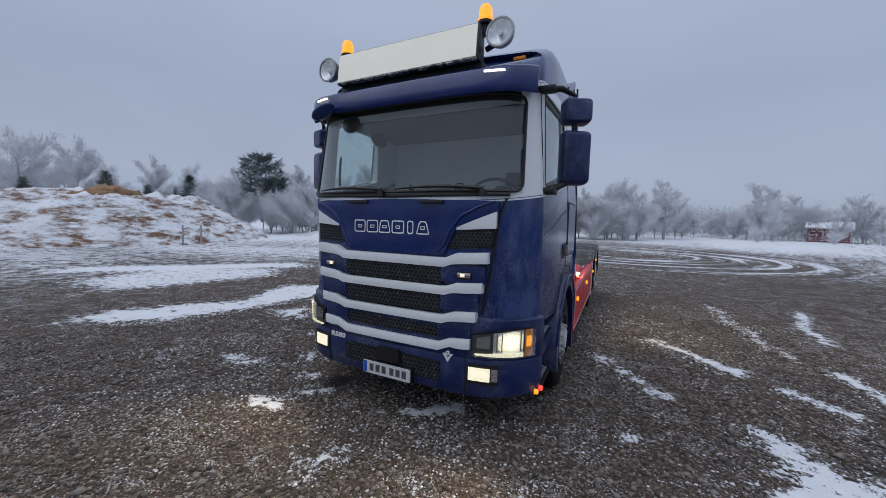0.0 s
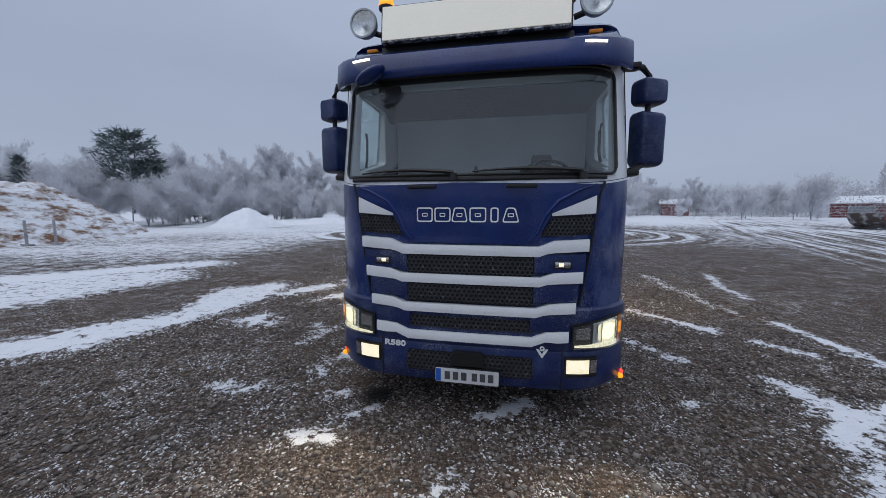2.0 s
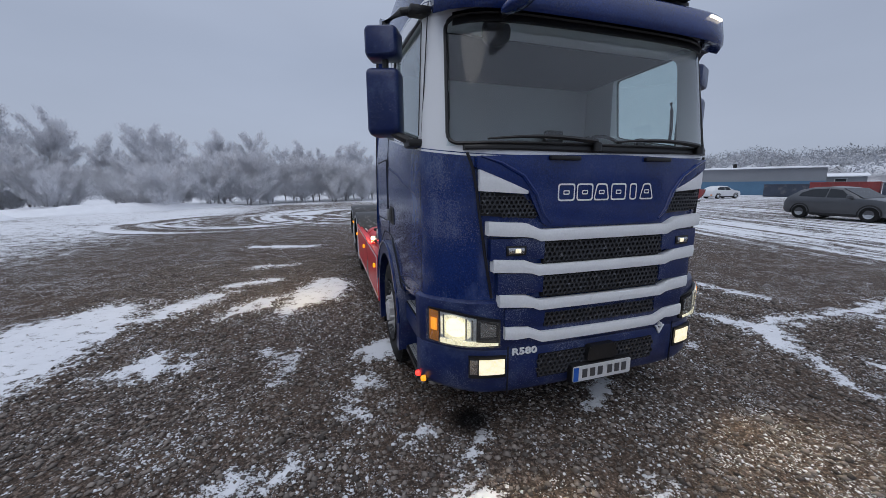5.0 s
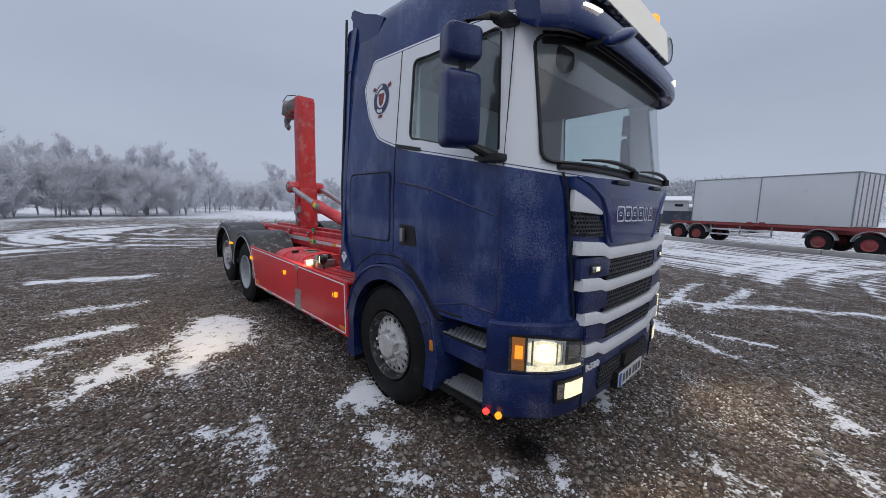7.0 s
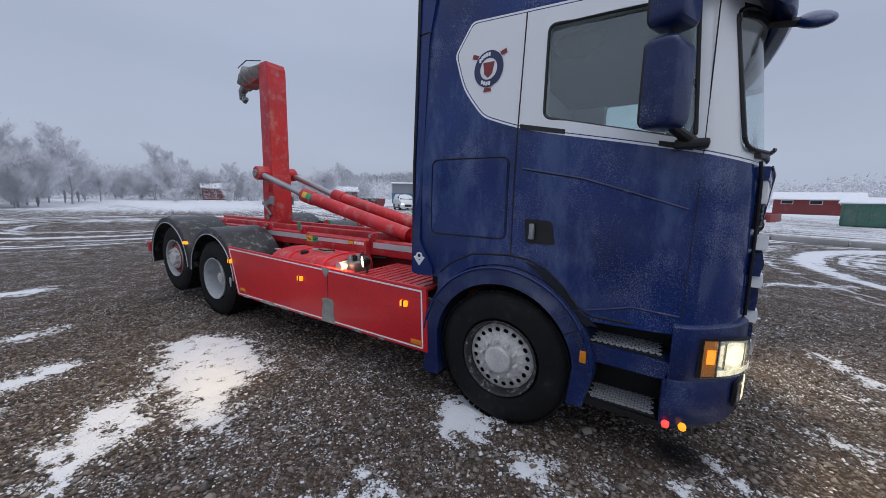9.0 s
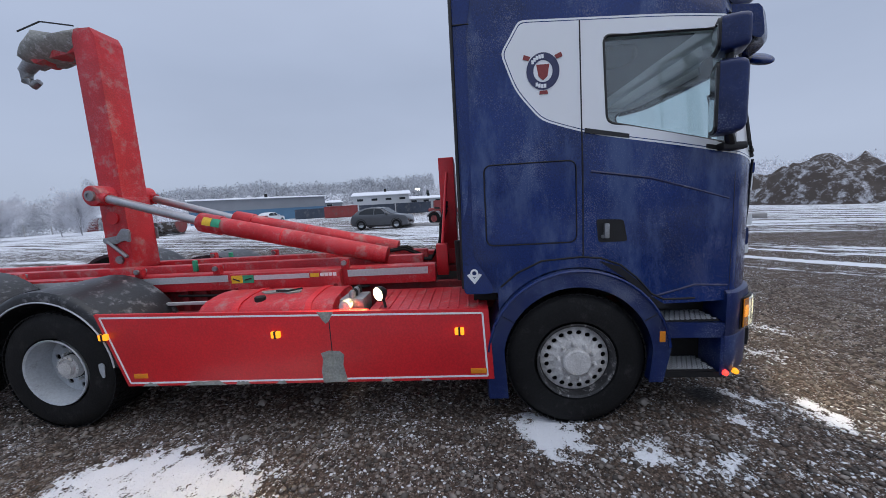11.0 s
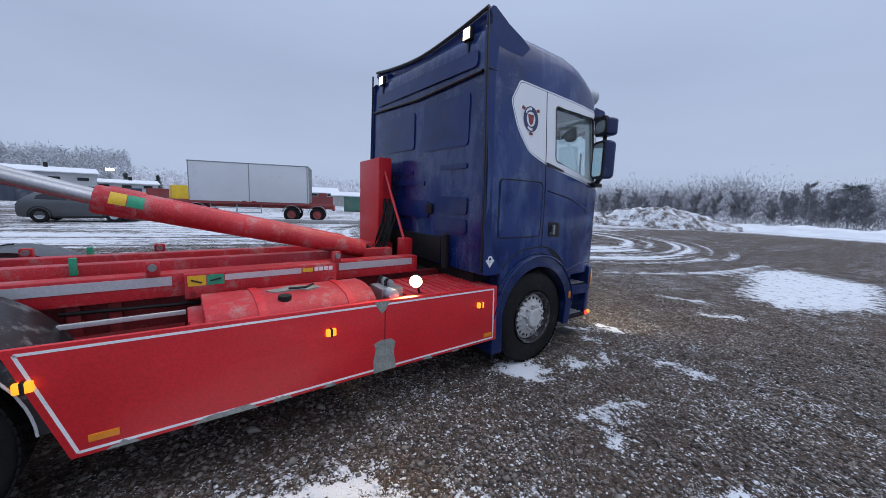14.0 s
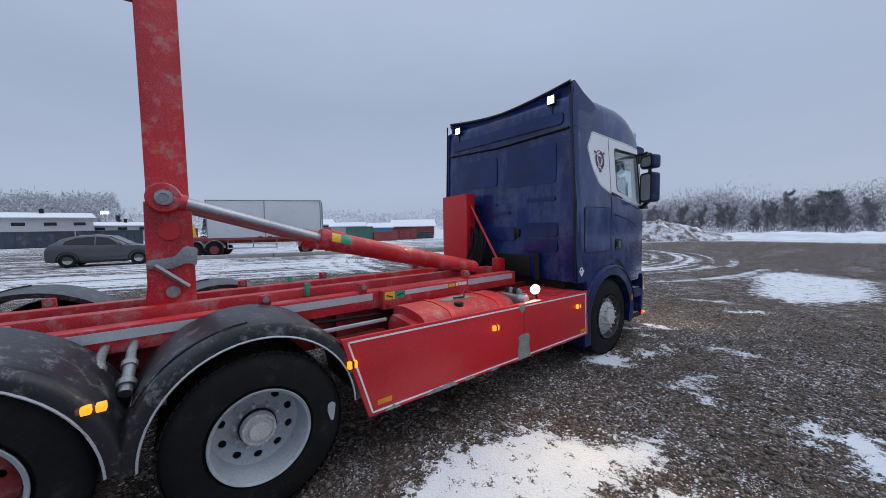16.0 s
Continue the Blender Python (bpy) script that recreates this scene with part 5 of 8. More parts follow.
        part("mirror_rim", toed(prism(rounded([(x0 + 0.005, z0 + 0.03), (x1 - 0.005, z0 + 0.03), (x1 - 0.005, z1 - 0.015), (x0 + 0.005, z1 - 0.005)], 0.05), 0.615, 0.635, "y")), BLACK, housing)
        part("mirror_glass", toed(prism(rounded([(x0 + 0.03, z0 + 0.05), (x1 - 0.03, z0 + 0.05), (x1 - 0.03, z1 - 0.04), (x0 + 0.03, z1 - 0.03)], 0.04), 0.632, 0.638, "y")), MIRROR, housing)

# wide mirror on an arm over the windscreen
bm = bmesh.new()
bmesh.ops.create_uvsphere(bm, u_segments=24, v_segments=14, radius=1.0, matrix=pose(-0.73, -0.09, 2.705, 0, -28, 0) @ Matrix.Diagonal((0.125, 0.085, 0.04, 1)))
fm = part("front_mirror", bm, BLUE, truck, "dark blue kerb mirror over the windscreen")
part("mirror_arm", tube([(-0.74, -0.05, 2.70), (-0.74, 0.10, 2.72)], 0.025, 8), BLACK, fm)
part("inner_mirror", cushion(rounded([(-0.80, 2.63), (-0.72, 2.59), (-0.61, 2.63), (-0.605, 2.745), (-0.79, 2.76)], 0.05), 0.235, 0.275), INK, cab, "black kerb view mirror inside the windscreen")
for gx0, wide in ((0.02, 0.018), (0.50, 0.04)):
    holder = part("device_holder", prism(rounded([(gx0 - wide, 1.955), (gx0 + wide, 1.955), (gx0 + wide * 0.8, 2.075), (gx0 - wide * 0.8, 2.075)], 0.012), 0.23, 0.26, "y", 0.004), INK, cab, "black device holder on the dashboard")
    part("holder_stem", tube([(gx0, 0.245, 1.95), (gx0, 0.245, 1.99)], 0.014, 8), INK, holder)

# visor over the windscreen
bm = bmesh.new()
grid = []
for x in [-1.135 + 2.27 * k / 32 for k in range(33)]:
    f = abs(x) / 1.135
    y = -0.035 + 0.05 * f ** 2 + 0.17 * f ** 8
    zl, zh = 2.706 + 0.012 * f ** 4, 2.885 + 0.035 * f ** 4
    grid.append([bm.verts.new(p) for p in ((x * 0.98, y + 0.20, zh + 0.03), (x, y + 0.045, zh + 0.010), (x, y + 0.022, zh - 0.012), (x, y + 0.002, (zl + zh) / 2 - 0.03), (x, y, zl + 0.025), (x, y + 0.02, zl), (x * 0.985, y + 0.05, zl + 0.015), (x * 0.97, y + 0.18, zl + 0.10))])
for a, b in zip(grid, grid[1:]):
    for k in range(8):
        bm.faces.new((a[k], b[k], b[(k + 1) % 8], a[(k + 1) % 8]))
bm.faces.new(grid[0])
bm.faces.new(grid[-1][::-1])
visor = part("sun_visor", bm, BLUE, truck, "dark blue visor above the windscreen", 50)
for x0 in (-0.925, 0.775):
    bm = bmesh.new()
    cols = []
    for x in steps(x0, x0 + 0.15, 4):
        f = abs(x) / 1.135
        y = -0.035 + 0.05 * f ** 2 + 0.17 * f ** 8
        cols.append([bm.verts.new(p) for p in ((x, y + 0.002, 2.852), (x, y + 0.003, 2.866), (x, y + 0.04, 2.866), (x, y + 0.04, 2.852))])
    for a, b in zip(cols, cols[1:]):
        for k in range(4):
            bm.faces.new((a[k], b[k], b[(k + 1) % 4], a[(k + 1) % 4]))
    bm.faces.new(cols[0])
    bm.faces.new(cols[-1][::-1])
    part("marker_light", bm, LED, visor, "small lit white marker")

# sign box, spot lamps and beacons on the roof
sign = part("roof_sign", prism([(0.055, 2.985), (0.20, 2.985), (0.20, 3.265), (0.085, 3.265)], -0.70, 0.70, "x", 0.012), BLACK, truck, "black box of the roof sign")
part("sign_face", prism([(0.046, 3.003), (0.055, 3.003), (0.083, 3.252), (0.074, 3.252)], -0.685, 0.685, "x"), SIGN, sign, "blank lit white sign face")
part("snowy_edge", prism([(0.040, 2.984), (0.075, 2.978), (0.075, 3.000), (0.044, 3.000)], -0.69, 0.69, "x", 0.004), mat("rimed_edge", (0.03, 0.03, 0.035), 0.7, 0, 0.3, 5, 0.2, 60, 0, (0.6, 0.62, 0.66), 0.6, 22), sign)
part("sign_skirt", box(-0.72, 0.72, 0.13, 0.24, 2.87, 2.99, 0.01), BLACK, sign)
part("sign_bracket", box(-0.62, 0.62, 0.19, 0.42, 3.0, 3.03), BLACK, sign)
for s in (-1, 1):
    c = (s * 0.855, 0.10, 3.165)
    spot = part("spot_lamp", lathe([(0.13, 0.0), (0.12, 0.05), (0.06, 0.095), (0.0, 0.112), (-0.012, 0.108), (-0.012, 0.095)], 28, None, "y", c), RIM, truck, "round driving lamp with pale rim")
    part("reflector", lathe([(0.035, 0.0), (0.03, 0.05), (0.0, 0.096)], 24, None, "y", c), REFLECT, spot)
    part("bulb", lathe([(0.0, 0.0), (0.005, 0.018), (0.035, 0.02)], 12, None, "y", c), WHITE, spot)
    part("lamp_glass", lathe([(-0.022, 0.0), (-0.018, 0.05), (-0.008, 0.096)], 24, None, "y", c), LENS, spot)
    part("lamp_stalk", tube([(s * 0.80, 0.17, 3.12), (s * 0.72, 0.19, 3.10)], 0.022, 8), BLACK, spot)
    beacon = part("beacon", lathe([(0.0, 0.0), (0.0, 0.062), (0.02, 0.062), (0.03, 0.054), (0.10, 0.05), (0.125, 0.035), (0.13, 0.0)], 20, None, "z", (s * 0.70, 0.20, 3.315)), AMBER, truck, "amber rotating beacon")
    part("beacon_base", lathe([(-0.10, 0.03), (-0.02, 0.03), (-0.02, 0.06), (0.004, 0.062), (0.004, 0.0)], 16, None, "z", (s * 0.70, 0.20, 3.315)), BLACK, beacon)
    part("roof_marker", box(s * 0.92 - 0.05, s * 0.92 + 0.05, 0.42, 0.47, 3.085, 3.115, 0.01), AMBER_DIM, cab)

# roof air deflector with raised ends
bm = bmesh.new()
grid = []
for x in [-1.15 + 2.30 * k / 24 for k in range(25)]:
    f = abs(x) / 1.15
    pk = 3.385 + 0.115 * f ** 1.6
    w = min(1.0, (1.0 - f) / 0.03)
    grid.append([bm.verts.new(p) for p in ((x, 1.68, 3.27), (x, 1.80, 3.325 + 0.01 * f), (x, 1.98, 3.30 + 0.5 * (pk - 3.30)), (x, 2.17, pk), (x, 2.21, pk - 0.005), (x, 2.23, pk - 0.05), (x, 2.20, pk - 0.09), (x, 2.20, 3.20), (x, 1.8, 3.15))])
for a, b in zip(grid, grid[1:]):
    for k in range(9):
        bm.faces.new((a[k], b[k], b[(k + 1) % 9], a[(k + 1) % 9]))
bm.faces.new(grid[0])
bm.faces.new(grid[-1][::-1])
spoiler = part("roof_deflector", bm, BLUE, truck, "dark blue roof air deflector", 40)
# rear wall of the cab
for x0, x1, z0, z1, d in ((0.05, 0.80, 2.35, 2.78, 0.012), (-0.95, -0.15, 2.30, 2.80, 0.010), (-1.05, 1.05, 3.0, 3.15, 0.02), (0.05, 0.9, 2.05, 2.10, 0.015), (-0.2, 0.9, 1.92, 1.97, 0.015), (-0.95, -0.5, 2.08, 2.13, 0.015), (-0.98, -0.45, 1.62, 1.80, 0.02), (-0.98, -0.45, 1.42, 1.58, 0.02), (-0.3, 0.9, 1.55, 1.75, 0.015)):
    part("pressed_panel", prism(rounded([(x0, z0), (x1, z0), (x1, z1), (x0, z1)], 0.05), 2.24, 2.252 + d, "y", 0.006), BLUE, cab, "", 15)
part("rear_rail", tube([(-1.13, 2.27, 2.94), (0, 2.27, 2.90), (1.13, 2.27, 2.94)], 0.016, 8), BLACK, cab)
part("edge_trim", tube([(-1.17, 2.275, 3.44), (-1.19, 2.275, 2.9), (-1.235, 2.275, 1.9), (-1.24, 2.275, 1.10)], 0.012, 6), BLACK, cab)
part("edge_trim", tube([(1.17, 2.275, 3.44), (1.19, 2.275, 2.9), (1.235, 2.275, 1.9), (1.24, 2.275, 1.10)], 0.012, 6), BLACK, cab)
part("deflector_edge", tube([(x, 2.235, 3.375 + 0.115 * (abs(x) / 1.15) ** 1.6) for x in steps(-1.13, 1.13, 16)], 0.018, 6), BLACK, cab)
for s in (-1, 1):
    lamp = part("rear_work_lamp", box(s * 0.89 - 0.06, s * 0.89 + 0.06, 2.24, 2.29, 3.26, 3.38, 0.015), BLACK, cab, "square lit work lamp on the cab rear")
    part("lamp_face", box(s * 0.89 - 0.048, s * 0.89 + 0.048, 2.288, 2.294, 3.272, 3.368, 0.002), LAMP, lamp)
    part("lamp_bracket", tube([(s * 0.89, 2.26, 3.26), (s * 0.89, 2.25, 3.10)], 0.012, 6), BLACK, lamp)
part("suspension_strut", tube([(-0.70, 2.30, 1.05), (-0.70, 2.31, 1.40)], 0.04, 10), DARK, cab)
part("lock_unit", box(-0.38, -0.27, 2.25, 2.28, 1.60, 1.72, 0.02), DARK, cab, "dark cab lock recess")
part("lower_rear_panel", box(-0.55, 1.02, 2.235, 2.262, 1.07, 1.36, 0.01), DARK, cab)
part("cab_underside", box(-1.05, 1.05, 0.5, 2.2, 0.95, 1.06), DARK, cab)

# ---- front of the truck ----
lid_lo = lambda x: 1.475 if abs(x) < 0.46 else along(((0.46, 1.475), (0.50, 1.50), (0.60, 1.70), (0.92, 1.835)), abs(x))
lid = front_sheet([-0.92, -0.82, -0.72, -0.64, -0.60, -0.56, -0.53, -0.50, -0.48, -0.46, -0.3, -0.15, 0, 0.15, 0.3, 0.46, 0.48, 0.50, 0.53, 0.56, 0.60, 0.64, 0.72, 0.82, 0.92], lid_lo, lambda x: 1.925 - 0.02 * abs(x), 0.035, 0.05, BLUE, "front_lid", truck, "dark blue front lid with block lettering", 6)
for x0 in (-0.47, 0.27):
    part("lid_grip", box(x0, x0 + 0.22, front_y(0.35, 1.9) - 0.055, front_y(0.35, 1.9) - 0.02, 1.885, 1.912, 0.008), BLACK, lid)
for s in (-1, 1):
    # no hole behind the mesh: a near-black sheet gives the intake's shade
    wing = front_sheet(sorted(s * q for q in steps(0.53, 0.885, 8)), lambda x: along(((0.53, 1.525), (0.885, 1.55)), abs(x)), lambda x: along(((0.53, 1.56), (0.61, 1.675), (0.885, 1.695)), abs(x)), 0.006, 0.02, DARK, "wing_intake", truck, "near-black sheet painted as the shaded side intake under a white wedge")
    hex_mesh(min(s * 0.53, s * 0.885), max(s * 0.53, s * 0.885), lambda x: along(((0.53, 1.525), (0.885, 1.55)), abs(x)), lambda x: along(((0.53, 1.56), (0.61, 1.675), (0.885, 1.695)), abs(x)), 0.018, 0.030, "intake_mesh", wing, GRILLE)
    front_sheet(sorted(s * q for q in steps(0.60, 0.905, 6)), lambda x: along(((0.60, 1.680), (0.905, 1.700)), abs(x)), lambda x: along(((0.60, 1.702), (0.66, 1.752), (0.75, 1.795), (0.905, 1.832)), abs(x)), 0.030, 0.03, WHITE, "white_wedge", wing)
for s in (-1, 1):
    line = [(0.965, 1.93), (0.935, 1.84), (0.912, 1.70), (0.895, 1.55), (0.868, 1.36), (0.845, 1.20), (0.815, 1.02)]
    part("corner_joint", tube([(s * x, front_y(x, z) - 0.004, z) for x, z in line], 0.009, 6), SEAM, cab)
    part("lid_ridge", tube([(s * x, front_y(x, z) - 0.036, z) for x, z in ((0.90, 1.905), (0.78, 1.865), (0.64, 1.79), (0.55, 1.68), (0.50, 1.56), (0.44, 1.495))], [0.006, 0.012, 0.014, 0.014, 0.012, 0.006], 8), BLUE, lid)
# six hollow white blocks where the maker's lettering stands
for k, (x0, slant) in enumerate(((-0.400, 0), (-0.262, 0), (-0.132, 0.02), (0.005, 0), (0.160, 0), (0.245, 0.03))):
    w = 0.06 if k == 4 else 0.125
    frame_out = rounded([(x0, 1.632), (x0 + w, 1.632), (x0 + w - slant, 1.742), (x0 + slant, 1.742)], 0.02, 3)
    frame_in = rounded([(x0 + 0.010, 1.642), (x0 + w - 0.010, 1.642), (x0 + w - slant - 0.009, 1.732), (x0 + slant + 0.009, 1.732)], 0.015, 3)
    bm = bmesh.new()
    a, b = ([bm.verts.new((x, front_y(x, z) - 0.039, z)) for x, z in o] for o in (frame_out, frame_in))
    for q in range(len(a)):
        bm.faces.new((a[q], a[(q + 1) % len(a)], b[(q + 1) % len(a)], b[q]))
    bar = rounded([(x0 + w * 0.32, 1.672), (x0 + w * 0.68, 1.672), (x0 + w * 0.68, 1.700), (x0 + w * 0.32, 1.700)], 0.008, 3)
    if k != 4:
        c, d = ([bm.verts.new((x, front_y(x, z) - 0.039, z)) for x, z in o] for o in (bar, [(x0 + w / 2 + (x - x0 - w / 2) * 0.72, 1.686 + (z - 1.686) * 0.5) for x, z in bar]))
        for q in range(len(c)):
            bm.faces.new((c[q], c[(q + 1) % len(c)], d[(q + 1) % len(c)], d[q]))
    part("letter_block", bm, WHITE, lid)

# bumper
bumper = part("bumper", loft((0.36, 0.40), [(0.345, 0.07), (0.355, 0.03), (0.39, 0.005), (0.50, 0.0), (0.655, 0.0), (0.665, 0.006), (0.675, 0.0), (0.93, -0.004), (0.985, 0.0), (1.0, 0.02), (1.005, 0.05)], 0.03, 0.03), BLUE_FROST, truck, "dark blue frost-speckled bumper", 40)
for x_out, z_out, x_in, z_in, th in ((0.862, 1.515, 0.517, 1.458, 0.073), (0.828, 1.280, 0.525, 1.232, 0.069), (0.785, 1.050, 0.507, 0.998, 0.067), (0.745, 0.832, 0.478, 0.775, 0.069)):
    hi = lambda x, a=x_out, b=z_out, c=x_in, d=z_in: d if abs(x) < c else along(((c, d), (c + 0.10, d + 0.75 * (b - d)), (a, b)), abs(x))
    xs = sorted({round(q * g, 4) for g in (-1, 1) for q in (0, 0.2, 0.4, x_in, x_in + 0.05, x_in + 0.10, (x_in + 0.10 + x_out) / 2, x_out)})
    front_sheet(xs, lambda x, h=hi, t=th: h(x) - t - 0.012 * (abs(x) > 0.6), hi, 0.062, 0.06, WHITE, "grille_bar", truck, "white painted grille bar", 3)
for z0, z1, xo in ((1.300, 1.372, 0.48), (1.078, 1.150, 0.48), (0.862, 0.915, 0.46), (0.505, 0.600, 0.49)):
    # closed sheet, coloured near-black as the shade inside the grille opening
    intake = front_sheet(steps(-xo, xo, 10), lambda x, a=z0: a - 0.068, lambda x, b=z1: b + 0.01, 0.034, 0.03, DARK, "grille_intake", truck, "near-black sheet painted as the shaded grille opening")
    hex_mesh(-xo, xo, lambda x, a=z0: a - 0.068, lambda x, b=z1: b + 0.012, 0.046, 0.036, "grille_mesh", intake, GRILLE)
    for s in (-1, 1):
        if z0 > 0.8:
            top, low = z1 + 0.035, z0 - 0.03
            front_sheet(sorted(s * q for q in (xo + 0.005, xo + 0.05, xo + 0.15, 0.86 - (1.45 - z1) * 0.22)), lambda x, a=low: a, lambda x, b=top: b, 0.050, 0.05, BLUE_FROST, "grille_cheek", intake)
for s in (-1, 1):
    front_sheet(sorted(s * q for q in (0.615, 0.68, 0.745)), lambda x: 1.300, lambda x: 1.362, 0.056, 0.03, BLACK, "marker_housing", truck)
    marker = front_sheet(sorted(s * q for q in (0.630, 0.68, 0.735)), lambda x: 1.312, lambda x: 1.350, 0.060, 0.02, LAMP_CASE, "grille_marker", truck, "small lit lamp in the grille")
    front_sheet(sorted(s * q for q in (0.655, 0.672, 0.690)), lambda x: 1.318, lambda x: 1.344, 0.064, 0.02, FOG, "marker_bulb", marker)
words("R580", 0.062, WHITE, bumper, pose(-0.595, front_y(0.6, 0.645) - 0.036, 0.648, 90, 0, -4), 0.004, 0.002, "model_number", 1.05, 1.35)
badge = part("badge", prism([(0.516, 0.684), (0.536, 0.684), (0.560, 0.646), (0.560, 0.616)], front_y(0.56, 0.65) - 0.042, front_y(0.56, 0.65) - 0.02, "y"), WHITE, bumper, "white chevron badge")
part("badge_arm", prism([(0.604, 0.684), (0.584, 0.684), (0.560, 0.646), (0.560, 0.616)], front_y(0.56, 0.65) - 0.042, front_y(0.56, 0.65) - 0.02, "y"), WHITE, badge)
part("badge_ring", lathe([(0, 0.008), (-0.012, 0.008), (-0.012, 0.018), (0, 0.018), (0, 0.008)], 14, None, "y", (0.56, front_y(0.56, 0.68) - 0.03, 0.690)), WHITE, bumper)
part("tow_cover", prism(rounded([(-0.130, 0.520), (0.130, 0.520), (0.112, 0.630), (-0.112, 0.630)], 0.02), -0.075, 0.0, "y", 0.01), BLACK, bumper, "black tow hitch cover")
PLATE_INK = mat("plate_grey", (0.07, 0.07, 0.075), 0.5)
plate = part("number_plate", prism(rounded([(-0.245, 0.388), (0.245, 0.388), (0.245, 0.498), (-0.245, 0.498)], 0.012), -0.088, -0.080, "y"), PLATE, bumper, "white number plate with plain bars")
part("plate_holder", box(-0.255, 0.255, -0.080, -0.03, 0.372, 0.506, 0.006), BLACK, plate)
part("plate_band", box(-0.242, -0.202, -0.0895, -0.087, 0.392, 0.494), PLATE_BLUE, plate)
for x0 in (-0.150, -0.085, -0.020, 0.062, 0.124, 0.186):
    part("plate_bar", box(x0 - 0.022, x0 + 0.020, -0.0895, -0.087, 0.412, 0.476), PLATE_INK, plate)


def corner(u, z, off):
    """A place on the bumper's corner: u runs from the front (0) round to the side (1)."""
    if u < 0.75:
        f = 0.62 + 0.38 * (u / 0.75)
        w = cab_width(0.25, z) + 0.03
        y = 0.04 * f * f + 0.29 * f ** 8 - 0.03 * (1 - f ** 8)
        return f * w + off * f ** 6, y - off * (1 - f ** 8)
    y = 0.33 + (u - 0.75) / 0.25 * 0.08
    return cab_width(0.25, z) + 0.03 + off, y


def corner_sheet(s, u0, u1, lo, hi, off, depth, material, name, parent, label="", n=14, nz=4):
    bm = bmesh.new()
    cols = []
    for u in steps(u0, u1, n):
        a, b = lo(u), hi(u)
        col = []
        for k in range(nz + 1):
            z = a + (b - a) * k / nz
            x, y = corner(u, z, off)
            col.append(bm.verts.new((s * x, y, z)))
        for z in (b, a):
            x, y = corner(u, z, off - depth)
            col.append(bm.verts.new((s * x, y, z)))
        cols.append(col)
    for c0, c1 in zip(cols, cols[1:]):
        for k in range(len(c0)):
            j = (k + 1) % len(c0)
            bm.faces.new((c0[k], c1[k], c1[j], c0[j]))
    bm.faces.new(cols[0])
    bm.faces.new(cols[-1][::-1])
    return part(name, bm, material, parent, label)


for s in (-1, 1):
    low = lambda u: 0.712 - 0.012 * u
    high = lambda u: 0.868 + 0.055 * min(1, u / 0.50)
    head = corner_sheet(s, 0.04, 0.70, lambda u: low(u) - 0.008, lambda u: high(u) + 0.008, 0.010, 0.02, BLACK, "headlight", truck, "lit headlight cluster with amber indicator", 24)
    corner_sheet(s, 0.06, 0.28, lambda u: low(u) + 0.050, lambda u: high(u) - 0.012, 0.014, 0.006, DARK, "main_beam", head)
    corner_sheet(s, 0.09, 0.25, lambda u: low(u) + 0.062, lambda u: high(u) - 0.026, 0.018, 0.006, LAMP_CASE, "beam_reflector", head)
    corner_sheet(s, 0.29, 0.60, lambda u: low(u) + 0.022, lambda u: high(u) - 0.006, 0.018, 0.006, REFLECT, "beam_housing", head, "", 16)
    corner_sheet(s, 0.345, 0.595, lambda u: low(u) + 0.038 + 0.030 * (abs(u - 0.47) / 0.125) ** 3, lambda u: high(u) - 0.014 - 0.022 * (abs(u - 0.47) / 0.125) ** 3, 0.022, 0.006, FOG, "reflector_bowl", head, "", 20)
    corner_sheet(s, 0.395, 0.550, lambda u: low(u) + 0.060 + 0.022 * (abs(u - 0.4725) / 0.0775) ** 2, lambda u: high(u) - 0.032 - 0.022 * (abs(u - 0.4725) / 0.0775) ** 2, 0.026, 0.006, HEADLAMP, "dipped_beam", head, "bright warm lit beam", 16)
    for u0 in (0.325, 0.38, 0.565):
        corner_sheet(s, u0, u0 + 0.012, lambda u: low(u) + 0.045, lambda u: high(u) - 0.015, 0.028, 0.006, LAMP_CASE, "reflector_rib", head, "", 3)
    corner_sheet(s, 0.07, 0.60, lambda u: low(u) + 0.004, lambda u: low(u) + 0.014 + 0.022 * min(1, u / 0.4), 0.026, 0.006, FOG, "running_light", head, "lit white light strip", 20, 2)
    amber = corner_sheet(s, 0.615, 0.680, lambda u: low(u) + 0.004, lambda u: high(u) - 0.004, 0.022, 0.006, AMBER_DIM, "indicator", head, "lit amber indicator", 8)
    corner_sheet(s, 0.625, 0.665, lambda u: low(u) + 0.080, lambda u: high(u) - 0.055, 0.028, 0.006, AMBER, "indicator_bulb", amber, "", 6)
    corner_sheet(s, 0.05, 0.69, low, high, 0.040, 0.004, LENS, "lens", head, "", 24).visible_shadow = False
    fog = corner_sheet(s, -0.03, 0.36, lambda u: 0.480, lambda u: 0.632, 0.008, 0.02, BLACK, "fog_lamp", truck, "lit rectangular fog lamp")
    corner_sheet(s, -0.01, 0.26, lambda u: 0.508, lambda u: 0.612, 0.018, 0.006, FOG, "fog_face", fog, "", 6, 2)
    corner_sheet(s, 0.275, 0.35, lambda u: 0.512, lambda u: 0.612, 0.018, 0.006, LAMP_CASE, "corner_face", fog, "", 4, 2)
    front_sheet(sorted(s * q for q in (0.705, 0.712)), lambda x: 0.35, lambda x: 0.69, 0.034, 0.01, SEAM, "bumper_joint", bumper)
    # entry steps between bumper and front wheel
    x0, x1 = s * 0.80, s * 1.20
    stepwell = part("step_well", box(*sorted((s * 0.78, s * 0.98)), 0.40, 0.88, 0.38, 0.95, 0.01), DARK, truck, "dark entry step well")
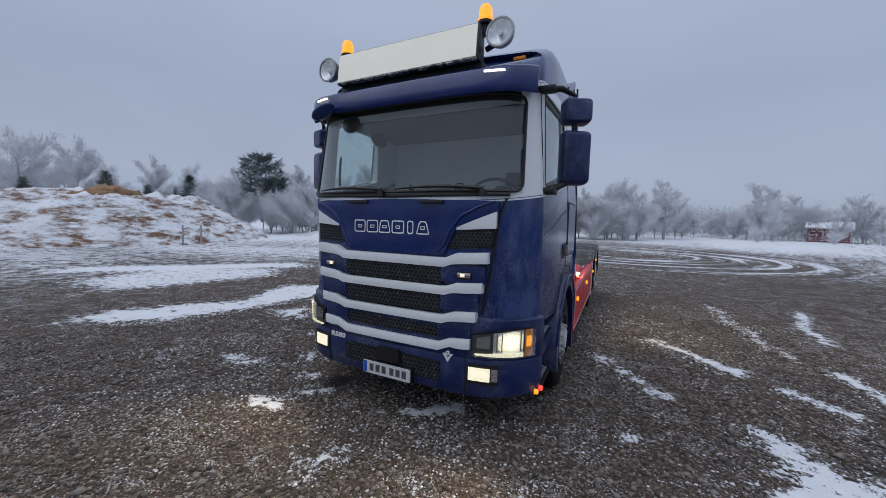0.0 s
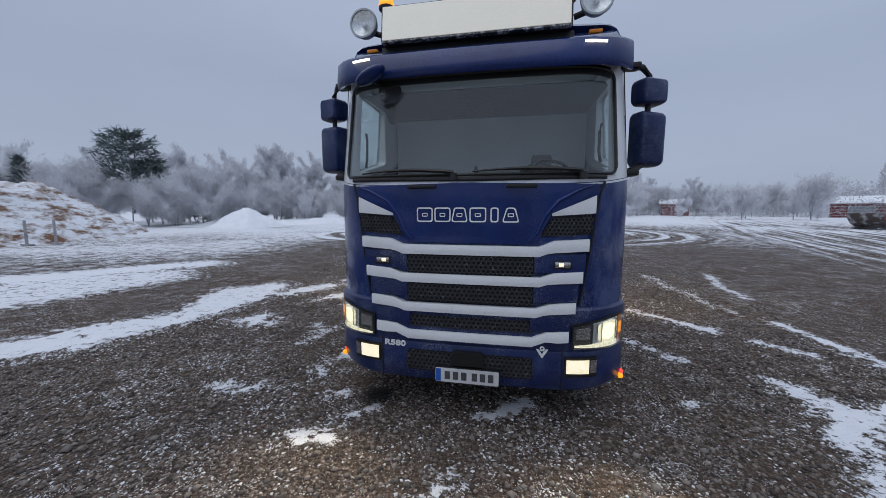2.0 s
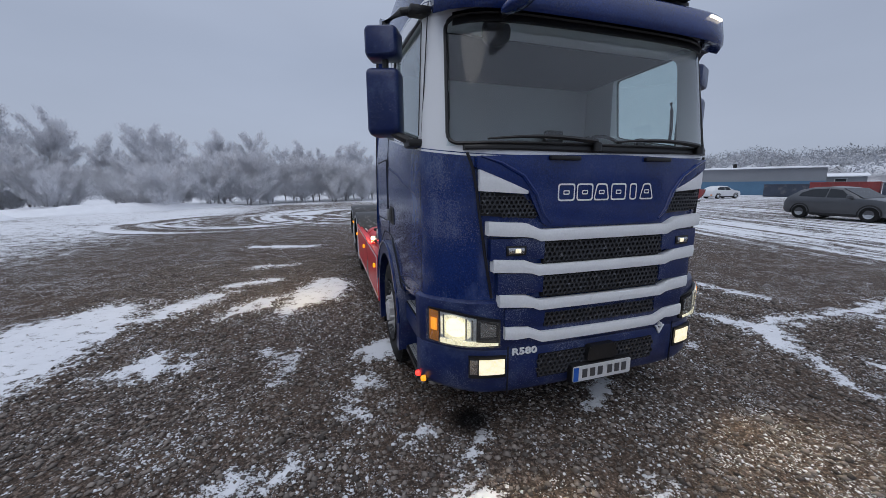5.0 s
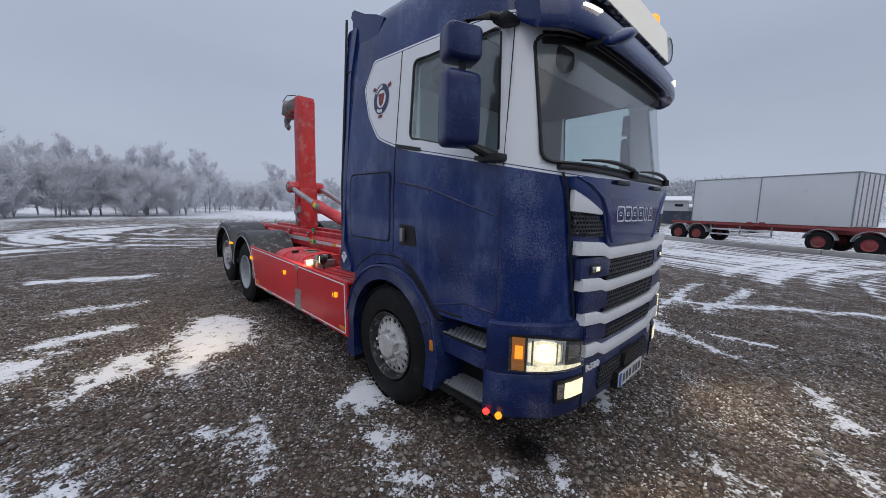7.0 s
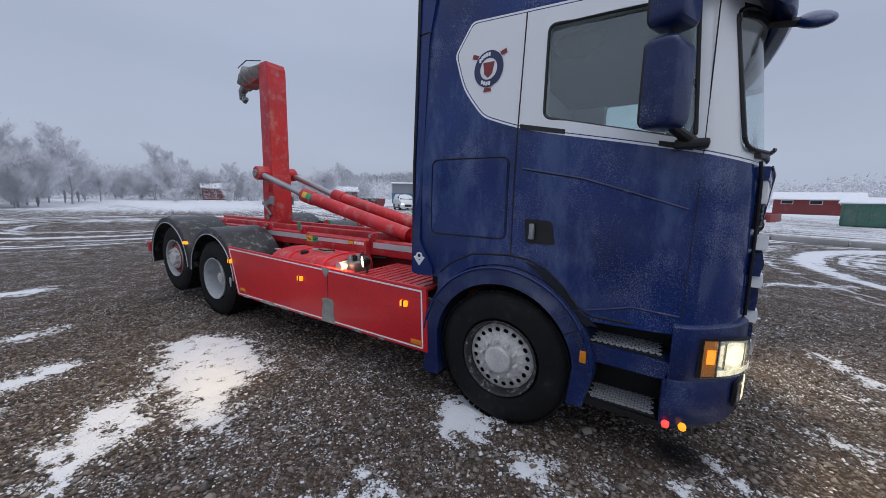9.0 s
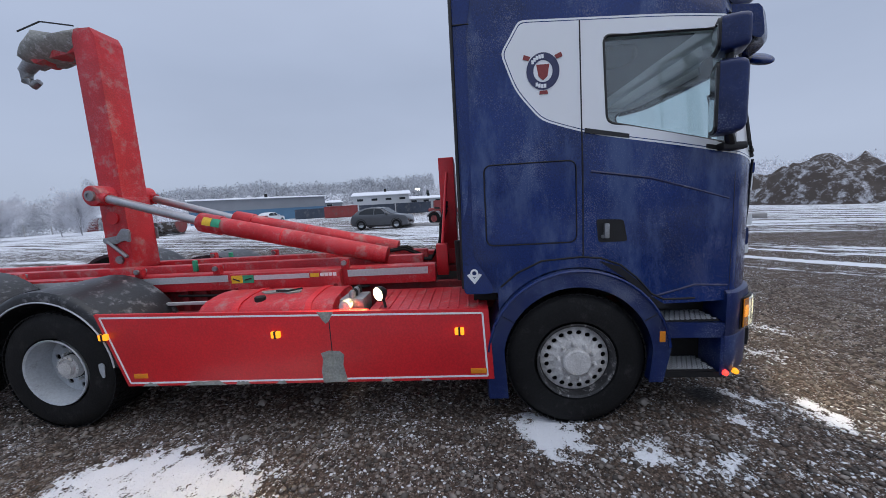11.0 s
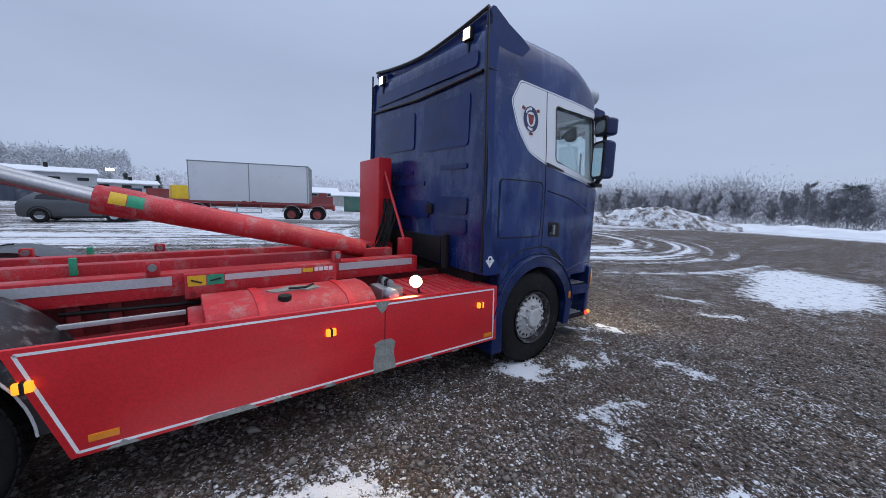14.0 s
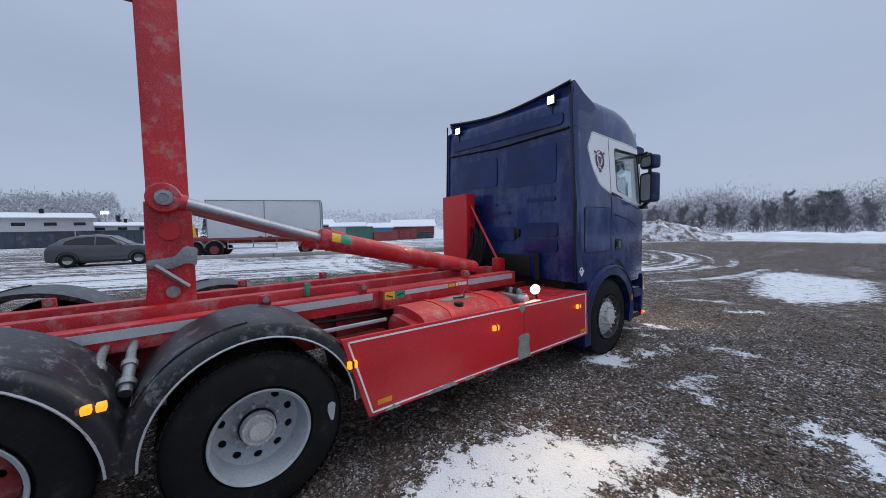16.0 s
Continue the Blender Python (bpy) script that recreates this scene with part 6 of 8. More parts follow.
    part("step_fascia", prism(rounded([(0.39, 0.655), (0.87, 0.665), (0.87, 0.785), (0.39, 0.765)], 0.02), *sorted((s * 0.95, s * 1.225)), "x", 0.015), BLUE_FROST, stepwell, "frosted blue step fascia")
    part("step_side", box(*sorted((s * 0.95, s * 1.225)), 0.39, 0.425, 0.36, 0.70, 0.012), BLUE_FROST, stepwell)
    part("step_base", prism(rounded([(0.40, 0.345), (0.86, 0.355), (0.86, 0.395), (0.40, 0.385)], 0.012), *sorted((s * 0.92, s * 1.22)), "x", 0.006), BLACK, stepwell)
    for z, yy0, yy1 in ((0.788, 0.43, 0.85), (0.402, 0.44, 0.84)):
        tread = part("step_tread", box(*sorted((s * 0.97, s * 1.21)), yy0, yy1, z - 0.012, z, 0.004), DARK, stepwell)
        bm = bmesh.new()
        for a in range(11):
            for b in range(7):
                cx0, cy0 = s * (0.985 + 0.034 * b), yy0 + 0.025 + 0.037 * a + (0.018 if b % 2 else 0)
                if cy0 > yy1 - 0.02:
                    continue
                o = [bm.verts.new((cx0 + 0.019 * math.cos(q), cy0 + 0.019 * math.sin(q), z + 0.006)) for q in steps(0, 2 * math.pi, 6)[:-1]]
                i = [bm.verts.new((cx0 + 0.011 * math.cos(q), cy0 + 0.011 * math.sin(q), z + 0.006)) for q in steps(0, 2 * math.pi, 6)[:-1]]
                j = [bm.verts.new((cx0 + 0.011 * math.cos(q), cy0 + 0.011 * math.sin(q), z + 0.0)) for q in steps(0, 2 * math.pi, 6)[:-1]]
                for k in range(6):
                    bm.faces.new((o[k], o[(k + 1) % 6], i[(k + 1) % 6], i[k]))
                    bm.faces.new((i[k], i[(k + 1) % 6], j[(k + 1) % 6], j[k]))
        part("tread_grid", bm, ALU, tread, "frosted open metal tread")
    for yy, zz, mm, nm in ((0.30, 0.385, AMBER, "corner_lamp"), (0.385, 0.385, RED_LENS, "step_lamp")):
        part(nm, lathe([(0, 0.0), (0, 0.022), (s * 0.024, 0.020), (s * 0.032, 0.012), (s * 0.034, 0.0)], 16, None, "x", (s * (1.195 if yy < 0.35 else 1.215), yy, zz)), mm, bumper, "small round lit side lamp")
    # front wheel arch
    outer = [(2.125, 0.25), (2.125, 0.62)] + [(1.46 + 0.665 * math.cos(radians(a)), 0.55 + 0.665 * math.sin(radians(a))) for a in range(8, 173, 6)] + [(0.795, 0.60), (0.845, 0.36)]
    inner = [(0.945, 0.36), (0.92, 0.60)] + [(1.46 + 0.545 * math.cos(radians(a)), 0.55 + 0.545 * math.sin(radians(a))) for a in range(172, 7, -6)] + [(2.00, 0.62), (1.98, 0.25)]
    bm = bmesh.new()
    pts = outer + inner
    m = len(outer)
    xa, xb = s * 0.92, s * 1.285
    va = [[bm.verts.new((xx, y, z)) for y, z in pts] for xx in (xa, s * 1.262, xb)]
    for v, (y, z) in zip(va[2], pts):
        v.co.y, v.co.z = y + (1.46 - y) * 0.012, z - 0.008
    n = len(pts)
    for r0, r1 in zip(va, va[1:]):
        for k in range(n):
            bm.faces.new((r0[k], r0[(k + 1) % n], r1[(k + 1) % n], r1[k]))
    for row in (va[0], va[2]):
        for k in range(m - 1):
            bm.faces.new((row[k], row[k + 1], row[n - 2 - k], row[n - 1 - k]))
    arch = part("wheel_arch", bm, BLUE_FROST, truck, "dark blue frosted front wheel arch", 40)
    part("arch_lip", tube([(s * 1.287, 1.46 + 0.655 * math.cos(radians(a)), 0.55 + 0.655 * math.sin(radians(a))) for a in range(6, 175, 6)], 0.012, 6), BLUE, arch)
    for a in (32, 150):
        part("arch_joint", tube([(s * 1.288, 1.46 + q * math.cos(radians(a)), 0.55 + q * math.sin(radians(a))) for q in (0.545, 0.665)], 0.004, 5), SEAM, arch)
    part("arch_reflector", box(*sorted((s * 1.283, s * 1.29)), 0.845, 0.885, 0.66, 0.74, 0.003), AMBER_DIM, arch)
    part("mud_flap", box(*sorted((s * 0.96, s * 1.24)), 2.05, 2.075, 0.16, 0.30), RUBBER, arch)


# ---- wheels ----
def tyre_mesh(width=0.30, r=0.512):
    h = width / 2
    prof = [(-h * 0.75, 0.285), (-h * 0.98, 0.31), (-h, 0.38), (-h * 0.97, 0.44), (-h * 0.86, 0.485), (-h * 0.80, 0.494), (-h * 0.74, r - 0.006), (-h * 0.4, r), (0, r + 0.002)]
    prof += [(-a, b) for a, b in reversed(prof[:-1])]
    bm = lathe(prof, 64)
    return bm


def tread_blocks(width=0.30, r=0.512):
    bm = bmesh.new()
    for ring, x in enumerate((-0.105, -0.055, 0.0, 0.055, 0.105)):
        for k in range(60):
            a0, a1 = 2 * math.pi * (k + 0.08 + 0.5 * (ring % 2)) / 60, 2 * math.pi * (k + 0.86 + 0.5 * (ring % 2)) / 60
            v = [bm.verts.new((x + dx, q * math.cos(a), q * math.sin(a))) for q in (r - 0.004, r + 0.006) for dx, a in ((-0.021, a0), (0.021, a0), (0.021, a1), (-0.021, a1))]
            for f in ((4, 5, 6, 7), (0, 1, 5, 4), (1, 2, 6, 5), (2, 3, 7, 6), (3, 0, 4, 7)):
                bm.faces.new([v[i] for i in f])
    return bm


def nuts(parent, x, ring, s, material, n=10, r=0.019, long=0.045):
    for k in range(n):
        a = 2 * math.pi * (k + 0.3) / n
        part("wheel_nut", lathe([(0, 0), (0, r), (s * 0.012, r), (s * 0.014, r * 0.75), (s * long, r * 0.7), (s * (long + 0.004), 0)], 8, None, "x", (x, ring * math.cos(a), ring * math.sin(a))), material, parent)


def holes_disc(s, xo, r0, r1, hole_ring, hole_r, n, material, name, parent, dish=0.0):
    """A wheel disc with open hand holes."""
    bm = bmesh.new()
    seg = n * 8
    inner = [bm.verts.new((xo + dish, r0 * math.cos(t), r0 * math.sin(t))) for t in steps(0, 2 * math.pi, seg)[:-1]]
    outer = [bm.verts.new((xo, r1 * math.cos(t), r1 * math.sin(t))) for t in steps(0, 2 * math.pi, seg)[:-1]]
    for h in range(n):
        a0 = 2 * math.pi * (h + 0.5) / n
        c = Vector((0, math.cos(a0), math.sin(a0))) * hole_ring
        rad, tan = Vector((0, math.cos(a0), math.sin(a0))), Vector((0, -math.sin(a0), math.cos(a0)))
        rim = []
        for k in range(16):
            t = 2 * math.pi * k / 16 + math.pi
            q = c + tan * (math.cos(t + math.pi / 2) * hole_r * 1.15) * -1 + rad * (math.sin(t + math.pi / 2) * hole_r)
            rim.append(q)
        # eight steps along the inner edge meet the lower half, eight along the outer edge the upper half
        seq_in = [inner[(h * 8 + k) % seg] for k in range(9)]
        seq_out = [outer[(h * 8 + k) % seg] for k in range(9)]
        ring = sorted(rim, key=lambda q: math.atan2((q - c).dot(rad), (q - c).dot(tan)))
        vs = [bm.verts.new((xo + dish * 0.5, q.y, q.z)) for q in ring]
        back = [bm.verts.new((xo + dish * 0.5 - s * 0.012, q.y, q.z)) for q in ring]
        for k in range(16):
            bm.faces.new((vs[k], vs[(k + 1) % 16], back[(k + 1) % 16], back[k]))
        # angle order starts at -180 degrees: the tangent's negative side, going through the inner half first
        low_half, high_half = vs[0:9], [vs[(8 + k) % 16] for k in range(9)]
        for k in range(8):
            bm.faces.new((seq_in[k], seq_in[k + 1], low_half[k + 1], low_half[k]))
        high_half.reverse()
        for k in range(8):
            bm.faces.new((seq_out[k], seq_out[k + 1], high_half[k + 1], high_half[k]))
        bm.faces.new((seq_in[0], low_half[0], seq_out[0])) if low_half[0] is high_half[0] else None
        bm.faces.new((seq_in[8], low_half[8], seq_out[8])) if low_half[8] is high_half[8] else None
    return part(name, bm, material, parent)


def wheel(y, s, style, disc_mat, rim_mat, z=0.508):
    """A wheel as part of the truck: tyre, rim, disc, hub and nuts."""
    cx = s * 1.10
    w = part("wheel", tyre_mesh(), RUBBER, truck, {"front": "black tyre on a salt-dusted convex rim", "drive": "black tyre on a deep-dished grey rim", "tag": "black tyre on a red rim"}[style])
    w.matrix_basis = pose(cx, y, z)
    part("tread", tread_blocks(), RUBBER, w)
    part("rim", lathe([(s * 0.150, 0.292), (s * 0.158, 0.288), (s * 0.150, 0.272), (s * 0.10, 0.262), (s * -0.12, 0.250)], 56), rim_mat, w)
    if style == "drive":
        holes_disc(s, s * -0.030, 0.150, 0.257, 0.205, 0.023, 10, disc_mat, "disc", w, -s * 0.02)
        part("hub_plate", lathe([(s * -0.051, 0.152), (s * -0.049, 0.118), (s * -0.015, 0.112), (s * -0.010, 0.0)], 40), disc_mat, w)
        part("hub_ring", lathe([(s * -0.013, 0.114), (s * 0.012, 0.112), (s * 0.012, 0.0)], 32), DARK, w)
        part("hub", lathe([(s * 0.010, 0.106), (s * 0.055, 0.100), (s * 0.060, 0.084), (s * 0.050, 0.078), (s * 0.050, 0.064), (s * 0.080, 0.060), (s * 0.086, 0.046), (s * 0.086, 0.0)], 32), SALT, w, "pale planetary hub with bolt ring")
        nuts(w, s * -0.031, 0.134, s, SALT, 10, 0.015, 0.035)
        nuts(w, s * 0.052, 0.091, s, SALT, 12, 0.009, 0.014)
        part("inner_wheel", lathe([(-s * 0.18, 0.28), (-s * 0.18, 0.50), (-s * 0.20, 0.512), (-s * 0.46, 0.512), (-s * 0.48, 0.49), (-s * 0.48, 0.28)], 48), RUBBER, w)
        part("tyre_label", prism(rounded([(-0.405, 0.02), (-0.425, -0.05), (-0.445, -0.05), (-0.462, 0.06), (-0.44, 0.08), (-0.41, 0.07)], 0.01), *sorted((s * 0.146, s * 0.152)), "x"), RIM, w)
    else:
        holes_disc(s, s * 0.085, 0.165, 0.255, 0.212, 0.018, 10 if style == "tag" else 20, disc_mat, "disc", w, s * 0.045)
        part("hub_plate", lathe([(s * 0.128, 0.168), (s * 0.135, 0.155), (s * 0.135, 0.10)], 40), disc_mat if style == "front" else SALT, w)
        part("hub", lathe([(s * 0.132, 0.108), (s * 0.175, 0.102), (s * 0.185, 0.09), (s * 0.186, 0.0)], 36), SALT, w, "salt-covered hub cap")
        nuts(w, s * 0.135, 0.136, s, SALT)
        part("inside", lathe([(s * 0.02, 0.25), (s * 0.02, 0.0)], 32), DARK, w)
    if style == "drive":
        part("inside", lathe([(-s * 0.075, 0.25), (-s * 0.075, 0.0)], 32), DARK, w)


RIM_RED = mat("dull_red_rim", (0.22, 0.022, 0.024), 0.5, 0, 0.25, 6, 0.05, 60, 0, (0.25, 0.18, 0.17), 0.35, 12)
RIM_DARK = mat("sooty_rim", (0.035, 0.035, 0.037), 0.6, 0.1, 0.4, 9, 0.2, 60, 0, (0.45, 0.44, 0.43), 0.4, 18)
for s in (-1, 1):
    wheel(1.46, s, "front", SALT, RIM_DARK)
    wheel(5.74, s, "drive", RIM, RIM)
    wheel(6.97, s, "tag", RIM_RED, RIM, 0.66)  # the third axle is lifted clear of the ground

# ---- chassis, skirts and mudguards ----
TANK_END = 4.46
for s in (-1, 1):
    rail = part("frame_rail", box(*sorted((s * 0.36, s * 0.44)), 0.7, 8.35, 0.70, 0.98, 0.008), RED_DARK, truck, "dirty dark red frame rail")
    for k in range(14):
        part("rail_bolt", lathe([(0, 0), (0, 0.016), (s * 0.015, 0.014), (s * 0.017, 0)], 6, None, "x", (s * 0.44, 4.2 + 0.30 * k, 0.78 + 0.12 * (k % 2))), RED_DARK, rail)
    sub = part("subframe_rail", box(*sorted((s * 0.40, s * 0.54)), 2.55, 8.45, 1.0, 1.17, 0.01), RED_WORN, truck, "red hooklift subframe rail")
    part("light_strip", box(*sorted((s * 0.539, s * 0.546)), 2.62, 3.40, 1.085, 1.15), ALU, sub, "pale reflective strip")
    part("light_strip", box(*sorted((s * 0.539, s * 0.546)), 4.62, 8.40, 1.085, 1.15), ALU, sub, "pale reflective strip")
    lock = part("side_lock_box", box(*sorted((s * 0.54, s * 0.615)), 3.45, 4.55, 0.985, 1.17, 0.012), RED_WORN, truck, "red lock box with warning stickers")
    part("lock_strip", box(*sorted((s * 0.614, s * 0.619)), 3.75, 4.30, 1.105, 1.15), ALU, lock)
    part("warning_sticker", box(*sorted((s * 0.614, s * 0.619)), 4.42, 4.53, 1.08, 1.155), YELLOW, lock)
    part("warning_sticker", box(*sorted((s * 0.614, s * 0.619)), 4.305, 4.415, 1.08, 1.155), GREEN, lock)
    part("sticker_bar", tube([(s * 0.62, 4.445, 1.10), (s * 0.62, 4.51, 1.125)], 0.007, 5), INK, lock)
    part("sticker_bar", tube([(s * 0.62, 4.325, 1.125), (s * 0.62, 4.395, 1.11)], 0.007, 5), INK, lock)
    part("sticker", box(*sorted((s * 0.614, s * 0.619)), 3.655, 3.74, 1.112, 1.146), YELLOW, lock)
    for k in range(4):
        part("maker_bar", box(*sorted((s * 0.614, s * 0.619)), 3.485 + 0.041 * k, 3.518 + 0.041 * k, 1.115, 1.148), WHITE, lock)
    for yy in (3.50, 4.50):
        part("lock_bolt", lathe([(0, 0), (0, 0.022), (s * 0.012, 0.02), (s * 0.014, 0)], 10, None, "x", (s * 0.615, yy, 1.02)), RED_DARK, lock)
    for yy in (3.42, 4.72, 5.55, 6.9):
        lug = part("guide_lug", box(*sorted((s * 0.50, s * 0.56)), yy - 0.04, yy + 0.04, 1.16, 1.26, 0.015), RED_WORN, sub)
        part("lug_pin", lathe([(-0.02, 0), (-0.02, 0.025), (0.085, 0.025), (0.085, 0)], 12, None, "x", (s * 0.53 - 0.03, yy, 1.225)), STEEL, lug)
    for yy in (4.9, 5.1, 5.35, 6.35, 6.6):
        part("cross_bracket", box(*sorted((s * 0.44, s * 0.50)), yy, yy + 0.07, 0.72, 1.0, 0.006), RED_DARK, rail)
    part("air_line", tube([(s * 0.52, 3.2, 0.98), (s * 0.54, 4.2, 0.93), (s * 0.50, 5.2, 0.95)], 0.014, 6), DARK, rail)
    # skirt with a thin white line round its edge
    face = [(2.075, 0.405), (2.10, 0.955), (5.24, 1.015), (5.05, 0.40)]
    skirt = part("side_skirt", prism(face, *sorted((s * 1.265, s * 1.295)), "x", 0.006), RED, truck, "glossy red side skirt with white pinstripe")
    for (a, b) in (((2.125, 0.435), (2.145, 0.925)), ((2.145, 0.925), (5.19, 0.985)), ((5.19, 0.985), (5.02, 0.43)), ((5.02, 0.43), (2.125, 0.435))):
        dy, dz = b[0] - a[0], b[1] - a[1]
        ln = math.hypot(dy, dz)
        ny, nz = -dz / ln * 0.007, dy / ln * 0.007
        part("pinstripe", prism([(a[0] + ny, a[1] + nz), (b[0] + ny, b[1] + nz), (b[0] - ny, b[1] - nz), (a[0] - ny, a[1] - nz)], *sorted((s * 1.29, s * 1.2975)), "x"), WHITE, skirt)
    part("skirt_joint", box(*sorted((s * 1.29, s * 1.2968)), 3.305, 3.312, 0.41, 0.97), SEAM, skirt)
    if s < 0:
        rw = random.Random(3)
        wear = [(3.205, 0.41), (3.40, 0.405), (3.405, 0.50), (3.385, 0.60), (3.40, 0.645), (3.34, 0.665), (3.25, 0.66), (3.215, 0.63), (3.23, 0.55)]
        part("worn_patch", prism(wear, -1.2985, -1.29, "x"), BARE, skirt, "bare worn metal patch")
        part("worn_patch", prism([(3.27, 0.972), (3.40, 0.975), (3.36, 0.91), (3.335, 0.88), (3.31, 0.90)], -1.2985, -1.29, "x"), BARE, skirt)
        for yy, ln, hh in ((4.20, 0.36, 0.05), (4.78, 0.14, 0.04), (4.0, 0.12, 0.035), (2.85, 0.10, 0.03), (2.55, 0.08, 0.025), (3.7, 0.09, 0.03)):
            rough = [(yy, 0.402), (yy + ln, 0.402)] + [(yy + ln * (1 - k / 6), 0.402 + hh * (0.35 + 0.65 * rw.random())) for k in range(1, 6)]
            part("chipped_edge", prism(rough, -1.2985, -1.29, "x"), BARE, skirt)
    part("reflector", box(*sorted((s * 1.29, s * 1.300)), 2.13, 2.25, 0.455, 0.495, 0.003), AMBER_DIM, skirt)
    part("reflector", box(*sorted((s * 1.29, s * 1.300)), 4.86, 4.98, 0.47, 0.51, 0.003), AMBER_DIM, skirt)
    for yy, zz in ((2.32, 0.795), (3.735, 0.81), (5.17, 0.83)):
        lamp = part("side_marker", box(*sorted((s * 1.29, s * 1.325)), yy - 0.035, yy + 0.035, zz - 0.026, zz + 0.026, 0.01), AMBER, skirt, "lit amber side marker")
        part("marker_clip", box(*sorted((s * 1.29, s * 1.329)), yy - 0.008, yy + 0.008, zz - 0.03, zz + 0.03, 0.003), BLACK, lamp)
    # deck, tank and fittings between skirt and frame
    deck = part("deck_plate", box(*sorted((s * 0.56, s * 1.268)), 2.10, 3.02, 0.925, 0.948, 0.004), RED_WORN, truck, "red ribbed deck plate")
    for k in range(11):
        part("deck_rib", box(*sorted((s * 0.62, s * 1.22)), 2.16 + 0.078 * k, 2.175 + 0.078 * k, 0.945, 0.956, 0.003), RED_WORN, deck)
    part("deck_edge", box(*sorted((s * 1.20, s * 1.268)), 3.02, 5.18, 0.93, 0.965, 0.006), RED, deck)
    tank = part("tank", prism(rounded([(s * 0.62, 0.45), (s * 1.22, 0.45), (s * 1.24, 0.80), (s * 1.16, 1.01), (s * 0.90, 1.050), (s * 0.64, 1.035)], 0.09), 3.32, TANK_END, "y", 0.02), RED_WORN, truck, "red painted tank with worn top")
    for yy in (3.50, TANK_END - 0.35):
        part("tank_strap", prism(rounded([(s * 0.612, 0.44), (s * 1.228, 0.44), (s * 1.248, 0.80), (s * 1.165, 1.018), (s * 0.90, 1.059), (s * 0.632, 1.043)], 0.09), yy, yy + 0.055, "y", 0.004), RED, tank)
    part("tank_cap", lathe([(1.0, 0.045), (1.050, 0.045), (1.056, 0.036), (1.056, 0)], 20, None, "z", (s * 1.06, 3.98, 0.0)), DARK, tank)
    part("worn_top", prism(rounded([(s * 0.84, 3.72), (s * 0.93, 3.69), (s * 0.96, 3.80), (s * 0.92, 3.86), (s * 0.95, 4.00), (s * 0.88, 4.08), (s * 0.85, 3.98), (s * 0.80, 3.90)], 0.02), 1.03, 1.0535, "z"), BARE, tank, "bare scuffed patch on the tank top")
    part("tank_step", tube([(s * 0.84, 3.72, 1.058), (s * 0.93, 3.80, 1.061), (s * 0.91, 3.92, 1.060)], 0.009, 6), DARK, tank)
    part("tank_end", prism(rounded([(s * 0.66, 0.50), (s * 1.19, 0.50), (s * 1.20, 0.78), (s * 1.12, 0.95), (s * 0.70, 0.975)], 0.08), TANK_END - 0.02, TANK_END + 0.08, "y", 0.03), RED_WORN, tank)
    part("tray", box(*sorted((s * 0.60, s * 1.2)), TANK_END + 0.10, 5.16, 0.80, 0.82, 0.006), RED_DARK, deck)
    for xx in (0.66, 1.12):
        part("tray_bar", box(*sorted((s * xx, s * (xx + 0.03))), TANK_END + 0.09, 5.18, 0.90, 0.93, 0.006), ALU, deck)
    pump = part("valve_block", box(*sorted((s * 0.92, s * 1.16)), 3.07, 3.27, 0.90, 1.03, 0.02), STEEL, truck, "grey hydraulic valve block")
    for k in range(4):
        part("valve", lathe([(0, 0), (0, 0.028), (0.05, 0.028), (0.07, 0.016), (0.075, 0)], 12, None, "z", (s * (0.95 + 0.055 * k), 3.17, 1.02)), STEEL if k % 2 else DARK, pump)
    part("filter", lathe([(0, 0), (0, 0.045), (s * 0.10, 0.045), (s * 0.11, 0)], 16, None, "x", (s * 1.14, 3.20, 0.99)), RIM, pump)
    dirv = Vector((s * 0.78, 0.60, -0.10)).normalized()
    c = Vector((s * 1.16, 2.95, 1.06))
    wl_part = part("work_lamp", tube([c - dirv * 0.07, c - dirv * 0.04, c - dirv * 0.005, c], [0.03, 0.055, 0.062, 0.062], 20), BLACK, truck, "round lit work lamp")
    part("lamp_face", tube([c, c + dirv * 0.006, c + dirv * 0.012], [0.056, 0.052, 0.03], 20), LAMP, wl_part)
    part("lamp_foot", tube([c - dirv * 0.04, Vector((s * 1.15, 2.90, 0.94))], 0.012, 6), BLACK, wl_part)
    # rear mudguards with pale edging
    for yc, zc, rg, lo_a, hi_a in ((5.735, 0.545, 0.587, 2, 178), (7.07, 0.58, 0.635, -5, 179)):
        pts_o = [(yc + (rg + 0.088) * math.cos(radians(a)), zc + (rg + 0.088) * math.sin(radians(a))) for a in steps(lo_a, hi_a, 34)]
        pts_i = [(yc + (rg + 0.05) * math.cos(radians(a)), zc + (rg + 0.05) * math.sin(radians(a))) for a in steps(lo_a, hi_a, 34)]
        pts_l = [(yc + rg * math.cos(radians(a)), zc + rg * math.sin(radians(a))) for a in steps(lo_a, hi_a, 34)]
        bm = bmesh.new()
        sect = []
        for (yo, zo), (yi, zi), (yl, zl) in zip(pts_o, pts_i, pts_l):
            ring = [(s * 0.62, yo, zo), (s * 0.62, yi, zi), (s * 1.255, yi, zi), (s * 1.265, yl, zl), (s * 1.285, yl, zl), (s * 1.292, yi, zi), (s * 1.272, yo + (yc - yo) * 0.012, zo - 0.006), (s * 1.22, yo, zo)]
            sect.append([bm.verts.new(p) for p in ring])
        for a, b in zip(sect, sect[1:]):
            for k in range(8):
                bm.faces.new((a[k], a[(k + 1) % 8], b[(k + 1) % 8], b[k]))
        bm.faces.new(sect[0])
        bm.faces.new(sect[-1][::-1])
        guard = part("mudguard", bm, FENDER, truck, "worn black rubber mudguard with pale edging", 50)
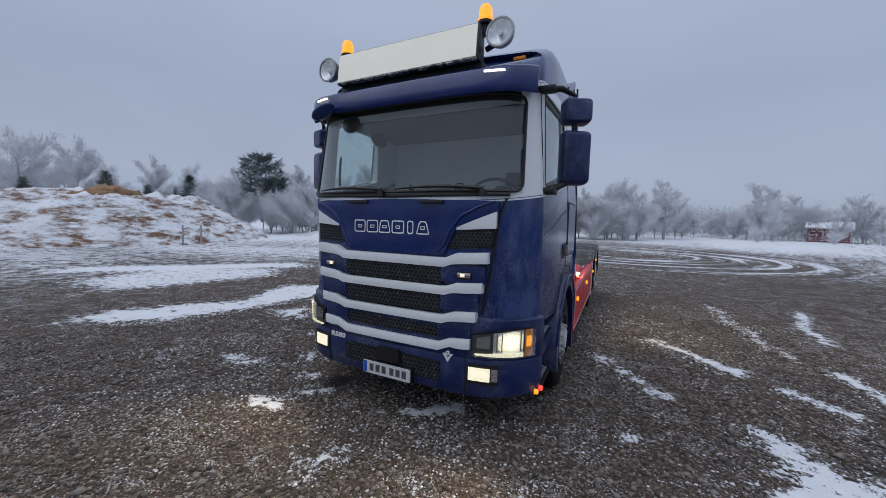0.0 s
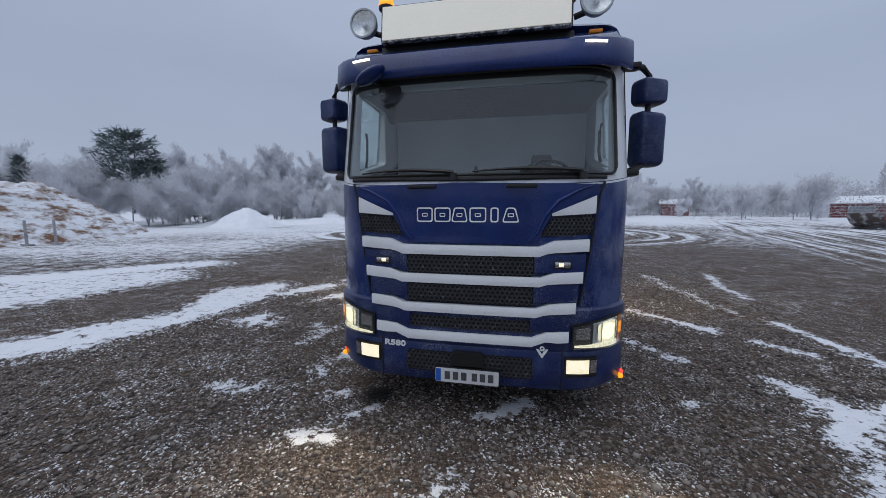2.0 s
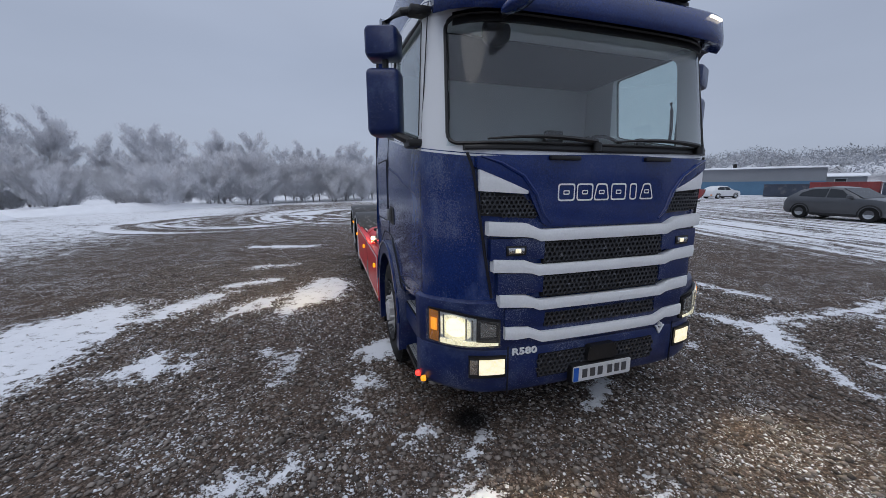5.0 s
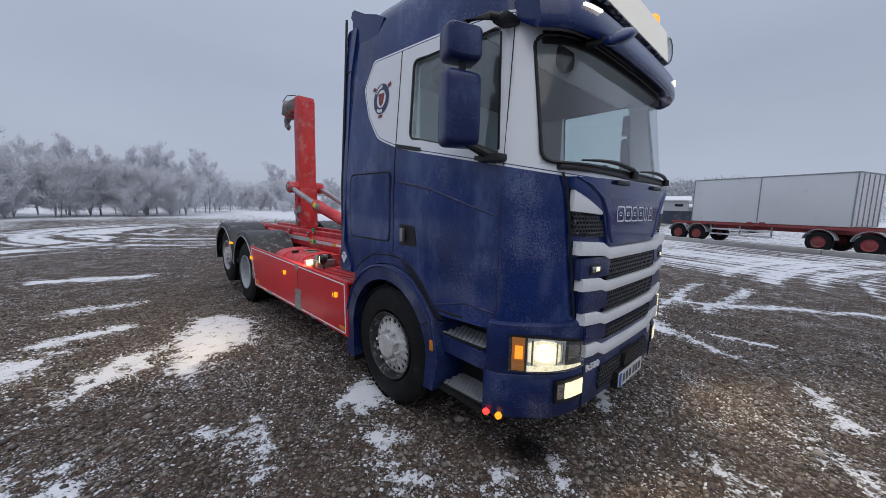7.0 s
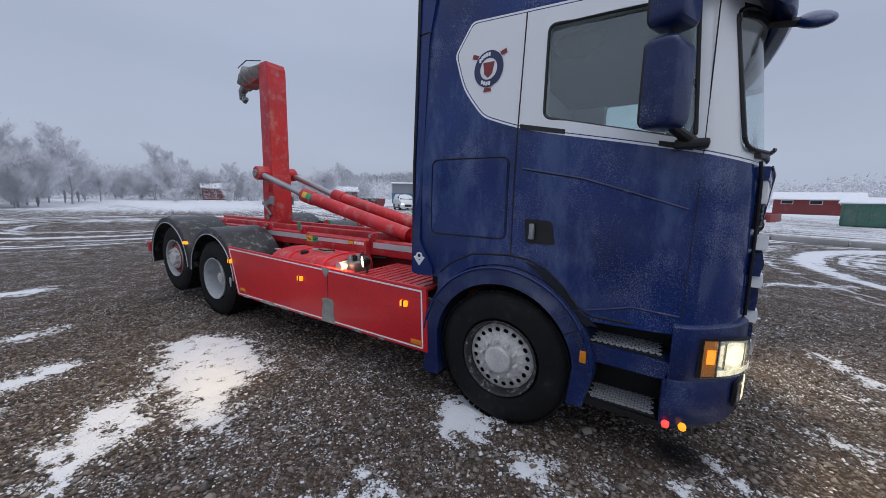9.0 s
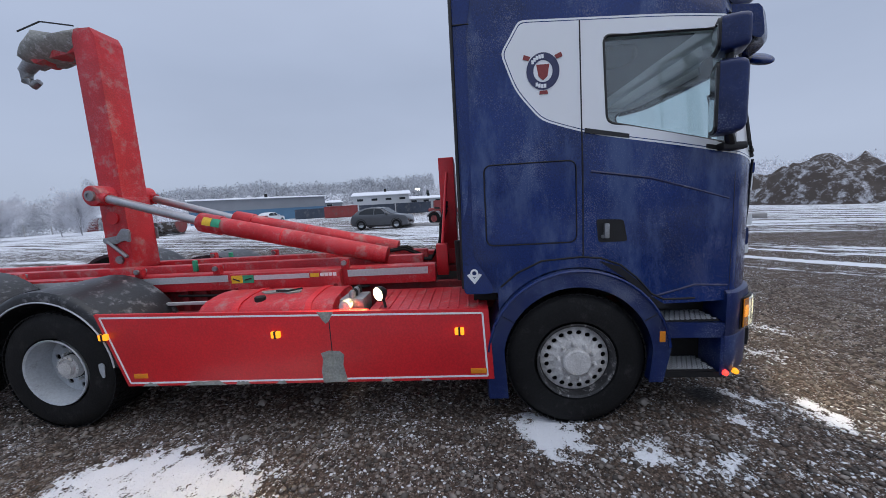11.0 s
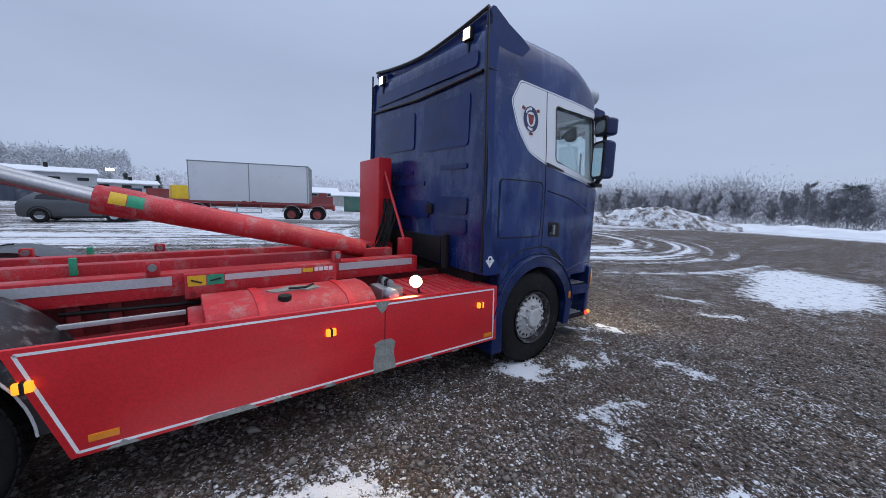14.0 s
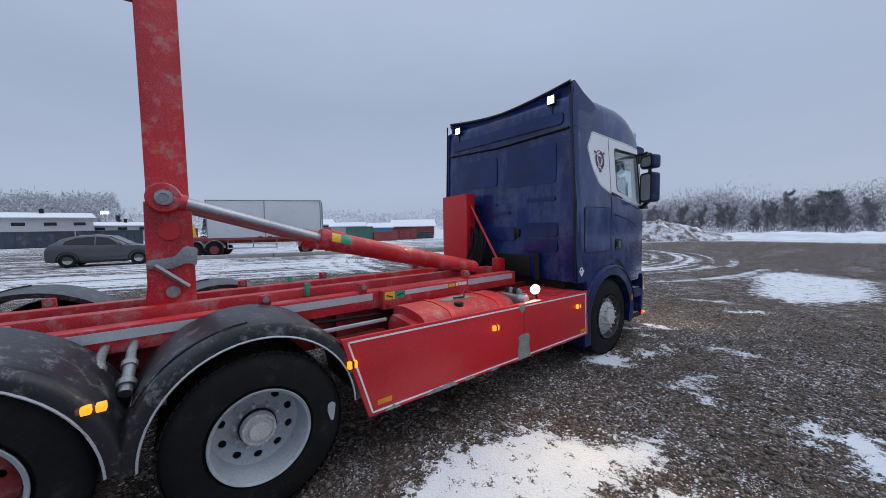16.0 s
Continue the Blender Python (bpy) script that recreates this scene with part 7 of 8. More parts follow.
        part("edging", tube([(s * 1.290, y, z) for y, z in pts_l], 0.0065, 6), ALU, guard)
        for rr in (0.20, 0.5, 0.8):
            part("guard_rib", tube([(s * (1.20 - 0.0), yc + (rg + 0.094) * math.cos(radians(a)), zc + (rg + 0.094) * math.sin(radians(a))) for a in steps(20 + 45 * rr, 50 + 45 * rr, 6)], 0.006, 5), FENDER, guard)
    for yy in (6.335, 6.475):
        d = 1 if yy < 6.4 else -1
        stay = part("mudguard_stay", tube([(s * 0.44, yy, 1.06), (s * 0.66, yy + 0.015, 1.03), (s * 0.78, yy + 0.02, 0.97), (s * 0.96, yy + 0.035, 0.87)], [0.024, 0.026, 0.030, 0.034], 12), STEEL, truck, "grey mudguard stay tube")
        for q, r0 in ((0.35, 0.042), (0.8, 0.048)):
            a, b = Vector((s * 0.66, yy + 0.015, 1.03)), Vector((s * 0.96, yy + 0.035, 0.87))
            part("stay_clamp", tube([a.lerp(b, q - 0.06), a.lerp(b, q + 0.06)], r0, 12), STEEL, stay)
        part("stay_bracket", box(*sorted((s * 0.93, s * 1.10)), yy - d * 0.14 + 0.02 - 0.03, yy - d * 0.02 + 0.03, 0.80, 0.845, 0.01), STEEL, stay)
    for yy in (6.426, 6.479):
        part("side_marker", box(*sorted((s * 1.265, s * 1.312)), yy - 0.020, yy + 0.020, 0.93, 0.97, 0.010), AMBER, truck, "lit amber side marker")
# running gear between the rails
for yy, zz in ((1.46, 0.50), (5.74, 0.508), (7.0, 0.63)):
    axle = part("axle", tube([(-1.0, yy, zz), (-0.4, yy, zz), (0.4, yy, zz), (1.0, yy, zz)], 0.07, 12), DARK, truck, "dark grimy axle beam")
    if yy > 5:
        part("differential", lathe([(-0.2, 0.0), (-0.16, 0.15), (0, 0.21), (0.16, 0.15), (0.2, 0.0)], 20, None, "x", (0, yy, zz)), DARK, axle)
    for s in (-1, 1):
        part("air_bellows", lathe([(0.55, 0.10), (0.60, 0.13), (0.66, 0.10), (0.70, 0.13), (0.76, 0.09)], 16, None, "z", (s * 0.55, yy + 0.25, 0)), RUBBER, axle)
part("engine", box(-0.38, 0.38, 0.35, 1.95, 0.42, 1.05, 0.05), DARK, truck, "dark engine block under the cab")
part("gearbox", box(-0.25, 0.25, 1.95, 3.1, 0.5, 0.95, 0.06), DARK, truck)
part("propeller_shaft", tube([(0, 3.1, 0.70), (0, 5.7, 0.60)], 0.05, 10), DARK, truck)
part("silencer", box(0.55, 1.15, 2.25, 3.0, 0.42, 0.90, 0.05), DARK, truck)
for yy in (2.7, 4.0, 5.2, 6.5, 7.9):
    part("cross_member", box(-0.37, 0.37, yy, yy + 0.1, 0.74, 0.94, 0.01), RED_DARK, truck)
rear_beam = part("rear_beam", box(-1.15, 1.15, 8.25, 8.36, 0.62, 0.80, 0.01), RED_WORN, truck, "red rear underrun beam")
for s in (-1, 1):
    part("rear_lamp", box(s * 0.95 - 0.18, s * 0.95 + 0.18, 8.35, 8.40, 0.66, 0.78, 0.015), RED_LENS, rear_beam)
    part("roller", lathe([(-0.08, 0), (-0.08, 0.07), (0.08, 0.07), (0.08, 0)], 18, None, "x", (s * 0.47, 8.42, 1.10)), STEEL, rear_beam)

# ---- hooklift ----
inner_frame = part("tilt_frame", box(-0.33, 0.33, 3.1, 6.0, 1.02, 1.10, 0.01), RED_DARK, truck, "dark red tilting frame")
for s in (-1, 1):
    part("tilt_rail", box(*sorted((s * 0.16, s * 0.27)), 2.7, 8.3, 1.06, 1.225, 0.012), RED_WORN, inner_frame, "red tilt frame rail")
    part("green_block", box(*sorted((s * 0.27, s * 0.31)), 5.13, 5.17, 1.16, 1.28, 0.008), GREEN, inner_frame)
mast = part("hook_mast", prism([(5.985, 1.16), (6.30, 1.16), (6.245, 1.60), (6.24, 3.66), (6.20, 3.745), (6.02, 3.745), (5.98, 3.66)], -0.155, 0.155, "x", 0.012), RED_WORN, truck, "worn red hooklift mast")
part("mast_sleeve", prism([(5.972, 1.2), (6.275, 1.2), (6.262, 2.0), (5.972, 2.0)], -0.166, 0.166, "x", 0.008), RED_WORN, mast)
part("hook_arm", prism(rounded([(6.05, 3.745), (6.05, 3.55), (6.30, 3.54), (6.62, 3.50), (6.78, 3.46), (6.84, 3.56), (6.70, 3.68), (6.3, 3.75)], 0.04), -0.11, 0.11, "x", 0.015), RED_WORN, mast, "red hook arm")
part("hook", tube([(0, 6.74, 3.54), (0, 6.92, 3.52), (0, 7.02, 3.44), (0, 7.02, 3.34), (0, 6.95, 3.29), (0, 6.88, 3.32)], [0.08, 0.075, 0.065, 0.055, 0.045, 0.03], 12), STEEL, mast, "worn steel hook")
TARP = mat("frozen_grey_sheet", (0.24, 0.245, 0.23), 0.8, 0, 0.3, 7, 0.4, 40, 0, (0.55, 0.56, 0.58), 0.45, 12)
bm = tube([(0.0, 6.16, 3.74), (0.01, 6.28, 3.69), (-0.01, 6.40, 3.66), (0.02, 6.52, 3.655), (-0.01, 6.64, 3.63), (0.01, 6.78, 3.62), (0, 6.90, 3.57), (0, 7.0, 3.53)], [0.05, 0.125, 0.150, 0.135, 0.155, 0.130, 0.11, 0.05], 22)
for v in bm.verts:
    v.co.x *= 1.35
    v.co += Vector(noise.noise_vector(v.co * 6.0)) * 0.05 + Vector(noise.noise_vector(v.co * 17.0)) * 0.02
part("bound_sheet", bm, TARP, mast, "frozen grey sheet bound over the arm", 60)
part("loose_strap", tube([(-0.1, 6.25, 3.80), (-0.16, 6.55, 3.84), (-0.14, 6.85, 3.78)], 0.008, 5), BLACK, mast)
for s in (-1, 1):
    x = s * 0.285
    lug = part("cylinder_lug", lathe([(s * 0.15, 0.0), (s * 0.15, 0.108), (s * 0.33, 0.108), (s * 0.34, 0.10), (s * 0.34, 0.0)], 30, None, "x", (0, 6.14, 2.02)), RED_WORN, mast, "red cylinder lug")
    part("pivot_pin", lathe([(0, 0), (0, 0.055), (s * 0.03, 0.055), (s * 0.034, 0.03), (s * 0.022, 0.028), (s * 0.02, 0)], 20, None, "x", (s * 0.338, 6.14, 2.02)), STEEL, mast, "grey pivot pin")
    part("pivot_pin", lathe([(0, 0), (0, 0.045), (s * 0.02, 0.045), (s * 0.022, 0)], 18, None, "x", (s * 0.172, 6.12, 1.31)), STEEL, mast)
    part("pivot_boss", lathe([(0, 0), (0, 0.07), (s * 0.014, 0.07), (s * 0.014, 0)], 24, None, "x", (s * 0.172, 6.12, 1.78)), RED, mast)
    part("latch_plate", prism(rounded([(6.27, 1.50), (6.27, 1.56), (6.10, 1.58), (6.03, 1.66), (5.95, 1.64), (5.96, 1.50), (6.02, 1.53), (6.12, 1.49)], 0.02), *sorted((s * 0.166, s * 0.19)), "x", 0.003), STEEL, mast, "grey steel latch plate")
    part("latch_bar", tube([(s * 0.185, 6.22, 1.52), (s * 0.185, 6.02, 1.34)], 0.022, 6), STEEL, mast)
    p0, p1, p2 = Vector((x, 3.05, 1.235)), Vector((x, 5.02, 1.685)), Vector((x, 6.14, 2.02))
    d = (p1 - p0).normalized()
    cyl = part("lift_cylinder", tube([p0, p0 + d * 0.01, p1 - d * 0.24, p1 - d * 0.235, p1 - d * 0.015, p1], [0.06, 0.088, 0.088, 0.100, 0.100, 0.09], 28), RED_WORN, truck, "red hydraulic lift cylinder")
    part("piston_rod", tube([p1 - d * 0.02, p2], 0.046, 18), CHROME, cyl, "bare grey piston rod")
    part("rod_eye", tube([p2 - (p2 - p1).normalized() * 0.14, p2], 0.062, 12), RED_WORN, cyl)
    part("weld_band", tube([p0 + d * 1.1, p0 + d * 1.115], 0.0905, 24), RED, cyl)
    part("oil_line", tube([p1 + Vector((0, -0.25, -0.10)), p1 + Vector((0, -0.7, -0.235)), p1 + Vector((0, -1.0, -0.30)), p1 + Vector((0, -1.15, -0.30))], 0.011, 6), BLACK, cyl)
    u = d.cross(Vector((1, 0, 0))).normalized()
    u = u if u.z > 0 else -u
    for k, mm in ((0.13, YELLOW), (0.225, GREEN)):
        c = p1 - d * k
        bm = bmesh.new()
        r = 0.1015 if k < 0.2 else 0.1015
        va, vb = [], []
        for t in steps(radians(-5), radians(45), 5):
            o = Vector((s, 0, 0)) * (r * math.cos(t)) + u * (r * math.sin(t))
            va.append(bm.verts.new(c + d * 0.045 + o))
            vb.append(bm.verts.new(c - d * 0.045 + o))
        for q in range(5):
            bm.faces.new((va[q], va[q + 1], vb[q + 1], vb[q]))
        part("sticker", bm, mm, cyl)
# valve tower and pipes behind the cab
tower = part("valve_tower", prism([(0.42, 1.17), (1.0, 1.17), (1.0, 2.24), (0.42, 2.26)], 2.36, 2.54, "y", 0.01), RED, truck, "red steel valve tower behind the cab")
part("tower_foot", box(0.40, 1.02, 2.34, 2.60, 1.00, 1.18, 0.01), RED_WORN, tower)
part("tower_stay", tube([(0.42, 2.45, 2.08), (-0.18, 2.50, 1.28)], 0.016, 8), RED, tower)
part("stay_post", box(-0.26, -0.12, 2.44, 2.56, 1.0, 1.32, 0.012), RED, tower)
rh = random.Random(8)
for k in range(9):
    x0 = 0.40 - 0.035 * k
    part("hydraulic_hose", tube([(x0, 2.46, 1.75 - 0.05 * (k % 3)), (x0 - 0.06, 2.50 + 0.03 * rh.random(), 1.5), (x0 - 0.02, 2.52 + 0.05 * rh.random(), 1.28), (x0 - 0.08 + 0.05 * rh.random(), 2.65, 1.12), (x0 - 0.15 + 0.1 * rh.random(), 3.0 + 0.1 * rh.random(), 1.13)], 0.013 + 0.006 * rh.random(), 7), RUBBER, tower)
for k in range(5):
    part("hydraulic_hose", tube([(0.1 + 0.05 * k, 2.75, 1.16), (0.12 + 0.04 * k, 2.95, 1.24 + 0.02 * (k % 2)), (0.10 + 0.05 * k, 3.2, 1.22), (0.12 + 0.04 * k, 3.45, 1.13)], 0.014, 7), RUBBER, tower)


# ---- lamps that the truck carries ----
def beam(name, at, to, watts, cone, size, color=(1.0, 0.83, 0.55)):
    d = bpy.data.lights.new(name, "SPOT")
    d.energy, d.spot_size, d.spot_blend, d.shadow_soft_size, d.color = watts, radians(cone), 0.8, size, color
    o = new(name, d)
    o.matrix_world = look(at, to)


for s in (-1, 1):
    beam("headlight_beam", (s * 1.0, -0.06, 0.82), (s * 0.9, -3.5, -0.6), 55, 120, 0.06)
    beam("work_lamp_beam", (s * 1.22, 3.02, 1.07), (s * 3.2, 5.2, 0.0), 85, 95, 0.06, (1.0, 0.70, 0.20))
    beam("roof_lamp_beam", (s * 0.89, 2.32, 3.31), (s * 1.2, 6.0, 0.5), 60, 120, 0.05)


# ---- vehicles and buildings in the distance ----
PANEL = mat("white_box_panel", (0.62, 0.64, 0.66), 0.5, 0, 0.06, 0.6, 0.03, 30, 0, (0.42, 0.43, 0.44), 0.25, 1.5)
CAR_GREY = mat("grey_car_paint", (0.085, 0.09, 0.10), 0.3, 0.4, 0.1, 2, 0, 60, 0.6)
VAN_WHITE = mat("white_van_paint", (0.68, 0.70, 0.72), 0.3, 0, 0.06, 2, 0, 60, 0.4)
DARK_GLASS = mat("dark_car_glass", (0.02, 0.024, 0.028), 0.06, 0, 0.1)
CONCRETE = mat("pale_concrete", (0.36, 0.35, 0.34), 0.9, 0, 0.15, 2, 0.3, 40, 0, (0.60, 0.61, 0.63), 0.4, 3)
WALL_WHITE = mat("off_white_sheet_wall", (0.50, 0.52, 0.54), 0.7, 0, 0.08, 0.4, 0.05, 8, 0, (0.36, 0.37, 0.38), 0.3, 0.6)
WALL_GREY = mat("grey_sheet_wall", (0.22, 0.235, 0.26), 0.7, 0, 0.1, 0.4, 0.05, 8)
WALL_BLUE = mat("blue_sheet_wall", (0.08, 0.17, 0.27), 0.7, 0, 0.12, 0.4, 0.05, 8)
WALL_RED = mat("red_board_wall", (0.20, 0.045, 0.045), 0.8, 0, 0.15, 0.5, 0.1, 8, 0, (0.25, 0.10, 0.10), 0.3, 0.8)
STEEL_RED = mat("faded_red_container", (0.28, 0.05, 0.05), 0.6, 0, 0.2, 0.8, 0.1, 10, 0, (0.16, 0.10, 0.09), 0.4, 1.5)
STEEL_GREEN = mat("faded_green_container", (0.07, 0.17, 0.13), 0.6, 0, 0.2, 0.8, 0.1, 10, 0, (0.16, 0.16, 0.15), 0.4, 1.5)
STEEL_NAVY = mat("dark_blue_container", (0.05, 0.065, 0.095), 0.6, 0, 0.2, 0.8, 0.1, 10, 0, (0.14, 0.14, 0.15), 0.4, 1.5)
FLOOD = mat("lit_floodlight", (0.9, 0.9, 0.85), 0.3, 0, 0.02, emit=(1.0, 0.93, 0.72), power=9.0)


def small_wheel(parent, x, y, r, w, rim_mat, s):
    t = part("wheel", lathe([(-w / 2, r * 0.55), (-w / 2, r * 0.92), (-w * 0.38, r), (w * 0.38, r), (w / 2, r * 0.92), (w / 2, r * 0.55)], 28, None, "x", (x, y, r)), RUBBER, parent)
    part("rim", lathe([(s * w * 0.46, r * 0.60), (s * w * 0.42, r * 0.50), (s * w * 0.30, r * 0.42), (s * w * 0.40, r * 0.20), (s * w * 0.42, 0.0)], 20, None, "x", (x, y, r)), rim_mat, t)
    return t


# box trailer behind a line of concrete kerbs; built along y, the side toward the yard at x = 0
trailer = thing("box_trailer", "white swap body on a dirty red trailer chassis", "trailer", at=(21.65, 1.0, 0), turn=-20.9)
body = part("box_body", box(0.0, 2.5, -3.4, 3.4, 1.22, 3.60, 0.015), PANEL, trailer, "plain white panelled box")
for yy in (-3.38, 0.05, 3.34):
    part("panel_joint", box(-0.012, 0.0, yy, yy + 0.05, 1.24, 3.58), STEEL, body)
part("top_rail", box(-0.02, 2.52, -3.42, 3.42, 3.56, 3.62, 0.01), STEEL, body)
part("panel_joint", box(-0.006, 0.0, -1.05, -1.035, 1.24, 3.56), PANEL, body)
for k in range(5):
    part("door_bar", tube([(0.25 + 0.5 * k, -3.43, 1.26), (0.25 + 0.5 * k, -3.43, 3.54)], 0.025, 8), STEEL, body)
for k in (0, 1):
    part("door_leaf", box(0.03 + 1.23 * k, 1.24 + 1.23 * k, -3.42, -3.4, 1.28, 3.54), PANEL, body)
for xx in (0.45, 1.95):
    part("chassis_rail", box(xx, xx + 0.12, -4.9, 4.6, 0.86, 1.10, 0.01), STEEL_RED, trailer, "dirty red chassis rail")
for xx in (0.02, 2.40):
    part("outer_rail", box(xx, xx + 0.08, -4.9, 4.6, 1.06, 1.20, 0.01), STEEL_RED, trailer, "dirty red outer rail")
for yy in (-4.7, -3.4, -1.6, 0.2, 2.0, 3.6):
    part("cross_beam", box(0.05, 2.45, yy, yy + 0.10, 1.0, 1.12), STEEL_RED, trailer)
part("side_guard", box(0.04, 0.09, -0.6, 2.3, 0.78, 0.86), ALU, trailer)
part("side_guard", box(0.04, 0.09, -0.6, 2.3, 0.50, 0.58), ALU, trailer)
for yy in (-0.6, 0.8, 2.25):
    part("guard_post", box(0.06, 0.12, yy, yy + 0.06, 0.50, 1.05), STEEL, trailer)
for yy in (-2.35, -3.95, 3.05, 4.15):
    for xx, s in ((0.20, -1), (2.30, 1)):
        small_wheel(trailer, xx, yy, 0.48, 0.30, STEEL_RED, s)
    bm = bmesh.new()
    rows = [[bm.verts.new((x, yy + q * math.cos(a), 0.50 + q * math.sin(a))) for x in (0.0, 0.42) for q in (0.56, 0.585)] for a in steps(radians(10), radians(170), 14)]
    for a, b in zip(rows, rows[1:]):
        for i, j in ((0, 1), (1, 3), (3, 2), (2, 0)):
            bm.faces.new((a[i], a[j], b[j], b[i]))
    bm.faces.new([rows[0][i] for i in (0, 1, 3, 2)])
    bm.faces.new([rows[-1][i] for i in (0, 2, 3, 1)])
    part("mudguard", bm, RIM, trailer)
for yy in (-0.3, 0.25):
    part("twist_lock", box(-0.03, 0.05, yy, yy + 0.25, 1.20, 1.28, 0.01), STEEL_RED, trailer)
part("tail_frame", box(0.1, 2.4, -5.05, -4.9, 0.75, 1.15, 0.01), STEEL_RED, trailer)
kerb = solo("concrete_kerb", box(-0.2, 0.2, -1.2, 1.2, -0.03, 0.22, 0.03), CONCRETE, "pale snow-dusted concrete kerb block", "kerb", "kerb blocks before the trailer")
kerb_line = pose(21.65, 1.0, 0, 0, 0, -20.9)
kerb.matrix_basis = kerb_line @ pose(-1.05, 5.6, 0)
for k in range(1, 9):
    copy_thing(kerb, kerb_line @ pose(-1.05, 5.6 - 2.45 * k, 0))


def car_shell(name, label, outline, half, glass_line, roof_line, material, at, turn, wheels, r, height_win):
    """A road car from its side outline, with tapered cabin, panes, lamps and wheels; nose toward -y."""
    car = thing(name, label, "car" if name == "parked_car" else "van", at=at, turn=turn)
    bm = bmesh.new()
    sects = []
    for y, z0, z1 in outline:
        waist = min(z1, height_win)
        tuck = 0.0 if z1 <= height_win else (z1 - height_win) * 0.34
        nose = 0.90 if y in (outline[0][0], outline[-1][0]) else (0.97 if y in (outline[1][0], outline[-2][0]) else 1.0)
        h = half * nose
        ring = [(-h * 0.90, z0), (-h, z0 + 0.12), (-h * 1.0, waist - 0.10), (-h * 0.97, waist), (-h * 0.97 + tuck, z1 - 0.03), (-h * 0.90 + tuck, z1), (0, z1 + 0.02)]
        ring += [(-x, z) for x, z in reversed(ring[:-1])]
        sects.append([bm.verts.new((x, y, z)) for x, z in ring])
    n = len(sects[0])
    for a, b in zip(sects, sects[1:]):
        for k in range(n):
            bm.faces.new((a[k], a[(k + 1) % n], b[(k + 1) % n], b[k]))
    bm.faces.new(sects[0])
    bm.faces.new(sects[-1][::-1])
    body = part("body", bm, material, car, "", 50)
    for s in (-1, 1):
        for pts in glass_line:
            z_of = lambda z: s * (half * 0.972 - max(0.0, z - height_win) * 0.34 + 0.004)
            bm = bmesh.new()
            a = [bm.verts.new((z_of(z), y, z)) for y, z in pts]
            b = [bm.verts.new((z_of(z) - s * 0.02, y, z)) for y, z in pts]
            bm.faces.new(a)
            bm.faces.new(b[::-1])
            for k in range(len(a)):
                bm.faces.new((a[k], b[k], b[(k + 1) % len(a)], a[(k + 1) % len(a)]))
            part("side_window", bm, DARK_GLASS, car)
        for y in wheels:
            w = small_wheel(car, s * (half - 0.10), y, r, 0.22, RIM, s)
            arc = [(y + (r + 0.06) * math.cos(t), r + (r + 0.06) * math.sin(t)) for t in steps(radians(-12), radians(192), 16)]
            part("wheel_arch", tube([(s * (half - 0.01), yy, zz) for yy, zz in arc], 0.035, 6), BLACK, car)
        part("mirror", box(*sorted((s * half * 0.97, s * (half + 0.16))), roof_line[0] + 0.25, roof_line[0] + 0.40, height_win - 0.02, height_win + 0.14, 0.03), material, car)
        part("headlight", box(*sorted((s * half * 0.52, s * half * 0.90)), outline[0][0] - 0.01, outline[0][0] + 0.16, outline[0][2] - 0.20, outline[0][2] - 0.06, 0.02), LED if name == "work_van" else LAMP_CASE, car)
        part("tail_lamp", box(*sorted((s * half * 0.60, s * half * 0.90)), outline[-1][0] - 0.10, outline[-1][0] + 0.01, outline[-1][2] - 0.45, outline[-1][2] - 0.30, 0.02), RED_LENS if name == "work_van" else AMBER_DIM, car)
    part("windscreen", prism([(roof_line[0], height_win + 0.02), (roof_line[1], roof_line[2]), (roof_line[1] - 0.02, roof_line[2] + 0.012), (roof_line[0] - 0.03, height_win + 0.03)], -half * 0.80, half * 0.80, "x"), DARK_GLASS, car)
    part("sill", box(-half * 0.98, half * 0.98, wheels[0] + r + 0.1, wheels[1] - r - 0.1, 0.20, 0.34, 0.02), BLACK, car)
    part("grille", box(-half * 0.45, half * 0.45, outline[0][0] - 0.02, outline[0][0] + 0.05, 0.42, outline[0][2] - 0.16, 0.02), BLACK, car)
    return car


SUV = [(-2.20, 0.30, 0.72), (-2.05, 0.26, 0.90), (-1.55, 0.24, 1.00), (-0.95, 0.24, 1.06), (-0.62, 0.24, 1.28), (-0.22, 0.24, 1.52), (0.35, 0.24, 1.60), (1.05, 0.24, 1.56), (1.55, 0.24, 1.42), (2.02, 0.26, 1.08), (2.18, 0.32, 0.85)]
SUV_GLASS = ([(-0.62, 1.08), (-0.20, 1.44), (0.28, 1.51), (0.30, 1.08)], [(0.36, 1.08), (0.34, 1.51), (1.0, 1.47), (1.42, 1.30), (1.50, 1.12)])
car_shell("parked_car", "dark grey hatchback car parked on the snow", SUV, 0.90, SUV_GLASS, (-0.95, -0.22, 1.52), CAR_GREY, (22.2, 8.6, 0), -8, (-1.36, 1.36), 0.35, 1.06)
VAN = [(-2.20, 0.32, 0.85), (-2.05, 0.28, 1.05), (-1.60, 0.26, 1.18), (-1.25, 0.26, 1.26), (-0.85, 0.26, 1.62), (-0.45, 0.26, 1.82), (0.4, 0.26, 1.86), (1.6, 0.26, 1.86), (2.10, 0.28, 1.80), (2.22, 0.34, 1.2)]
VAN_GLASS = ([(-1.10, 1.25), (-0.62, 1.66), (-0.15, 1.70), (-0.12, 1.25)],)
car_shell("work_van", "white work van with its headlights on", VAN, 0.91, VAN_GLASS, (-1.25, -0.45, 1.82), VAN_WHITE, (30.5, 28.0, 0), -38, (-1.42, 1.42), 0.34, 1.24)
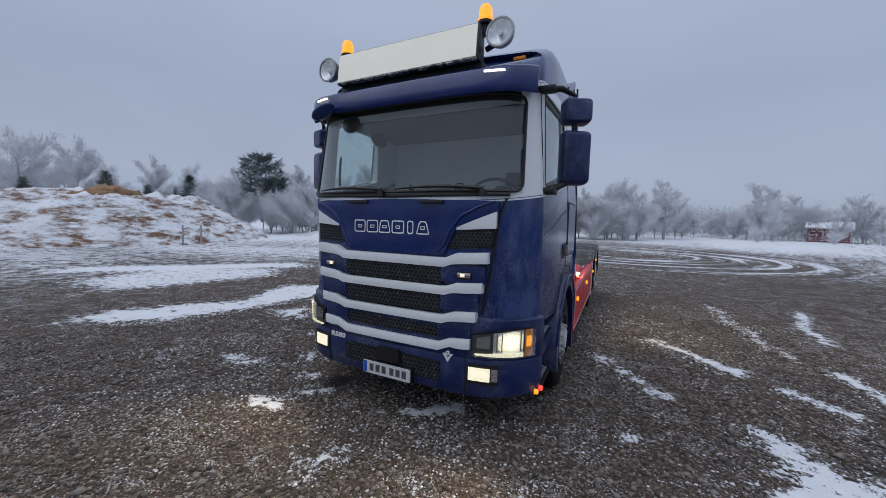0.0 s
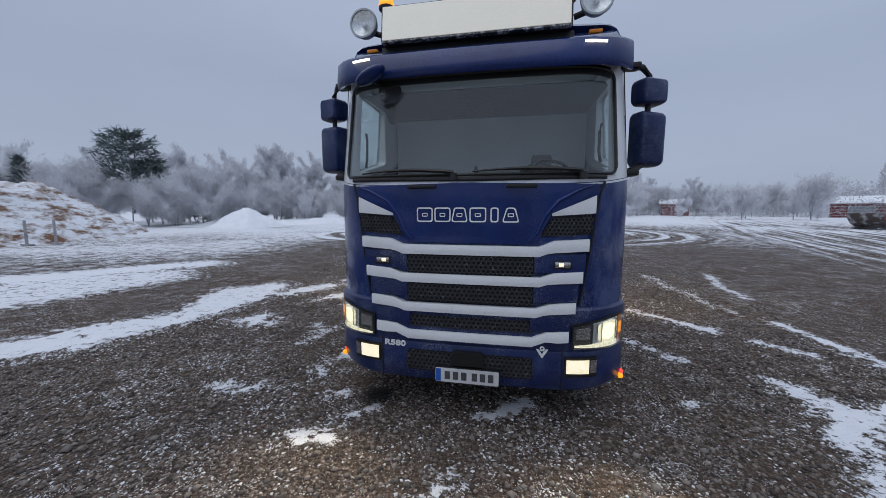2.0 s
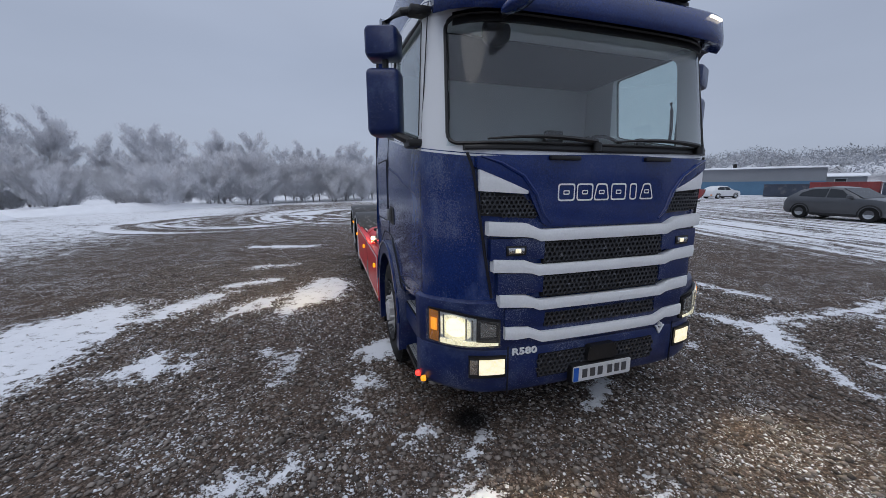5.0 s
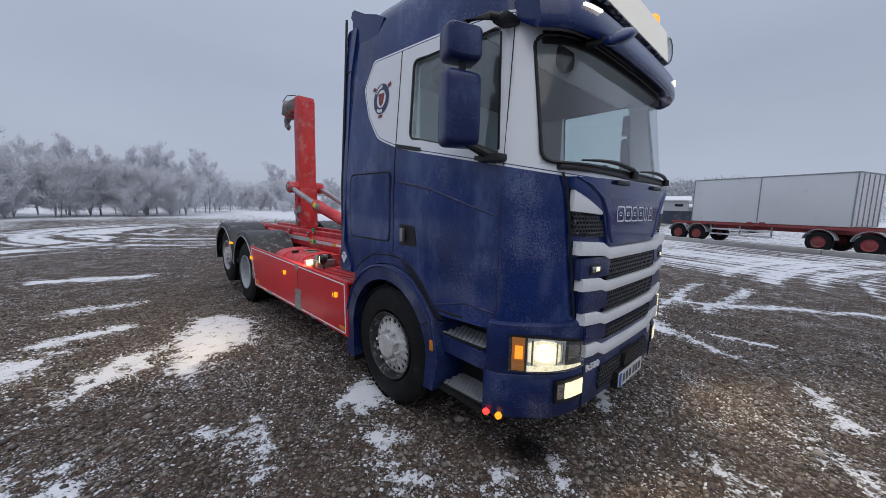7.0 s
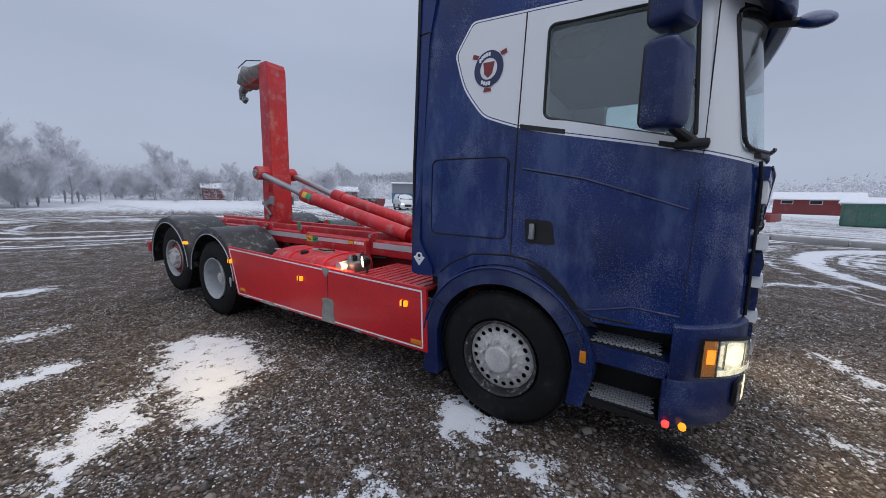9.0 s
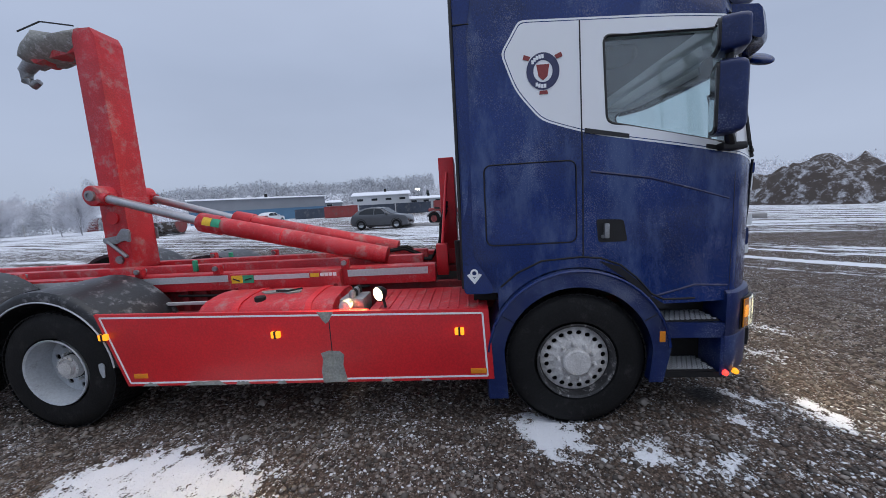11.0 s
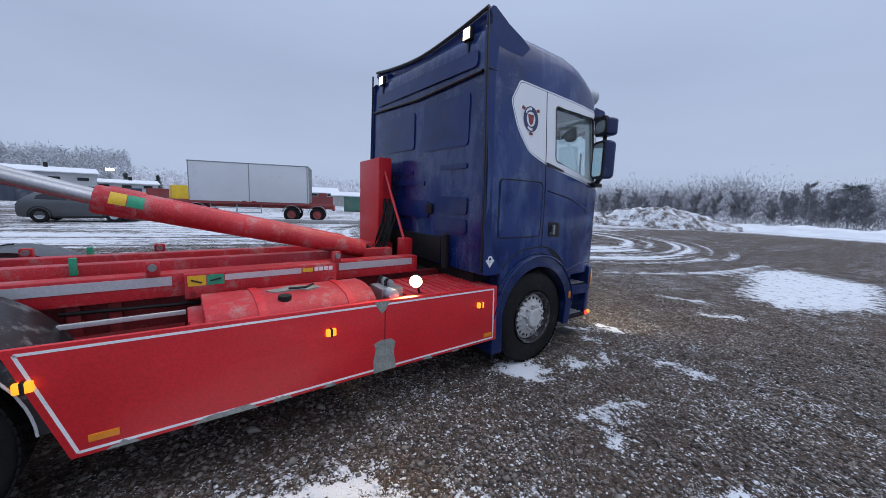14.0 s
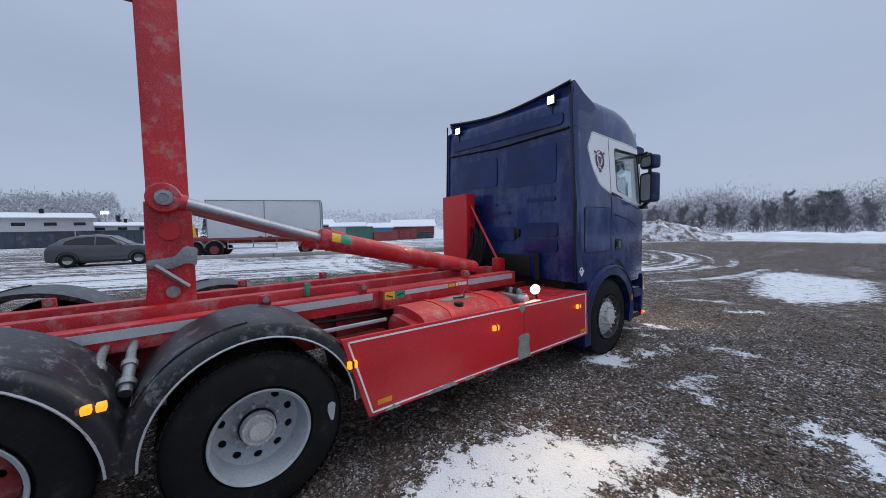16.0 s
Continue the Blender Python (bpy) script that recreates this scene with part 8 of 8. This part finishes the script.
car_shell("parked_car", "pale car standing far off by the hall", SUV, 0.86, SUV_GLASS, (-0.95, -0.22, 1.52), VAN_WHITE, (46.0, 31.0, 0), 85, (-1.36, 1.36), 0.33, 1.06)


def scoop(x, y, turn):
    """A half-round steel tipping skip on runners."""
    ob = thing("round_skip", "rusty half-round steel tipping skip", "skip", "skips beside the van", at=(x, y, 0), turn=turn)
    bm = bmesh.new()
    prof = [(1.5 * math.cos(a), 1.28 + 1.15 * math.sin(a)) for a in steps(math.pi, 2 * math.pi, 16)]
    inner = [(p * 0.95, 1.28 + (q - 1.28) * 0.95) for p, q in reversed(prof)]
    prism(prof + inner, -1.1, 1.1, "y", 0, bm)
    part("shell", bm, WOODY, ob)
    for yy in (-1.09, 1.07):
        part("end_plate", prism(prof, yy, yy + 0.03, "y"), STEEL_RED, ob)
    for yy in (-0.8, 0.8):
        part("runner", box(-1.2, 1.2, yy - 0.08, yy + 0.08, 0.0, 0.2, 0.01), STEEL, ob)


scoop(28.6, 31.4, 20)
scoop(34.2, 26.6, -10)


def hall(name, label, x, y, turn, length, depth, eaves, ridge, wall_mat, windows, band=None, door=False):
    """A low hall: walls, snowy pitched roof, window row toward its front (-y)."""
    ob = thing(name, label, "building", at=(x, y, 0), turn=turn)
    h = length / 2
    part("wall", box(-h, h, 0, depth, -0.2, eaves, 0.0), wall_mat, ob)
    for s in (-1, 1):
        part("gable", prism([(0, eaves), (depth, eaves), (depth / 2, ridge - 0.05)], *sorted((s * h, s * (h - 0.15))), "x"), wall_mat, ob)
    part("roof", prism([(-0.45, eaves - 0.05), (depth / 2, ridge), (depth + 0.45, eaves - 0.05), (depth + 0.45, eaves + 0.10), (depth / 2, ridge + 0.15), (-0.45, eaves + 0.10)], -h - 0.35, h + 0.35, "x"), SNOW, ob, "snow-covered roof")
    if band:
        part("lower_wall", box(-h - 0.03, h + 0.03, -0.05, 0.02, 0.0, eaves * 0.52), band, ob)
    for k in range(windows):
        cx = -h + length * (k + 0.5) / windows
        w = part("window", box(cx - 0.75, cx + 0.75, -0.06, 0.02, eaves * 0.68, eaves * 0.68 + 0.65, 0.01), WALL_WHITE, ob)
        part("pane", box(cx - 0.66, cx + 0.66, -0.075, -0.05, eaves * 0.68 + 0.08, eaves * 0.68 + 0.57), DARK_GLASS, w)
    if door:
        part("door", box(-1.4, 1.4, -0.05, 0.02, 0.0, min(2.8, eaves * 0.8), 0.01), WALL_GREY, ob)
    if name == "industrial_hall":
        part("chimney", box(h * 0.1, h * 0.1 + 0.5, depth * 0.4, depth * 0.4 + 0.5, ridge - 0.2, ridge + 0.75), DARK, ob)
    return ob


hall("industrial_hall", "long off-white industrial hall under a snowy roof", 75.0, 21.5, -78, 12.5, 9, 3.9, 4.7, WALL_WHITE, 4)
hall("industrial_hall", "low white annex building with snowy roof", 84.0, 12.5, -82, 9, 7, 2.7, 3.3, WALL_WHITE, 3)
hall("industrial_hall", "long grey and blue hall with flat snowy roof", 63.0, 42.0, -50, 24, 12, 4.3, 4.6, WALL_GREY, 0, WALL_BLUE)
hall("industrial_hall", "low grey store behind the yard", 80.0, 42.0, -62, 18, 9, 3.0, 3.5, WALL_GREY, 3)
hall("barn", "red wooden barn with snow on its roof", 56.0, 67.5, -40, 7, 5, 2.4, 3.5, WALL_RED, 0, None, True)
hall("shed", "small red wooden shed with white roof edge", 33.5, 80.0, -22, 5, 4, 2.4, 3.4, WALL_RED, 0)
hall("barn", "red wooden barn with wide snowy roof", 53.0, -31.0, -122, 8.0, 7, 1.7, 2.9, WALL_RED, 0)
hall("barn", "low grey-blue shed with snowy roof", 52.0, -23.5, -116, 4.0, 4, 1.6, 2.3, WALL_BLUE, 0)
hall("barn", "beige low shed with snowy roof", 58.0, -20.0, -112, 6.0, 5, 1.9, 2.5, CONCRETE, 0)
hall("barn", "long red building under a snowy roof", 76.0, -19.0, -103, 10, 7, 2.4, 3.5, WALL_RED, 3)


def container(x, y, turn, length, height, material, label):
    """An open steel container with upright ribs."""
    ob = thing("container", label, "container", at=(x, y, 0), turn=turn)
    h = length / 2
    for nm, b in (("side", (-h, h, -1.1, -1.04)), ("side", (-h, h, 1.04, 1.1)), ("end", (-h, -h + 0.06, -1.04, 1.04)), ("end", (h - 0.06, h, -1.04, 1.04))):
        part(nm, box(*b, 0.15, height), material, ob)
    part("floor", box(-h, h, -1.1, 1.1, 0.05, 0.15), material, ob)
    part("rim", box(-h - 0.04, h + 0.04, -1.15, -1.02, height - 0.06, height + 0.06, 0.01), material, ob)
    part("load", box(-h + 0.08, h - 0.08, -1.02, 1.02, height - 0.25, height - 0.12), SNOW, ob, "snow lying inside")
    for k in range(int(length / 0.7) + 1):
        cx = -h + 0.05 + k * (length - 0.1) / int(length / 0.7)
        part("rib", box(cx - 0.05, cx + 0.05, -1.17, -1.10, 0.12, height, 0.01), material, ob)
    part("runner", box(-h, h, -0.6, -0.45, 0, 0.06), material, ob)
    part("runner", box(-h, h, 0.45, 0.6, 0, 0.06), material, ob)


container(56, 24.0, -72, 5.5, 1.9, STEEL_RED, "faded red open container with ribs")
container(57, 18.0, -74, 6.0, 1.8, STEEL_NAVY, "dark blue open container with ribs")
container(58, 11.8, -78, 6.0, 1.8, STEEL_NAVY, "dark blue open container with ribs")
container(59, 5.5, -80, 5.5, 1.9, STEEL_RED, "faded red open container with ribs")
container(60, 31.0, -64, 6.0, 1.7, STEEL_NAVY, "dark blue open container with ribs")
container(38, -13.0, -112, 3.2, 1.75, STEEL_GREEN, "faded green open container")
container(36, -15.5, -112, 2.8, 1.1, STEEL_RED, "low faded red open container")
container(37, -19.0, -112, 3.0, 1.25, STEEL_RED, "low faded red open container")
container(38, -22.5, -112, 3.0, 0.9, STEEL_NAVY, "low dark open container")
# flat timber and machinery beyond the trailer
digger = thing("yard_machine", "old red and yellow yard machine", "machine", at=(40, 4.5, 0), turn=10)
part("chassis", box(-1.2, 1.2, -2.5, 2.5, 0.5, 1.0, 0.08), STEEL_RED, digger)
part("cabin", prism(rounded([(-0.6, 1.0), (0.9, 1.0), (0.8, 2.3), (-0.4, 2.3)], 0.1), -0.8, 0.8, "x", 0.05), YELLOW, digger)
for yy in (-1.6, 1.6):
    for xx in (-1.1, 1.1):
        small_wheel(digger, xx, yy, 0.55, 0.35, RIM_DARK, -1 if xx < 0 else 1)
flood = thing("floodlight_mast", "tall mast with a lit floodlight", "lamp", at=(92, 15.5, 0))
part("pole", tube([(0, 0, 0), (0, 0, 5.3)], [0.12, 0.07], 8), STEEL, flood)
part("lamp_head", box(-0.25, 0.25, -0.5, 0.5, 5.2, 5.65, 0.05), STEEL, flood)
part("lamp_face", box(-0.29, -0.25, -0.62, 0.62, 5.12, 5.6), FLOOD, flood)
# two marker posts by the mound and a wire fence at the far edge
for dx in (0.0, 1.0):
    post = thing("marker_post", "weathered wooden post before the mound", "post", "posts by the mound", at=(-21.4 + 0.5 * dx, 9.3 + 0.75 * dx, 0))
    part("stake", tube([(0, 0, -0.1), (0.02, 0, 1.15)], [0.06, 0.05], 8), BARK, post)
    part("foot", box(-0.3, 0.3, -0.1, 0.1, 0, 0.07, 0.01), BARK, post)
fence = thing("wire_fence", "pale wire fence along the far yard edge", "fence", at=(0, 0, 0))
for k in range(20):
    x, y = 22 + 2.9 * k, 77 - 0.9 * k
    part("post", tube([(x, y, 0), (x, y, 1.9)], 0.06, 6), CONCRETE, fence)
for z in (0.4, 0.9, 1.4, 1.85):
    part("wire", tube([(22, 77, z), (22 + 2.9 * 19, 77 - 0.9 * 19, z)], 0.02, 4), RIM, fence)
